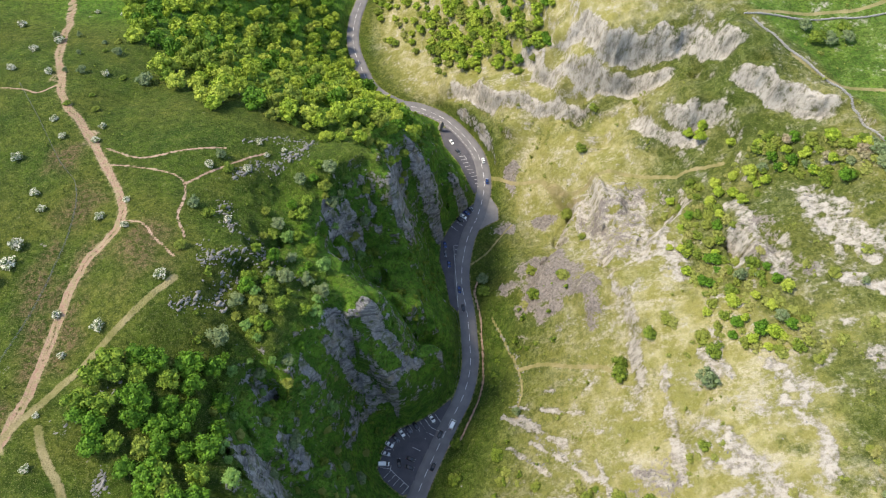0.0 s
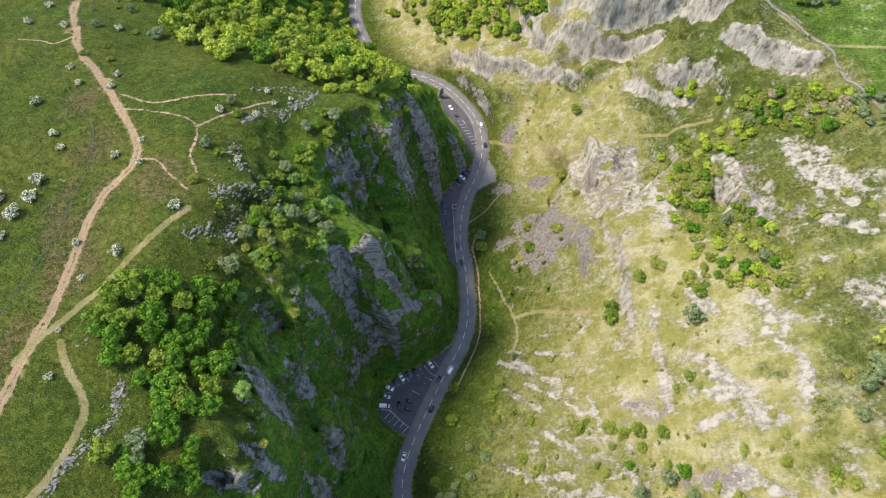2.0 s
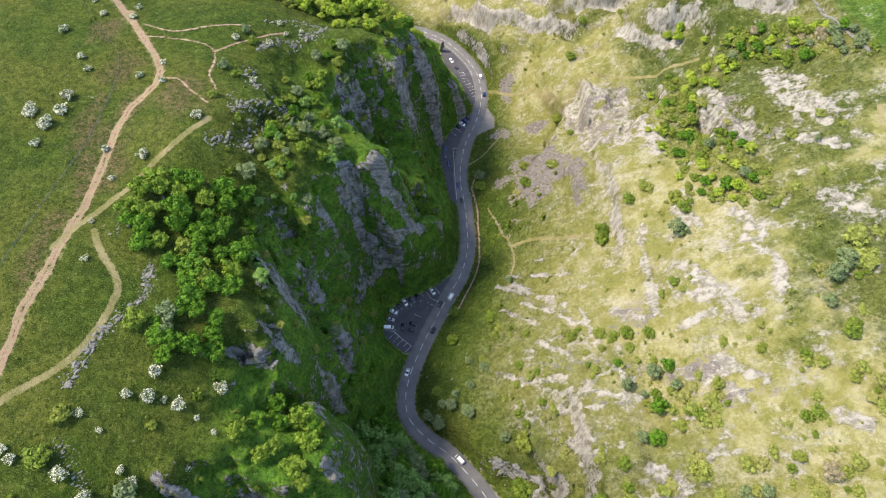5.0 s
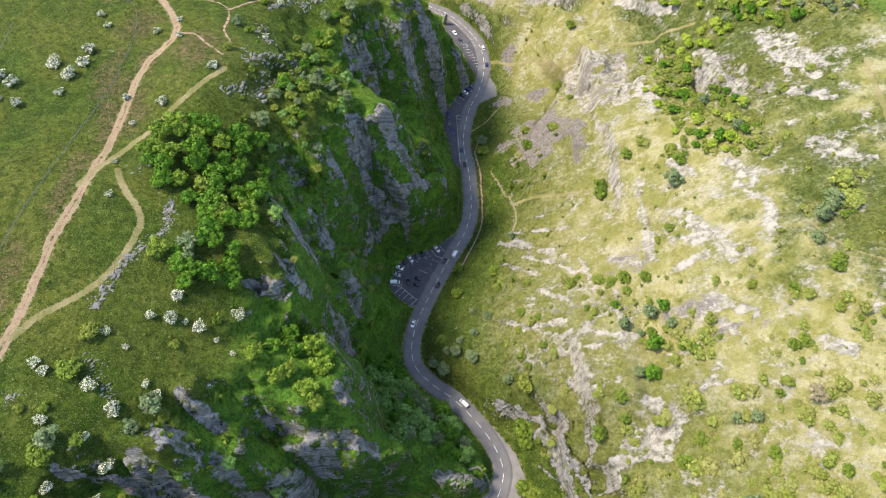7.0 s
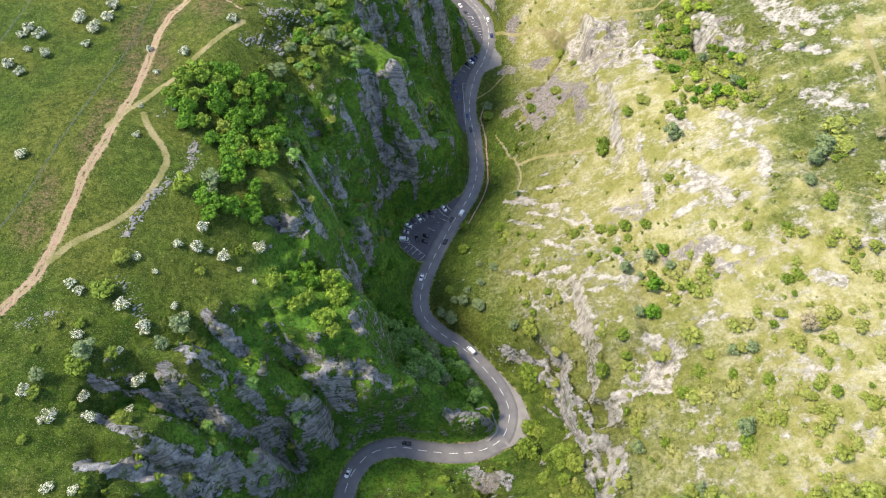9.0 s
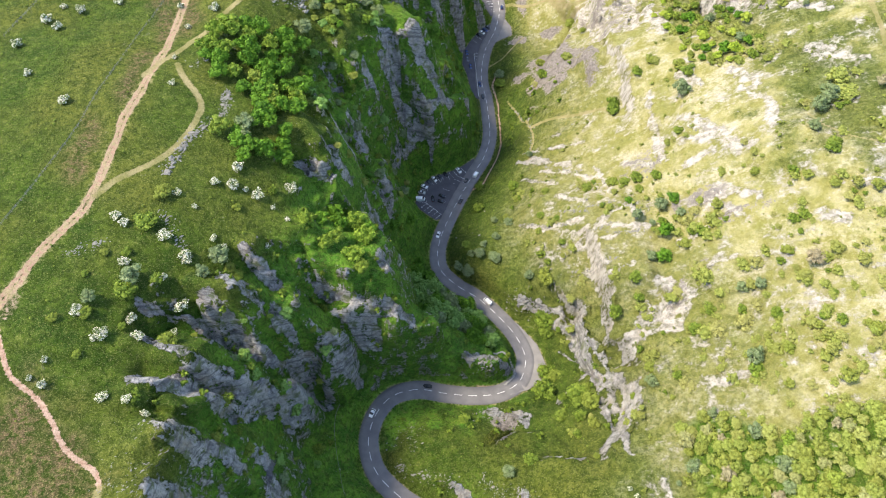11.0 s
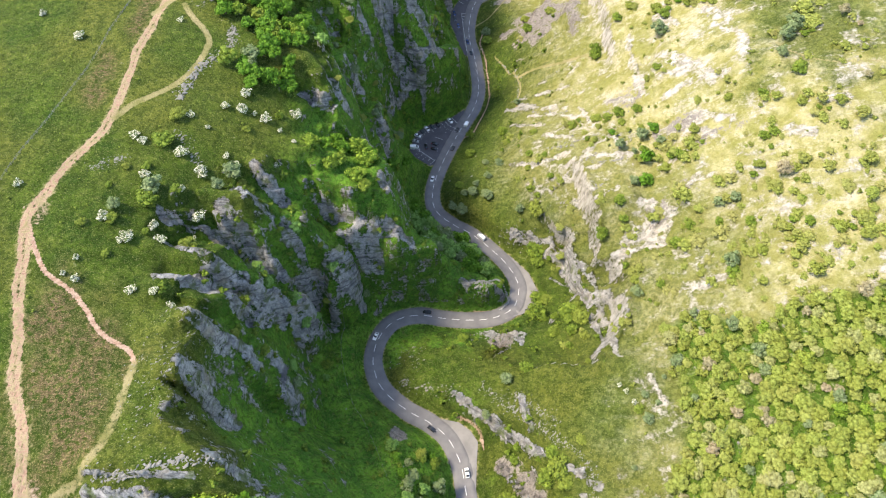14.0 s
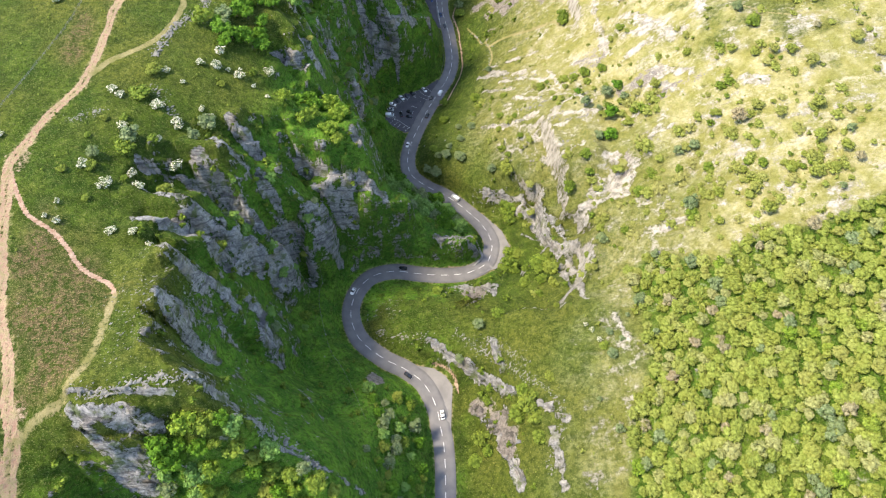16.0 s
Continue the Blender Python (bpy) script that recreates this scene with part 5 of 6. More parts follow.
PLANTS = {  # leaf sprays, lobes, spray size, height for a unit half-width, name, label, category, group
    "ash": (406, 10, 0.098, 1.00, "ash_tree", "dark green leafy ash tree with a dense lobed crown", "tree"),
    "lowland_ash": (406, 10, 0.098, 1.00, "ash_tree", "green leafy ash tree with a dense lobed crown", "tree"),
    "oak": (406, 10, 0.098, 0.95, "oak_tree", "bright yellow-green broadleaf tree with a lobed crown", "tree"),
    "shrub": (275, 7, 0.114, 0.55, "shrub", "low spreading yellow-green shrub on the sunny slope", "bush"),
    "hazel": (300, 14, 0.108, 0.66, "hazel_tree", "mid-green hazel tree in a closed canopy", "tree"),
    "lime": (406, 10, 0.098, 0.90, "lime_tree", "bright yellow-green leafy tree on the wooded spur", "tree"),
    "shrub_tree": (300, 14, 0.108, 0.66, "willow_tree", "pale grey-green willow in a closed canopy", "tree"),
    "elm": (300, 13, 0.108, 0.70, "elm_tree", "soft green elm tree in a closed canopy", "tree"),
    "maple": (300, 14, 0.108, 0.66, "maple_tree", "yellow-green maple tree in a closed canopy", "tree"),
    "whitebeam": (406, 9, 0.093, 0.85, "whitebeam", "grey-green whitebeam bush with pale leaves", "tree"),
    "hawthorn": (420, 8, 0.086, 0.80, "hawthorn", "hawthorn bush covered in white blossom on open grass", "bush"),
    "bush": (348, 8, 0.101, 0.72, "bush", "rounded green leafy bush on the grassy slope", "bush"),
    "bare": (406, 8, 0.082, 0.85, "thorn_tree", "thin grey-brown thorn tree just coming into leaf", "tree"),
}
grown = {}
plant_rng = np.random.RandomState(11)


def plant(kind, x, y, width, group):
    """A tree or bush of that crown width; the first of each form is built, the rest are copies."""
    leaves, lobes, spray, tall, name, label, category = PLANTS[kind]
    form = plant_rng.randint(4)
    size = width / 2
    z = float(height(x, y)) - 0.04 * width
    turn, stretch = 2 * math.pi * plant_rng.rand(), 0.85 + 0.4 * plant_rng.rand()
    if (kind, form) not in grown:
        rng = np.random.RandomState(50 + form + 10 * list(PLANTS).index(kind))
        thing = tagged(new(name), label, category, group)
        lift = 0.35 if category == "tree" else 0.06
        v, f = crown_parts(rng, leaves, lobes, spray)
        v = v * np.array([1, 1, tall]) + np.array([0, 0, lift])
        link_mesh("crown", v, f, LEAVES[kind], thing)
        v, f = trunk_parts(rng, lift + 0.5 * tall)
        link_mesh("trunk", v, f, BARK, thing, True)
        thing.matrix_basis = Matrix.LocRotScale((x, y, z), Euler((0, 0, turn)), (size, size, size * stretch))
        grown[kind, form] = (thing, Vector(thing.scale))
        return thing
    first, scale = grown[kind, form]
    made = copy_thing(first, Matrix.LocRotScale((x, y, z), Euler((0, 0, turn)), (size / scale.x, size / scale.y, size * stretch / scale.z)))
    return tagged(made, group=group)


def fill(outline, spacing, widths, kinds, group, chance=1.0, level=1.0):
    """Plants at uneven places inside an outline."""
    p = np.array(outline, float)
    xs, ys = np.arange(p[:, 0].min(), p[:, 0].max(), spacing), np.arange(p[:, 1].min(), p[:, 1].max(), spacing)
    for i, y in enumerate(ys):
        for x in xs:
            x2, y2 = x + spacing * (0.5 * (i % 2) + 0.7 * (plant_rng.rand() - 0.5)), y + spacing * 0.7 * (plant_rng.rand() - 0.5)
            pick, width, kind = plant_rng.rand(), widths[0] + (widths[1] - widths[0]) * plant_rng.rand() ** 1.4, kinds[plant_rng.randint(len(kinds))]
            if pick > chance or inside(np.array([x2]), np.array([y2]), outline)[0] < 0:
                continue
            if np.min(np.hypot(road_points[:, 0] - x2, road_points[:, 1] - y2)) < 5.2 + 0.35 * width:
                continue
            plant(kind, x2, y2, width, group)


HAWTHORNS_NORTH = [
    (-114.5, 88.5, 6.0), (-97.3, 107.6, 6.4), (-132.1, 94.6, 4.5), (-170.7, 166.0, 5.9), (-157.3, 147.6, 5.1), (-152.1, 139.9, 4.5), (-155.1, 123.2, 7.3), (-155.7, 114.9, 8.4),
    (-129.2, 136.4, 4.8), (-121.4, 144.5, 4.3), (-117.7, 131.1, 4.2), (-94.1, 164.3, 5.4), (-196.4, 244.7, 5.9), (-213.1, 269.2, 6.3), (-188.0, 253.5, 6.0), (-198.6, 226.6, 5.1), (-180.1, 223.4, 5.5),
    (-163.8, 188.5, 5.0), (-156.7, 178.2, 4.3), (-143.0, 176.8, 4.8), (-143.3, 186.0, 4.3), (-126.0, 58.1, 3.1), (-124.7, 78.8, 3.9), (-186.5, 105.1, 7.5), (-179.7, 100.2, 8.3), (-187.3, 100.2, 5.3)]
HAWTHORNS_SOUTH = [
    (-181.8, 91.1, 4.3), (-173.8, 88.7, 5.7), (-185.9, 80.9, 7.1), (-179.2, 75.6, 6.2), (-167.1, 113.5, 8.9), (-158.5, 106.5, 8.1), (-159.5, 96.3, 5.1), (-122.8, 41.5, 3.8), (-160.8, 29.3, 5.9),
    (-98.3, -5.6, 4.7), (-103.2, -17.3, 2.9), (-109.7, -12.7, 4.2), (-127.4, -24.3, 5.5), (-124.2, -26.8, 5.0), (-92.0, 3.0, 6.4), (-120.8, -42.1, 4.9), (-102.9, -37.9, 4.8), (-108.5, -45.9, 4.0),
    (-130.4, -61.1, 6.0), (-122.2, -68.0, 6.0), (-116.7, -60.5, 5.6), (-116.5, -88.6, 4.8), (-109.1, -89.1, 4.2)]
HAWTHORNS_RIM = [
    (-160.9, -49.0, 4.5), (-180.7, 45.1, 4.5), (-191.6, 63.6, 5.9), (-134.6, -78.2, 3.2), (-133.4, -86.0, 4.0), (-104.4, -92.7, 3.8), (-137.2, -84.2, 2.8), (-124.1, -69.4, 3.7),
    (56, -103, 3.0), (58, -106, 3.2), (60, -111, 3.4), (-96, -28, 3.6), (-88, -6, 3.0), (-105, -62, 3.4)]
for x, y, width in HAWTHORNS_NORTH + HAWTHORNS_SOUTH + HAWTHORNS_RIM:
    plant("hawthorn", x, y, 0.88 * width, "hawthorns on the plateau")
BUSHES_WEST = [(-114.0, -13.4, 7.6), (-116.7, -26.2, 9.4), (-88.5, -38.1, 6.0), (-118.1, -52.2, 9.1), (-104.1, -66.7, 6.8), (-81.5, 35.2, 11.0), (-46, -27, 7), (-52, 8, 6)]
BUSHES_EAST = [
    (6.4, 79.4, 6.5), (25.3, 71.0, 7.4), (5.2, 61.4, 7.0), (-2.7, 30.9, 5.9), (77.8, 99.4, 9.3), (70.9, -12.0, 6.2), (62.4, -25.2, 7.2), (35.5, -14.3, 11.1), (36.3, -20.8, 8.5), (74.0, 42.4, 6.6),
    (145.1, 24.2, 7.7), (107.0, 105.7, 9.1), (109.4, 98.6, 9.0), (89.2, 112.0, 7.5), (70.5, 207.4, 9.2), (46.5, 152.0, 8.5), (22.1, 164.6, 8.8), (77.2, 235.3, 7.8), (39.7, 53.2, 6.2), (47.6, 170.3, 7.4),
    (60.9, 160.8, 7.1), (178.8, 248.0, 10.3), (194.1, 255.3, 7.9), (86.0, 260.6, 7.9)]
BUSHES_SOUTH = [
    (21.1, -88.6, 6.7), (38.6, -123.6, 5.3), (13.4, -126.5, 5.1), (28.9, -133.4, 10.9), (24.6, -136.5, 8.6), (9.7, -142.4, 8.8), (6.3, -151.1, 7.5), (35, -40.5, 10.2), (38.5, -43.9, 8.4),
    (-5.6, -67.1, 6.2), (47.3, -88.3, 3.5), (14.9, -122.0, 4.6), (27, -127, 7), (31, -139, 8), (32, -147, 7), (12, -148, 6)]
for x, y, width in BUSHES_WEST + BUSHES_EAST + BUSHES_SOUTH:
    plant("bush", x, y, width, "bushes on the slopes")
WHITEBEAMS = [
    (-93.5, -34.3, 9.1), (-96.9, -42.2, 6.0), (19.6, 40.8, 6.5), (12.1, 18.8, 6.9), (-1.3, 16.0, 7.7), (13.0, 31.5, 5.2), (-6.5, 20.3, 6.6), (78.8, -2.9, 5.7), (-77.8, 89.5, 9.4), (4.1, 22.7, 6.5),
    (104.3, 87.1, 10.0), (11.8, -93.5, 6.1), (2.5, -107.6, 5.6), (63.2, -118.8, 5.3), (-64.1, 115.5, 6.0), (-66.9, 82.4, 5.7), (184.6, 246.3, 7.8), (175.1, 256.1, 7.8), (192.4, 247.1, 7.2), (-137.7, 222.5, 8.8),
    (-117.4, -47.4, 8.5), (-60, 166, 7), (-48, 171, 8), (-74, 104, 7)]
for x, y, width in WHITEBEAMS:
    plant("whitebeam", x, y, width, "whitebeams in the gorge")
fill([(-178, 306), (-77, 409), (-68, 379), (-60, 330), (-35, 292), (-14, 258), (-14, 222), (-30, 204), (-56, 200), (-87, 203), (-106, 200), (-122, 215), (-139, 236), (-160, 268)], 9.6, (8, 13), ["oak", "lime", "ash", "lime", "lime", "lime"], "trees of the north wood", 0.95)
fill([(-175, 310), (-85, 400), (-95, 470), (-190, 480), (-230, 380)], 13, (10, 15), ["ash", "ash", "oak"], "trees of the north wood", 0.9)
fill([(-118, 61), (-113, 72), (-97, 84), (-80, 82), (-72, 69), (-72, 34), (-85, 28), (-101, 42)], 7.0, (7.5, 11), ["ash", "ash", "oak"], "trees of the rim wood", 0.95)
fill([(-101, 18), (-94, 25), (-74, 25), (-73, 16), (-79, 8), (-92, 7)], 5.6, (6, 9), ["ash", "oak", "ash", "whitebeam"], "trees of the rim wood", 0.9)
fill([(-68, -7), (-54, 13), (-43, -12), (-46, -22), (-53, -28), (-63, -26)], 7.0, (6.5, 10), ["oak", "oak", "ash"], "trees on the crag", 0.85)
fill([(-38, 8), (-24, 20), (-6, 4), (6, -12), (14, -26), (10, -32), (-4, -27), (-20, -24), (-30, -14)], 5.6, (7.5, 11), ["ash", "lowland_ash", "lowland_ash", "whitebeam", "lowland_ash"], "trees below the crag", 1.0)
fill([(-34, 45), (-26, 45), (-25, 20), (-36, 4), (-44, 14)], 7.0, (6, 8), ["ash"], "trees below the crag", 0.6)
fill([(-94, -160), (-80, -153), (-67, -156), (-56, -163), (-43, -170), (-38, -182), (-97, -180)], 5.2, (5.5, 9), ["ash", "lowland_ash", "bush", "oak", "whitebeam"], "trees behind the fin", 0.95)
fill([(-38, -121), (-24, -121), (-16, -131), (-15, -175), (-32, -175), (-37, -152)], 5.2, (4, 7), ["whitebeam", "ash", "bush", "lowland_ash"], "trees beside the upper road", 0.85)
fill(EAST_WOOD, 4.3, (4.2, 7.6), ["hazel", "maple", "oak", "elm", "shrub_tree", "maple", "whitebeam", "hazel", "elm", "hazel", "shrub_tree", "elm", "maple", "elm", "hazel", "hazel", "elm", "shrub_tree", "hazel", "bare", "maple"], "trees of the east wood", 1.0)
fill([(86, -78), (106, -90), (125, -82), (172, -74), (195, -35), (150, -30), (118, -48), (90, -60)], 6.0, (3, 7), ["maple", "hazel", "shrub", "shrub"], "trees of the east wood", 0.5)
fill([(60, -150), (66, -118), (84, -108), (82, -96), (62, -104), (54, -135)], 6.0, (2.5, 5), ["bush", "whitebeam"], "bushes on the slopes", 0.3)
fill([(109, 169), (127, 180), (131, 152), (142, 107), (140, 92), (124, 91), (110, 108), (110, 140)], 4.8, (4, 7.5), ["bush", "lime", "ash", "bush", "shrub"], "scrub trees on the east slope", 0.9)
fill([(148, 203), (190, 181), (200, 159), (160, 170), (145, 189)], 5.2, (5, 8.5), ["bush", "ash", "whitebeam", "bare", "lime"], "scrub trees on the east slope", 0.9)
fill([(-52, 410), (-20, 430), (30, 400), (58, 345), (62, 304), (41, 316), (-5, 334), (-42, 362)], 7.0, (5, 9), ["lime", "oak", "bush", "lime", "maple"], "trees under the north crag", 0.85)
fill([(-4, 336), (20, 312), (50, 294), (64, 298), (62, 332), (20, 352)], 6.2, (5, 8.5), ["lime", "bush", "lime", "ash"], "trees under the north crag", 0.85)
fill([(-70, 136), (-55, 173), (-26, 176), (-26, 168), (-52, 138), (-42, 116), (-51, 94), (-74, 91), (-75, 104)], 5.8, (4, 7.5), ["bush", "whitebeam", "ash", "lowland_ash", "oak"], "bushes on the west crags", 0.85)
fill([(64, 43), (94, 34), (105, -2), (97, -19), (84, -10)], 7.0, (4, 8), ["bush", "ash", "whitebeam"], "scrub trees on the east slope", 0.5)
fill([(35, -46), (56, -53), (48, -74), (32, -70)], 7.5, (4, 7), ["bush"], "bushes on the slopes", 0.4)
fill([(100, -20), (150, 10), (175, 60), (200, 40), (200, -70), (120, -78), (95, -60)], 9.0, (3.5, 9), ["shrub", "maple", "shrub", "bare", "whitebeam", "shrub"], "scrub trees on the east brow", 0.34)
fill([(120, 20), (150, 60), (175, 110), (200, 90), (160, 15)], 13, (3, 6), ["shrub", "maple"], "scrub trees on the east brow", 0.3)


fill([(-78, 200), (-60, 193), (-20, 188), (-15, 205), (-14, 240), (-75, 228)], 6.0, (4, 8.5), ["lime", "oak", "bush", "lime"], "scrub on the wooded spur", 0.9)
fill([(110, 130), (150, 150), (185, 120), (180, 20), (120, 30), (100, 80)], 11, (3, 7), ["shrub", "maple", "shrub", "whitebeam"], "scrub trees on the east brow", 0.25)


fill([(-125, -30), (-100, -18), (-82, -34), (-98, -68), (-130, -78), (-142, -62)], 8.0, (2.5, 6.5), ["bush", "whitebeam", "bush", "hawthorn"], "bushes along the west rim", 0.5)
fill([(-92, 8), (-70, 4), (-74, -26), (-95, -24)], 7.0, (2.5, 6), ["bush", "hawthorn", "whitebeam"], "bushes along the west rim", 0.5)
fill([(-76, 100), (-30, 92), (-36, 40), (-56, 14), (-78, 60)], 6.5, (3, 7), ["lowland_ash", "ash", "maple", "bush", "whitebeam"], "bushes on the west crags", 0.7)
fill([(-84, -38), (-46, -44), (-58, -62), (-72, -110), (-96, -92)], 7.0, (3, 6.5), ["ash", "lowland_ash", "whitebeam", "bush"], "bushes on the west crags", 0.6)
fill([(-90, 192), (-60, 184), (-58, 150), (-95, 110), (-105, 125), (-96, 160)], 9.0, (3, 6.5), ["bush", "hawthorn", "whitebeam"], "bushes along the west rim", 0.45)
fill([(-200, 300), (-190, 240), (-160, 190), (-145, 200), (-150, 240), (-170, 290)], 9.0, (3, 6), ["hawthorn", "bush", "whitebeam"], "bushes beside the red track", 0.5)


ROADSIDE_BUSHES = [(5, 62, 6.0), (34, 15, 5.5), (37, 10, 4.5), (44, 18, 4.5), (62, -26, 6.0), (70, -13, 6.0), (36, 2, 10.0), (32, -52, 13.0), (45, -57, 11.5), (50, -61, 10.0), (90, -40, 7.0), (105, -63, 7.5), (79, 104, 8.5), (106, 86, 6.5), (7, 82, 7.5), (25, 71, 7.5), (73, 182, 5.0), (147, 27, 7.0), (79, 43, 7.5), (87, 41, 6.5), (70, 45, 6.5)]
ROADSIDE_WHITEBEAMS = [(13, 46, 4.5), (11, 20, 6.0), (0, 24, 5.0), (6, 28, 4.5), (-2, 16, 7.5), (28, 6, 6.0), (79, -3, 5.5), (71, -60, 6.5), (108, -26, 6.0), (35, 91, 5.0), (22, 171, 7.5), (153, 54, 11.0), (147, 48, 8.5), (142, 37, 6.5)]
SLOPE_THICKETS = [(51, -5, 4.5), (93, -43, 8.5), (98, -43, 9.0), (106, -42, 8.5), (82, -63, 6.5), (96, 11, 7.5), (98, 5, 8.5), (103, 8, 7.5), (98, 14, 6.5), (100, 0, 7.0), (91, 7, 6.0), (97, -18, 9.5), (62, 159, 8.5), (43, 148, 6.5), (159, 63, 12.5), (160, 54, 11.5)]
for kind, spots in (("bush", ROADSIDE_BUSHES), ("whitebeam", ROADSIDE_WHITEBEAMS), ("shrub", SLOPE_THICKETS)):
    for x, y, width in spots:
        if np.min(np.hypot(road_points[:, 0] - x, road_points[:, 1] - y)) > 4.0 + 0.4 * width:
            plant(kind, x, y, width, "bushes on the slopes")
THICKETS_MIDDLE = [(96, 2, 9), (86, 12, 5), (68, 38, 6), (108, 105, 6), (148, 48, 9), (158, 56, 8), (108, -31, 6), (120, -16, 7), (128, -28, 7), (129, -45, 8), (106, -63, 8), (142, -22, 8), (131, 17, 6), (148, 9, 7),
                   (71, -22, 4), (81, -63, 6), (92, -56, 6), (125, -57, 8), (153, -2, 7), (45, -71, 6), (64, -74, 6), (94, -15, 6), (117, -44, 8), (105, 11, 7), (62, -7, 5), (73, -30, 6), (86, -23, 6)]
THICKETS_FOOT = [(30, 60, 5), (22, 45, 5), (40, 30, 6), (48, 12, 5), (30, 22, 4), (58, 48, 5), (66, 28, 5), (52, -4, 5), (46, -22, 5), (100, 60, 6), (92, 20, 6), (118, 30, 7), (126, -4, 7), (138, -58, 8), (84, -42, 6), (98, -36, 6), (70, -50, 6), (112, -52, 7)]
THICKETS_NORTH = [(122, 183, 8), (116, 158, 8), (139, 193, 6), (149, 197, 7), (134, 98, 9), (172, 172, 9), (164, 188, 7), (96, 115, 5), (113, 128, 7), (20, 336, 9), (-25, 364, 8), (38, 325, 8), (-1, 322, 6),
                  (110, 254, 6), (141, 92, 7), (127, 121, 7), (136, -27, 7), (144, -42, 9), (156, -27, 8), (153, -55, 9)]
for x, y, r in THICKETS_MIDDLE + THICKETS_FOOT + THICKETS_NORTH:
    for k in range(int(r * 0.92)):
        x2, y2 = x + 0.55 * r * plant_rng.randn(), y + 0.55 * r * plant_rng.randn()
        if np.min(np.hypot(road_points[:, 0] - x2, road_points[:, 1] - y2)) > 8:
            plant(("shrub", "shrub", "bush", "shrub", "maple")[plant_rng.randint(5)], x2, y2, 2.6 + 4.2 * plant_rng.rand() ** 1.5, "thickets on the east slope")

fill([(-10, 374), (57, 320), (59, 297), (42, 308), (29, 312), (-4, 327), (-9, 350)], 5.4, (6.5, 10), ["lime", "lime", "oak", "lime", "maple"], "trees under the north crag", 0.95)
fill([(117, 231), (139, 219), (154, 204), (186, 181), (179, 163), (165, 171), (152, 187), (144, 205), (128, 217)], 5.5, (4, 7.5), ["bush", "ash", "lime", "shrub"], "scrub trees on the east slope", 0.7)
fill([(113, 191), (128, 196), (156, 184), (138, 168), (118, 161), (107, 144), (116, 132), (107, 130), (102, 150)], 5.2, (4, 7.5), ["bush", "lime", "shrub", "lime"], "scrub trees on the east slope", 0.75)


# ---- low scrub and stones, past counting ----
def merge(name, shapes, places, material, label, category):
    """Many small copies of a few shapes in one mesh. places: x, y, z, half-width, turn, shape."""
    verts, faces, offset = [], [], 0
    for x, y, z, size, turn, k in places:
        v, f = shapes[int(k)]
        c, s = math.cos(turn) * size, math.sin(turn) * size
        verts.append(np.stack([x + v[:, 0] * c - v[:, 1] * s, y + v[:, 0] * s + v[:, 1] * c, z + v[:, 2] * size], 1))
        faces += [tuple(i + offset for i in q) for q in f]
        offset += len(v)
    return tagged(link_mesh(name, np.vstack(verts), faces, material), label, category, kind="stuff")


def scatter(rng, count, box, chance):
    """Places in a box, kept by a chance from 0 to 1 that is looked up on the ground's grid."""
    x, y = rng.uniform(box[0], box[1], count), rng.uniform(box[2], box[3], count)
    j, i = np.clip(np.searchsorted(grid_x, x), 0, len(grid_x) - 1), np.clip(np.searchsorted(grid_y, y), 0, len(grid_y) - 1)
    ok = rng.rand(count) < chance[i, j]
    return x[ok], y[ok]


scrub_rng = np.random.RandomState(21)
small_tufts = [crown_parts(np.random.RandomState(250 + k), 12, 0, 0.40, 0.0) for k in range(6)]
tufts = [crown_parts(np.random.RandomState(200 + k), 34, 3, 0.27, 0.0) for k in range(6)]
away = smooth(road_far, 6.0, 9.0) * smooth(-pad_in, 0.5, 3.0) * (1 - np.clip(bare * 2, 0, 1)) * (1 - np.clip(worn * 1.5, 0, 1))
clumps = smooth(fractal(gx, gy, 22.0, 170, 3), -0.05, 0.5)
for name, chance, number, sizes, leaf, label in (
        ("cliff_scrub", away * (1 - east) * smooth(steep, 0.5, 1.0) * (0.35 + 0.65 * clumps), 9000, (0.5, 2.4), "bush", "dark green scrub and ivy on the cliff ledges"),
        ("slope_scrub", away * east * (0.04 + 0.96 * smooth(fractal(gx, gy, 16.0, 175, 3), 0.1, 0.45)) * (1 - scree_mask), 9000, (0.35, 1.6), "shrub", "green scrub scattered over the sunny slope"),
        ("wood_scrub", wooded, 3600, (1.6, 3.0), "maple", "leafy understorey closing the canopy of the east wood"),
        ("plateau_scrub", away * (1 - east) * (1 - smooth(incline, 0.5, 0.8)) * (0.10 + 0.60 * clumps), 8000, (0.25, 0.9), "bush", "low bramble tufts in the plateau grass")):
    x, y = scatter(scrub_rng, number, (-200, 200, -185, 300), chance)
    size = sizes[0] + (sizes[1] - sizes[0]) * scrub_rng.rand(len(x)) ** 2.2
    merge(name, small_tufts if name == "plateau_scrub" else tufts, np.stack([x, y, height(x, y) - 0.12 * size, size, scrub_rng.rand(len(x)) * 6.28, scrub_rng.randint(6, size=len(x))], 1), LEAVES[leaf], label, "scrub")


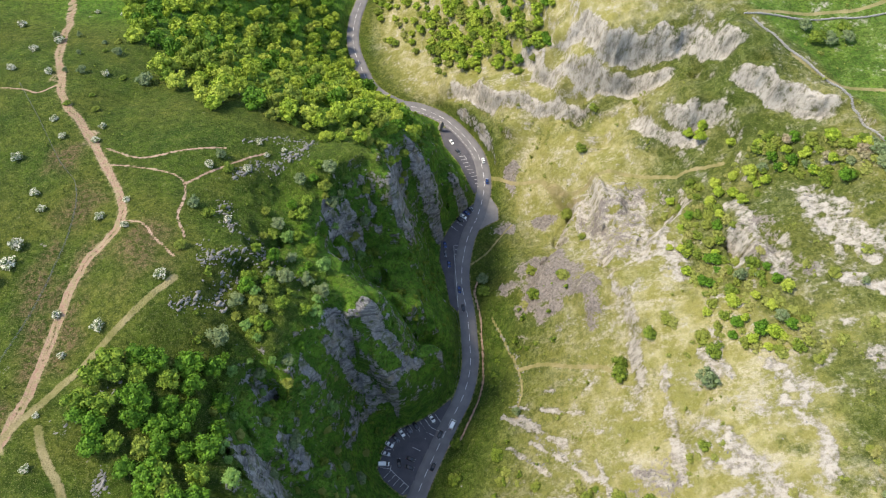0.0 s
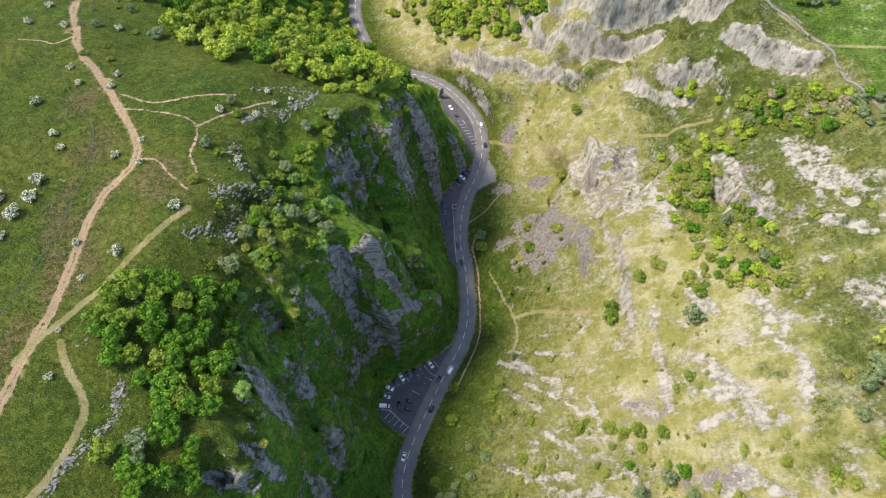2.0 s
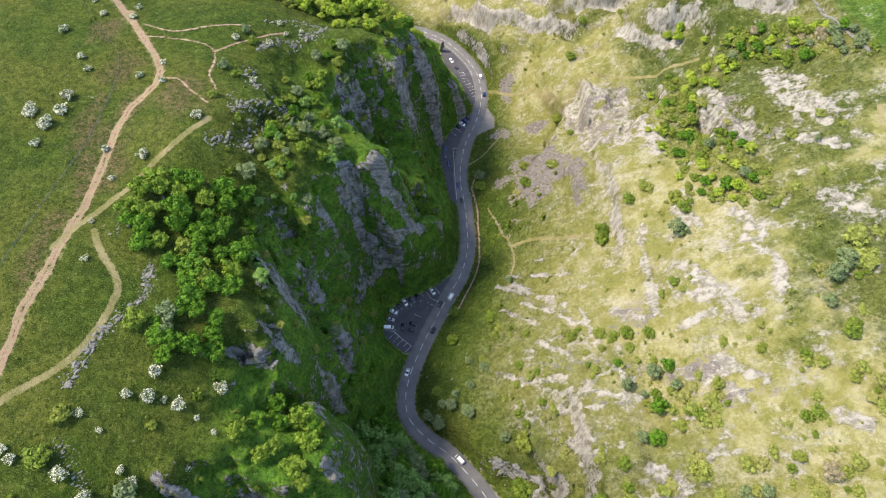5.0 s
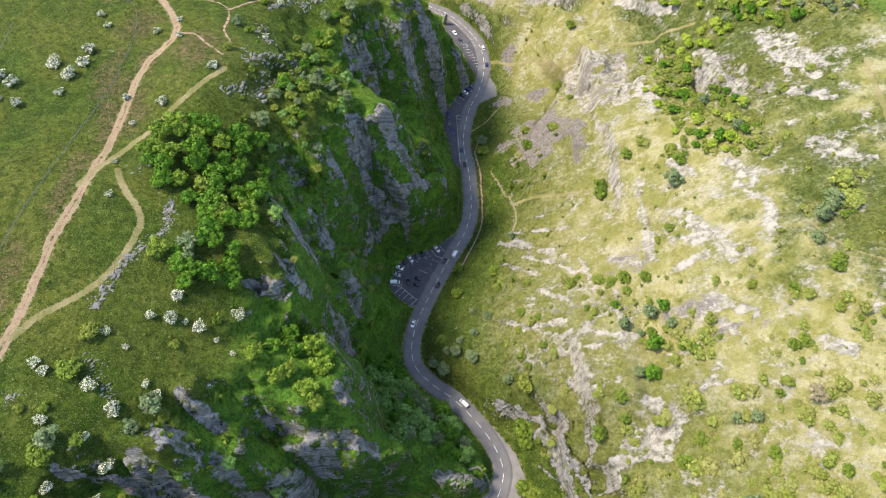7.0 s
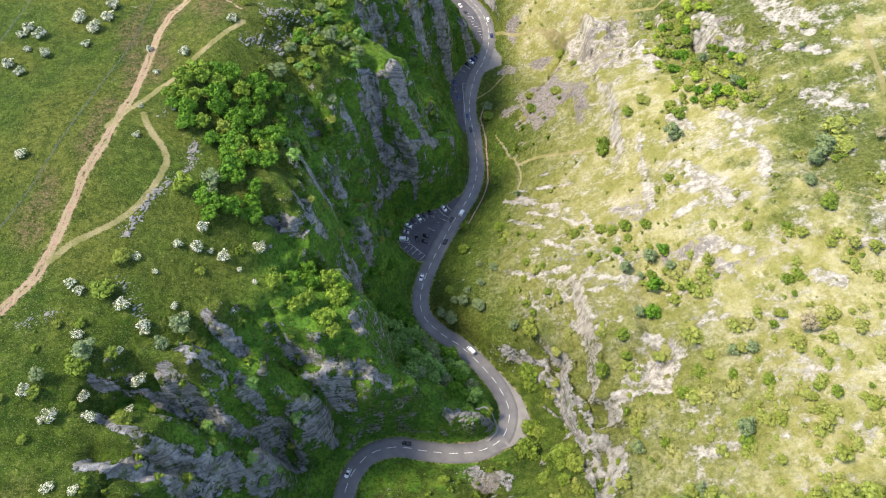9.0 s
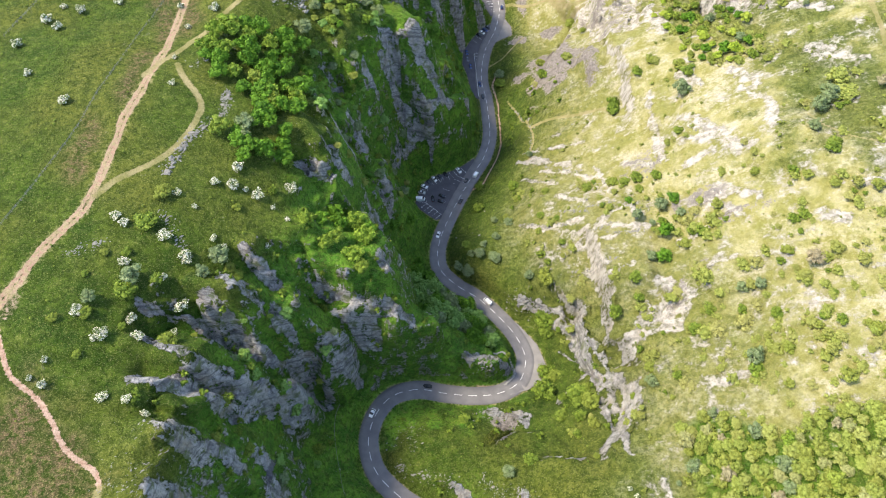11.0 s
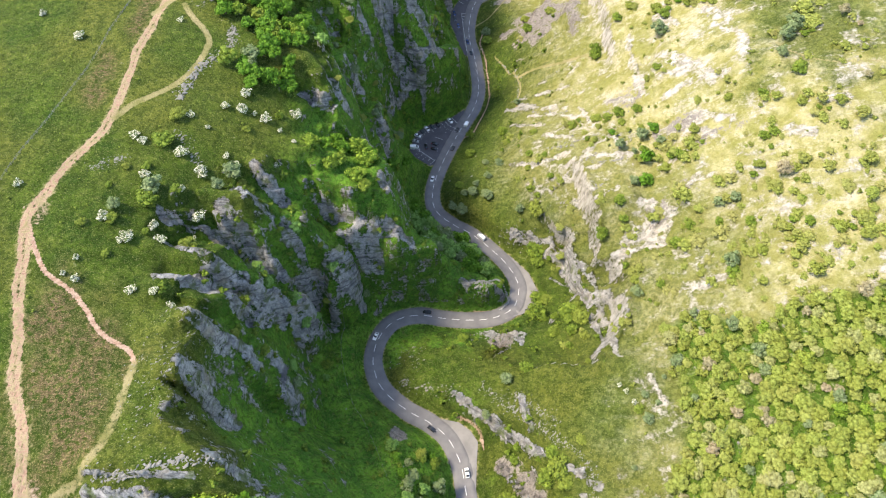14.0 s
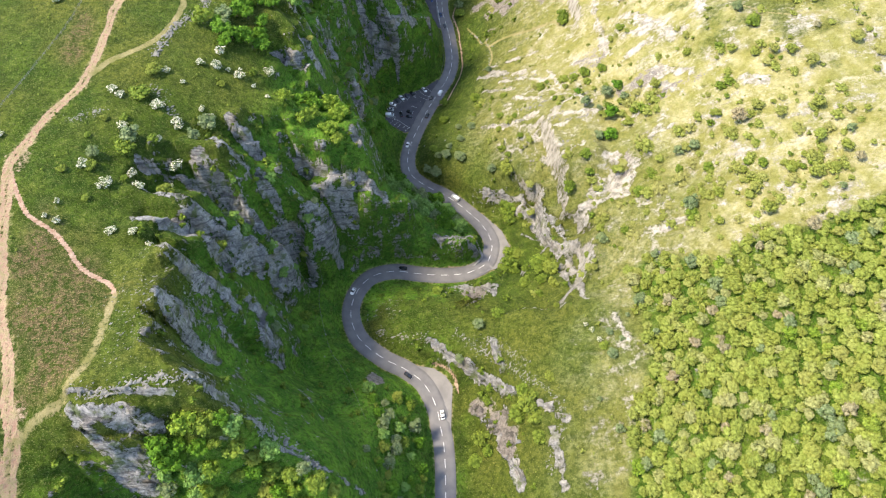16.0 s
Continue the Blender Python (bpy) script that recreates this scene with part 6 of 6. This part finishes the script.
def limestone_material():
    m, nodes, links, bsdf = shader("limestone")
    where, info = nodes.new("ShaderNodeTexCoord").outputs["Object"], nodes.new("ShaderNodeNewGeometry")
    coarse, fine = grain(nodes, links, where, 1.3, 6, 0.7), grain(nodes, links, where, 0.22, 4, 0.7)
    colour = mix(nodes, links, span(nodes, links, coarse, 0.3, 0.7), (0.085, 0.088, 0.086), (0.250, 0.245, 0.228))
    colour = mix(nodes, links, span(nodes, links, fine, 0.5, 0.75, 0.0, 0.6), colour, (0.39, 0.378, 0.35))
    colour = mix(nodes, links, span(nodes, links, info.outputs["Random Per Island"], 0.5, 1.0, 0.0, 0.35), colour, (0.30, 0.27, 0.22))
    links.new(colour, bsdf.inputs["Base Color"])
    bsdf.inputs["Roughness"].default_value = 0.92
    relief(nodes, links, bsdf, calc(nodes, links, "ADD", coarse, fine), 0.25)
    return m


LIMESTONE = limestone_material()


def stone(rng, level):
    v, f = ball(rng, level)
    for _ in range(9):
        n = rng.randn(3)
        n /= np.linalg.norm(n)
        d = v @ n
        cut = 0.42 + 0.3 * rng.rand()
        v = v - np.outer(np.maximum(d - cut, 0), n)
    v = v * np.array([1.0, 0.6 + 0.35 * rng.rand(), 0.55 + 0.35 * rng.rand()])
    return v, [tuple(int(i) for i in t) for t in f]


pebbles = [stone(np.random.RandomState(300 + k), 1) for k in range(6)]
rim_band = smooth(incline, 0.45, 0.8) * (1 - smooth(incline, 1.4, 2.2)) * (1 - east)
chance = away * np.maximum.reduce([0.75 * crag_mask, 0.9 * scree_mask, 0.35 * rim_band * smooth(fractal(gx, gy, 14.0, 180, 3), 0.0, 0.4), 0.16 * east * flecks])
x, y = scatter(scrub_rng, 9000, (-190, 195, -185, 300), chance)
size = 0.22 + 0.95 * scrub_rng.rand(len(x)) ** 3
merge("loose_stones", pebbles, np.stack([x, y, height(x, y) - 0.2 * size, size, scrub_rng.rand(len(x)) * 6.28, scrub_rng.randint(6, size=len(x))], 1), LIMESTONE, "pale limestone blocks strewn over slopes and screes", "stones")

boulders = [stone(np.random.RandomState(400 + k), 2) for k in range(5)]
boulder_meshes = []
for v, f in boulders:
    mesh = bpy.data.meshes.new("rock")
    mesh.from_pydata([tuple(p) for p in v], [], f)
    mesh.materials.append(LIMESTONE)
    boulder_meshes.append(mesh)


def outcrop(line, number, size, spread_by, label, tall=1.0):
    """A broken line of limestone blocks bedded into the ground, with rubble between them."""
    p = dense([(*q, 0.0) for q in line], 0.5)
    x0, y0 = p[len(p) // 2, :2]
    z0 = float(height(x0, y0))
    thing = tagged(new("rock_outcrop"), label, "rock", "limestone outcrops")
    thing.location = (x0, y0, z0)
    rubble = []
    for k in range(number * 4):
        q = p[int(scrub_rng.rand() * (len(p) - 1))]
        far = spread_by * (1.0 if k < number else 1.7)
        x, y = q[0] + far * scrub_rng.randn(), q[1] + far * scrub_rng.randn()
        s, z = size * (0.35 + 0.6 * scrub_rng.rand() ** 1.5), float(height(x, y)) - z0
        if k >= number:
            rubble.append((x - x0, y - y0, z, 0.45 * s, 6.28 * scrub_rng.rand(), scrub_rng.randint(6)))
            continue
        block = new("rock", boulder_meshes[scrub_rng.randint(5)])
        block.parent = thing
        block.matrix_basis = Matrix.LocRotScale((x - x0, y - y0, z - 0.05 * s * tall), Euler((0.3 * scrub_rng.randn(), 0.3 * scrub_rng.randn(), 0.7 + 0.4 * scrub_rng.randn())), (s * 1.15, s * 0.75, s * tall))
    heap = merge("rubble", pebbles, rubble, LIMESTONE, "", "")
    heap.parent = thing


outcrop([(-102, 41), (-101, 31), (-105, 22), (-111, 13), (-114, 2), (-116, -5)], 90, 1.5, 0.8, "grey weathered limestone ridge like a broken wall beside the path", 0.9)
outcrop([(-110, -149), (-100, -150), (-90, -147), (-80, -146), (-74, -147)], 70, 1.3, 0.8, "pale limestone rim along the cliff top")
outcrop([(-70, -151), (-62, -156), (-53, -161), (-47, -169)], 45, 1.6, 0.8, "pale limestone crest of the fin")
outcrop([(-100, -100), (-97, -112), (-101, -126), (-96, -136)], 90, 0.7, 4.0, "scattered pale limestone blocks in short grass")
outcrop([(-84, 181), (-70, 186), (-58, 188)], 26, 1.5, 1.0, "grey limestone outcrop on the rim")
outcrop([(-78, 132), (-68, 126), (-60, 120), (-52, 116)], 22, 1.5, 1.0, "grey limestone outcrop above the gully")
outcrop([(-88, 122), (-80, 116), (-74, 110)], 16, 1.4, 1.0, "grey limestone outcrop above the gully")
outcrop([(-113, -22), (-108, -28), (-104, -36)], 20, 1.1, 1.0, "grey limestone blocks in rough grass")
outcrop([(-140, -40), (-133, -37), (-128, -34)], 22, 1.0, 0.8, "grey limestone blocks in rough grass")
outcrop([(2, -96), (10, -104), (19, -112), (28, -120), (35, -127)], 80, 1.0, 1.0, "pale bedded limestone ribs slanting across the grass", 0.7)
outcrop([(14, -99), (22, -107), (31, -115)], 40, 0.9, 1.0, "pale bedded limestone ribs slanting across the grass", 0.7)
outcrop([(36, -128), (41, -138), (38, -150), (34, -162)], 40, 1.0, 0.9, "pale limestone rib running down the slope", 0.8)
outcrop([(-38, -78), (-30, -72), (-26, -84)], 20, 0.8, 1.5, "pale limestone blocks on the grassy loop", 0.8)
outcrop([(-35, -89), (-26, -92), (-14, -96), (-4, -103)], 40, 1.1, 0.8, "grey limestone edge above the road", 0.9)
outcrop([(3, -62), (10, -64), (20, -66)], 30, 1.5, 1.6, "pale limestone bluff above the bend", 0.9)
outcrop([(20, -3), (27, -5), (33, -10)], 30, 1.6, 1.4, "weathered limestone bluff above the road", 0.9)
outcrop([(1, -40), (8, -41), (12, -39)], 30, 1.7, 1.3, "grey limestone knoll inside the bend", 1.0)
outcrop([(-102, 68), (-110, 62), (-118, 52)], 20, 1.1, 1.0, "grey limestone edge beside the wood")

for line, number in (([(-72, 168), (-66, 177), (-58, 186)], 34), ([(-84, 160), (-79, 166), (-74, 172)], 22), ([(-87, 148), (-84, 140), (-79, 132)], 26), ([(-86, 115), (-79, 119), (-72, 123), (-65, 120)], 34), ([(-80, 111), (-80, 105), (-79, 99)], 20), ([(-92, 97), (-87, 100), (-83, 102)], 18)):
    outcrop(line, number, 1.7, 1.1, "grey weathered limestone crag on the grassy rim", 1.1)
LEDGES = [[(41, 79), (50, 68), (59, 62)], [(30, 74), (37, 67), (45, 62)], [(30, 34), (38, 30), (47, 27)], [(53, 35), (61, 32), (68, 31)], [(43, 16), (55, 16), (67, 19)], [(36, 116), (37, 106), (36, 95)], [(29, 140), (35, 124), (40, 109)], [(42, 37), (50, 34), (57, 29)], [(60, 50), (68, 47), (75, 42)], [(61, 15), (69, 12), (78, 11)], [(48, 3), (58, 0), (67, 0)]]
for line in LEDGES:
    outcrop(line, 12, 1.3, 0.35, "thin pale limestone ledge in dry grass", 0.75)


def pinnacle():
    v, f = stone(np.random.RandomState(77), 3)
    v = v * np.array([1.9, 2.4, 8.5])
    v[:, 0] += 0.12 * v[:, 2]
    v *= 1 + 0.10 * np.array([noise.noise(Vector(p) * 0.5) for p in v])[:, None]
    ob = link_mesh("rock_pinnacle", v, f, LIMESTONE)
    ob.location = (-1.5, 284, float(height(-1.5, 284)) + 3.0)
    return tagged(ob, "dark pointed limestone pinnacle standing beside the road", "rock")


pinnacle()

# ---- road markings ----
def mark(name, path, half, material, parent, lift=0.03):
    """A painted line along a path of points that lie on the road's level."""
    return ribbon(name, path, [(-half, 0), (half, 0)], material, lift, parent)


run = np.concatenate([[0], np.cumsum(np.hypot(*np.diff(road_points[:, :2], axis=0).T))])


def road_stretch(start, end, side=0.0, step=1.0):
    s = np.linspace(start, end, max(2, int((end - start) / step) + 1))
    p = np.stack([np.interp(s, run, road_points[:, k]) for k in range(3)], 1)
    if side:
        _, left = along(p)
        p[:, :2] += left * side
    return p


for s in np.arange(60, run[-1] - 40, 7.0):
    mark("centre_dash", road_stretch(s, s + 4.0), 0.11, PAINT_WHITE, road)
for s in np.arange(196, 300, 3.0):
    mark("edge_dash", road_stretch(s, s + 1.6, -3.1), 0.07, PAINT_WHITE, road, -0.01)


def on_road(x, y):
    return road_points[np.argmin(np.hypot(road_points[:, 0] - x, road_points[:, 1] - y)), 2]


def bay_line(a, b):
    p = np.array([(*a, on_road(*a)), (*b, on_road(*b))], float)
    mark("bay_line", p, 0.08, PAINT_WHITE, road, -0.05)


def bays(a, b, number, depth, turn):
    """A row of bay lines between two places, each drawn at that turn in degrees."""
    for k in range(number):
        x, y = a[0] + (b[0] - a[0]) * k / max(1, number - 1), a[1] + (b[1] - a[1]) * k / max(1, number - 1)
        bay_line((x, y), (x + depth * math.cos(radians(turn)), y + depth * math.sin(radians(turn))))


bays((-4, 95), (-24, 84), 9, 4.8, -55)
bays((-28, 80), (-30, 68), 5, 4.8, -8)
bays((-28, 63), (-19, 56), 5, 4.6, 48)
bays((-15, 78), (-6, 88), 5, 4.6, -25)
bay_line((-24, 80), (-25, 67))
bay_line((-25, 67), (-16, 59))
bay_line((-24, 80), (-4, 91))
bays((10, 262), (21, 238), 10, 3.6, 12)
bay_line((13.6, 262.8), (24.6, 238.8))
bays((8.5, 156), (6.5, 196), 14, 2.4, 0)
bay_line((6.2, 196), (8.3, 156))
bays((20, 226), (5, 209), 6, 4.4, -38)

# ---- cars ----
GLASS_DARK = plain("tinted_glass", (0.020, 0.024, 0.030), 0.08, 0, 0.5)
TYRE = plain("tyre_rubber", (0.020, 0.020, 0.020), 0.9, 0, 0.2)
RIM = plain("wheel_rim", (0.45, 0.45, 0.46), 0.35, 0.9, 0.2)
LAMP_CLEAR = plain("headlight_glass", (0.75, 0.76, 0.78), 0.12, 0, 0.3, 0.05)
LAMP_RED = plain("tail_light", (0.35, 0.015, 0.012), 0.2, 0, 0.3)
CAR_PAINTS = {
    "white": plain("white_car_paint", (0.78, 0.78, 0.77), 0.28, 0, 1.2, 0.05), "black": plain("black_car_paint", (0.014, 0.014, 0.016), 0.22, 0, 1.2, 0.2),
    "grey": plain("grey_car_paint", (0.085, 0.090, 0.100), 0.25, 0.3, 1.2, 0.1), "blue": plain("blue_car_paint", (0.020, 0.045, 0.150), 0.25, 0.1, 1.2, 0.1),
    "silver": plain("silver_car_paint", (0.42, 0.43, 0.44), 0.3, 0.5, 1.2, 0.08), "red": plain("red_car_paint", (0.32, 0.015, 0.015), 0.25, 0, 1.2, 0.1)}


def loft(sections, closed_ends=True):
    """A body from cross sections: (x, list of y, z from the left sill over the roof to the right sill)."""
    verts, faces, n = [], [], len(sections[0][1])
    for x, ring in sections:
        verts += [(x, y, z) for y, z in ring]
    for i in range(len(sections) - 1):
        faces += [(i * n + k, i * n + (k + 1) % n, (i + 1) * n + (k + 1) % n, (i + 1) * n + k) for k in range(n)]
    if closed_ends:
        faces += [tuple(range(n))[::-1], tuple((len(sections) - 1) * n + k for k in range(n))]
    return verts, faces


def hoop(half, low, high, tuck=0.86):
    return [(-half, low), (-half, low + 0.7 * (high - low)), (-half * tuck, high), (half * tuck, high), (half, low + 0.7 * (high - low)), (half, low)]


def wheel(parent, x, y):
    side = 1 if y > 0 else -1
    n = 14
    for name, radius, width, material in (("wheel", 0.33, 0.22, TYRE), ("rim", 0.21, 0.235, RIM)):
        v = [(radius * math.cos(2 * math.pi * k / n), d * width / 2, radius * math.sin(2 * math.pi * k / n)) for d in (-1, 1) for k in range(n)]
        f = [tuple(range(n)), tuple(range(2 * n - 1, n - 1, -1))] + [(k, n + k, n + (k + 1) % n, (k + 1) % n) for k in range(n)]
        ob = link_mesh(name, v, f, material, parent)
        if name == "wheel":
            ob.location = (x, y - side * 0.10, 0.33)
            parent = ob


def car_shape(paint, van):
    label = {"white": "white", "black": "black", "grey": "dark grey", "blue": "dark blue", "silver": "silver", "red": "red"}[paint]
    if van:
        thing = tagged(new("van"), label + " panel van on the road through the gorge", "van", "vehicles")
        shell = [(-2.5, hoop(0.92, 0.35, 1.9)), (-2.45, hoop(0.97, 0.28, 2.15)), (1.1, hoop(0.97, 0.28, 2.15)), (1.6, hoop(0.96, 0.28, 1.75)), (2.1, hoop(0.95, 0.28, 1.15)), (2.5, hoop(0.90, 0.32, 0.95)), (2.58, hoop(0.82, 0.40, 0.75))]
        glass = [(1.22, hoop(0.93, 1.25, 2.06)), (1.66, hoop(0.93, 1.20, 1.76)), (2.02, hoop(0.90, 1.10, 1.26))]
        roof, ends, axles = None, (2.56, -2.5), (1.65, -1.55)
    else:
        thing = tagged(new("car"), label + " car on the asphalt", "car", "vehicles")
        shell = [(-2.12, hoop(0.74, 0.42, 0.72)), (-2.05, hoop(0.84, 0.30, 0.88)), (-1.4, hoop(0.89, 0.24, 0.94)), (0.75, hoop(0.89, 0.24, 0.94)), (1.6, hoop(0.87, 0.24, 0.84)), (2.02, hoop(0.80, 0.30, 0.68)), (2.12, hoop(0.70, 0.40, 0.58))]
        glass = [(-1.75, hoop(0.76, 0.86, 0.96)), (-1.15, hoop(0.76, 0.86, 1.40)), (0.15, hoop(0.76, 0.86, 1.42)), (0.95, hoop(0.76, 0.86, 0.96))]
        roof = [(-1.12, hoop(0.68, 1.385, 1.44)), (-0.5, hoop(0.69, 1.40, 1.475)), (0.12, hoop(0.68, 1.40, 1.455))]
        ends, axles = (2.08, -2.08), (1.32, -1.28)
    link_mesh("body", *loft(shell), CAR_PAINTS[paint], thing)
    link_mesh("glasshouse", *loft(glass), GLASS_DARK, thing)
    if roof:
        link_mesh("roof", *loft(roof), CAR_PAINTS[paint], thing)
    for x in axles:
        for y in (-0.86, 0.86):
            wheel(thing, x, y)
    for x, material, name in ((ends[0], LAMP_CLEAR, "headlight"), (ends[1], LAMP_RED, "tail_light")):
        for y in (-0.6, 0.6):
            ob = link_mesh(name, *loft([(-0.09, hoop(0.16, -0.07, 0.07)), (0.09, hoop(0.13, -0.06, 0.06))]), material, thing)
            ob.location = (x, y, 0.66)
    return thing


cars_built = {}


def park(paint, x, y, turn, van=False):
    m = pose(x, y, on_road(x, y) + (0.0 if np.min(np.hypot(road_points[:, 0] - x, road_points[:, 1] - y)) < 4.2 else -0.09), 0, 0, turn)
    if (paint, van) not in cars_built:
        cars_built[paint, van] = car_shape(paint, van)
        cars_built[paint, van].matrix_basis = m
        return cars_built[paint, van]
    return copy_thing(cars_built[paint, van], m)


def drive(paint, s, lane, van=False):
    """A car on the road, s metres along it; lane 1 keeps to one side, -1 to the other, facing the other way."""
    p = road_stretch(s, s + 2.0, -1.75 * lane)
    d = (p[-1] - p[0]) * lane
    rise = math.degrees(math.atan2(d[2], math.hypot(d[0], d[1])))
    m = pose(*p[0], 0, -rise, math.degrees(math.atan2(d[1], d[0])))
    if (paint, van) not in cars_built:
        cars_built[paint, van] = car_shape(paint, van)
        cars_built[paint, van].matrix_basis = m
    else:
        copy_thing(cars_built[paint, van], m)


for paint, x, y, turn in (("white", -5.5, 92.5, -55), ("black", -13.5, 88.5, -55), ("grey", -16.8, 86.5, -55), ("white", -20.2, 84.8, -55), ("grey", -23, 82, -45), ("white", -26, 79, -30), ("silver", -27.5, 74.5, -15), ("black", -15.5, 72, -22), ("black", -16, 68, -18), ("black", -21, 70, 100)):
    park(paint, x, y, turn)
park("white", -28.2, 69.5, 0, True)
for paint, x, y, turn in (("grey", 16.5, 221, -38), ("blue", 14.2, 218.4, -38), ("white", 12.2, 215.8, -38), ("black", 10, 213.2, -38), ("blue", 1.2, 196, -80), ("grey", 1.5, 190, -85), ("blue", 3.5, 183, -85), ("white", 5.5, 274, -60), ("grey", 9.5, 266, -50)):
    park(paint, x, y, turn)


def run_at(x, y):
    return run[np.argmin(np.hypot(road_points[:, 0] - x, road_points[:, 1] - y))]


for paint, x, y, lane, van in (("white", -45, -65, 1, False), ("black", -22, -51, 1, False), ("white", 7, -1, -1, True), ("white", -16, 44, 1, False), ("black", -6, 69, -1, False), ("black", 0, 83, 1, False), ("white", 4, 90, -1, True), ("blue", 11, 167, 1, False), ("black", 13, 155, 1, False),
                               ("white", 24, 258, -1, False), ("blue", 24, 242, -1, False), ("black", -20, -109, 1, False), ("white", -8.5, -130, -1, False)):
    drive(paint, run_at(x, y), lane, van)

# ---- fences and walls ----
TIMBER = plain("weathered_timber", (0.185, 0.165, 0.135), 0.9, 0, 0.5, 0.3)
WIRE = plain("fence_wire", (0.20, 0.20, 0.20), 0.5, 0.8, 0.3)


def box_mesh(name, size, material):
    x, y, z = size
    v = [(a * x / 2, b * y / 2, c * z) for c in (0, 1) for a, b in ((-1, -1), (1, -1), (1, 1), (-1, 1))]
    v.append((0, 0, z * 1.04))
    f = [(0, 1, 5, 4), (1, 2, 6, 5), (2, 3, 7, 6), (3, 0, 4, 7), (4, 5, 8), (5, 6, 8), (6, 7, 8), (7, 4, 8)]
    mesh = bpy.data.meshes.new(name)
    mesh.from_pydata(v, [], f)
    mesh.materials.append(material)
    return mesh


post_mesh = box_mesh("post", (0.16, 0.16, 1.35), TIMBER)


def fence(line, label, gap=3.2):
    p = dense([(*q, 0.0) for q in line], gap)
    p[:, 2] = height(p[:, 0], p[:, 1])
    thing = tagged(new("wire_fence"), label, "fence")
    thing.location = p[0]
    for q in p:
        ob = new("post", post_mesh)
        ob.parent, ob.location = thing, (q[0] - p[0, 0], q[1] - p[0, 1], q[2] - p[0, 2] - 0.1)
    for level in (0.5, 0.85, 1.15):
        r = p - p[0] + np.array([0, 0, level])
        ribbon("wire", r, [(-0.02, -0.02), (0.02, 0.02)], WIRE, 0.0, thing)


fence([(-189, 214), (-171, 190), (-153, 164), (-143, 152), (-139, 133), (-139, 112), (-141, 94), (-145, 70), (-149, 40), (-152, 13), (-158, -11), (-163, -27), (-167, -47), (-172, -80)], "grey timber post and wire fence across rough pasture")
fence([(-60, -58), (-62, -69), (-60, -84), (-55, -101), (-50, -109), (-44, -122), (-38, -137)], "grey timber post and wire fence across the shaded field", 2.6)
fence([(5, 153), (8, 146), (8.5, 134), (8.5, 121), (6, 108)], "timber post fence along the road verge", 2.2)
fence([(-194, 140), (-193, 123), (-194, 110), (-195, 94), (-200, 70)], "grey timber post and wire fence with brambles")


WALL_STONE = plain("weathered_wall_stone", (0.27, 0.265, 0.245), 0.95, 0, 0.5, 0.35)


def dry_wall(line, label):
    """A dry stone wall laid from many uneven blocks."""
    p = dense([(*q, 0.0) for q in line], 0.75)
    places = []
    for q in p:
        z = float(height(q[0], q[1]))
        for course in range(2):
            for side in (-1, 1):
                places.append((q[0] + 0.26 * side + 0.08 * scrub_rng.randn(), q[1] + 0.10 * scrub_rng.randn(), z + 0.22 + 0.48 * course, 0.46 + 0.08 * scrub_rng.rand(), scrub_rng.rand() * 6.28, scrub_rng.randint(6)))
    ob = merge("dry_stone_wall", pebbles, places, WALL_STONE, label, "wall")
    ob["kind"] = "structure"


dry_wall([(151, 261), (162, 241), (172, 226), (181, 205), (186, 183), (192, 160)], "grey dry stone wall along the meadow edge")
dry_wall([(148, 265), (168, 263), (188, 262), (207, 260), (240, 262)], "grey dry stone wall along the meadow edge")
dry_wall([(9.5, -34), (14.5, -33), (19, -38), (19.5, -42), (15, -47)], "low grey stone wall at the inside of the bend")
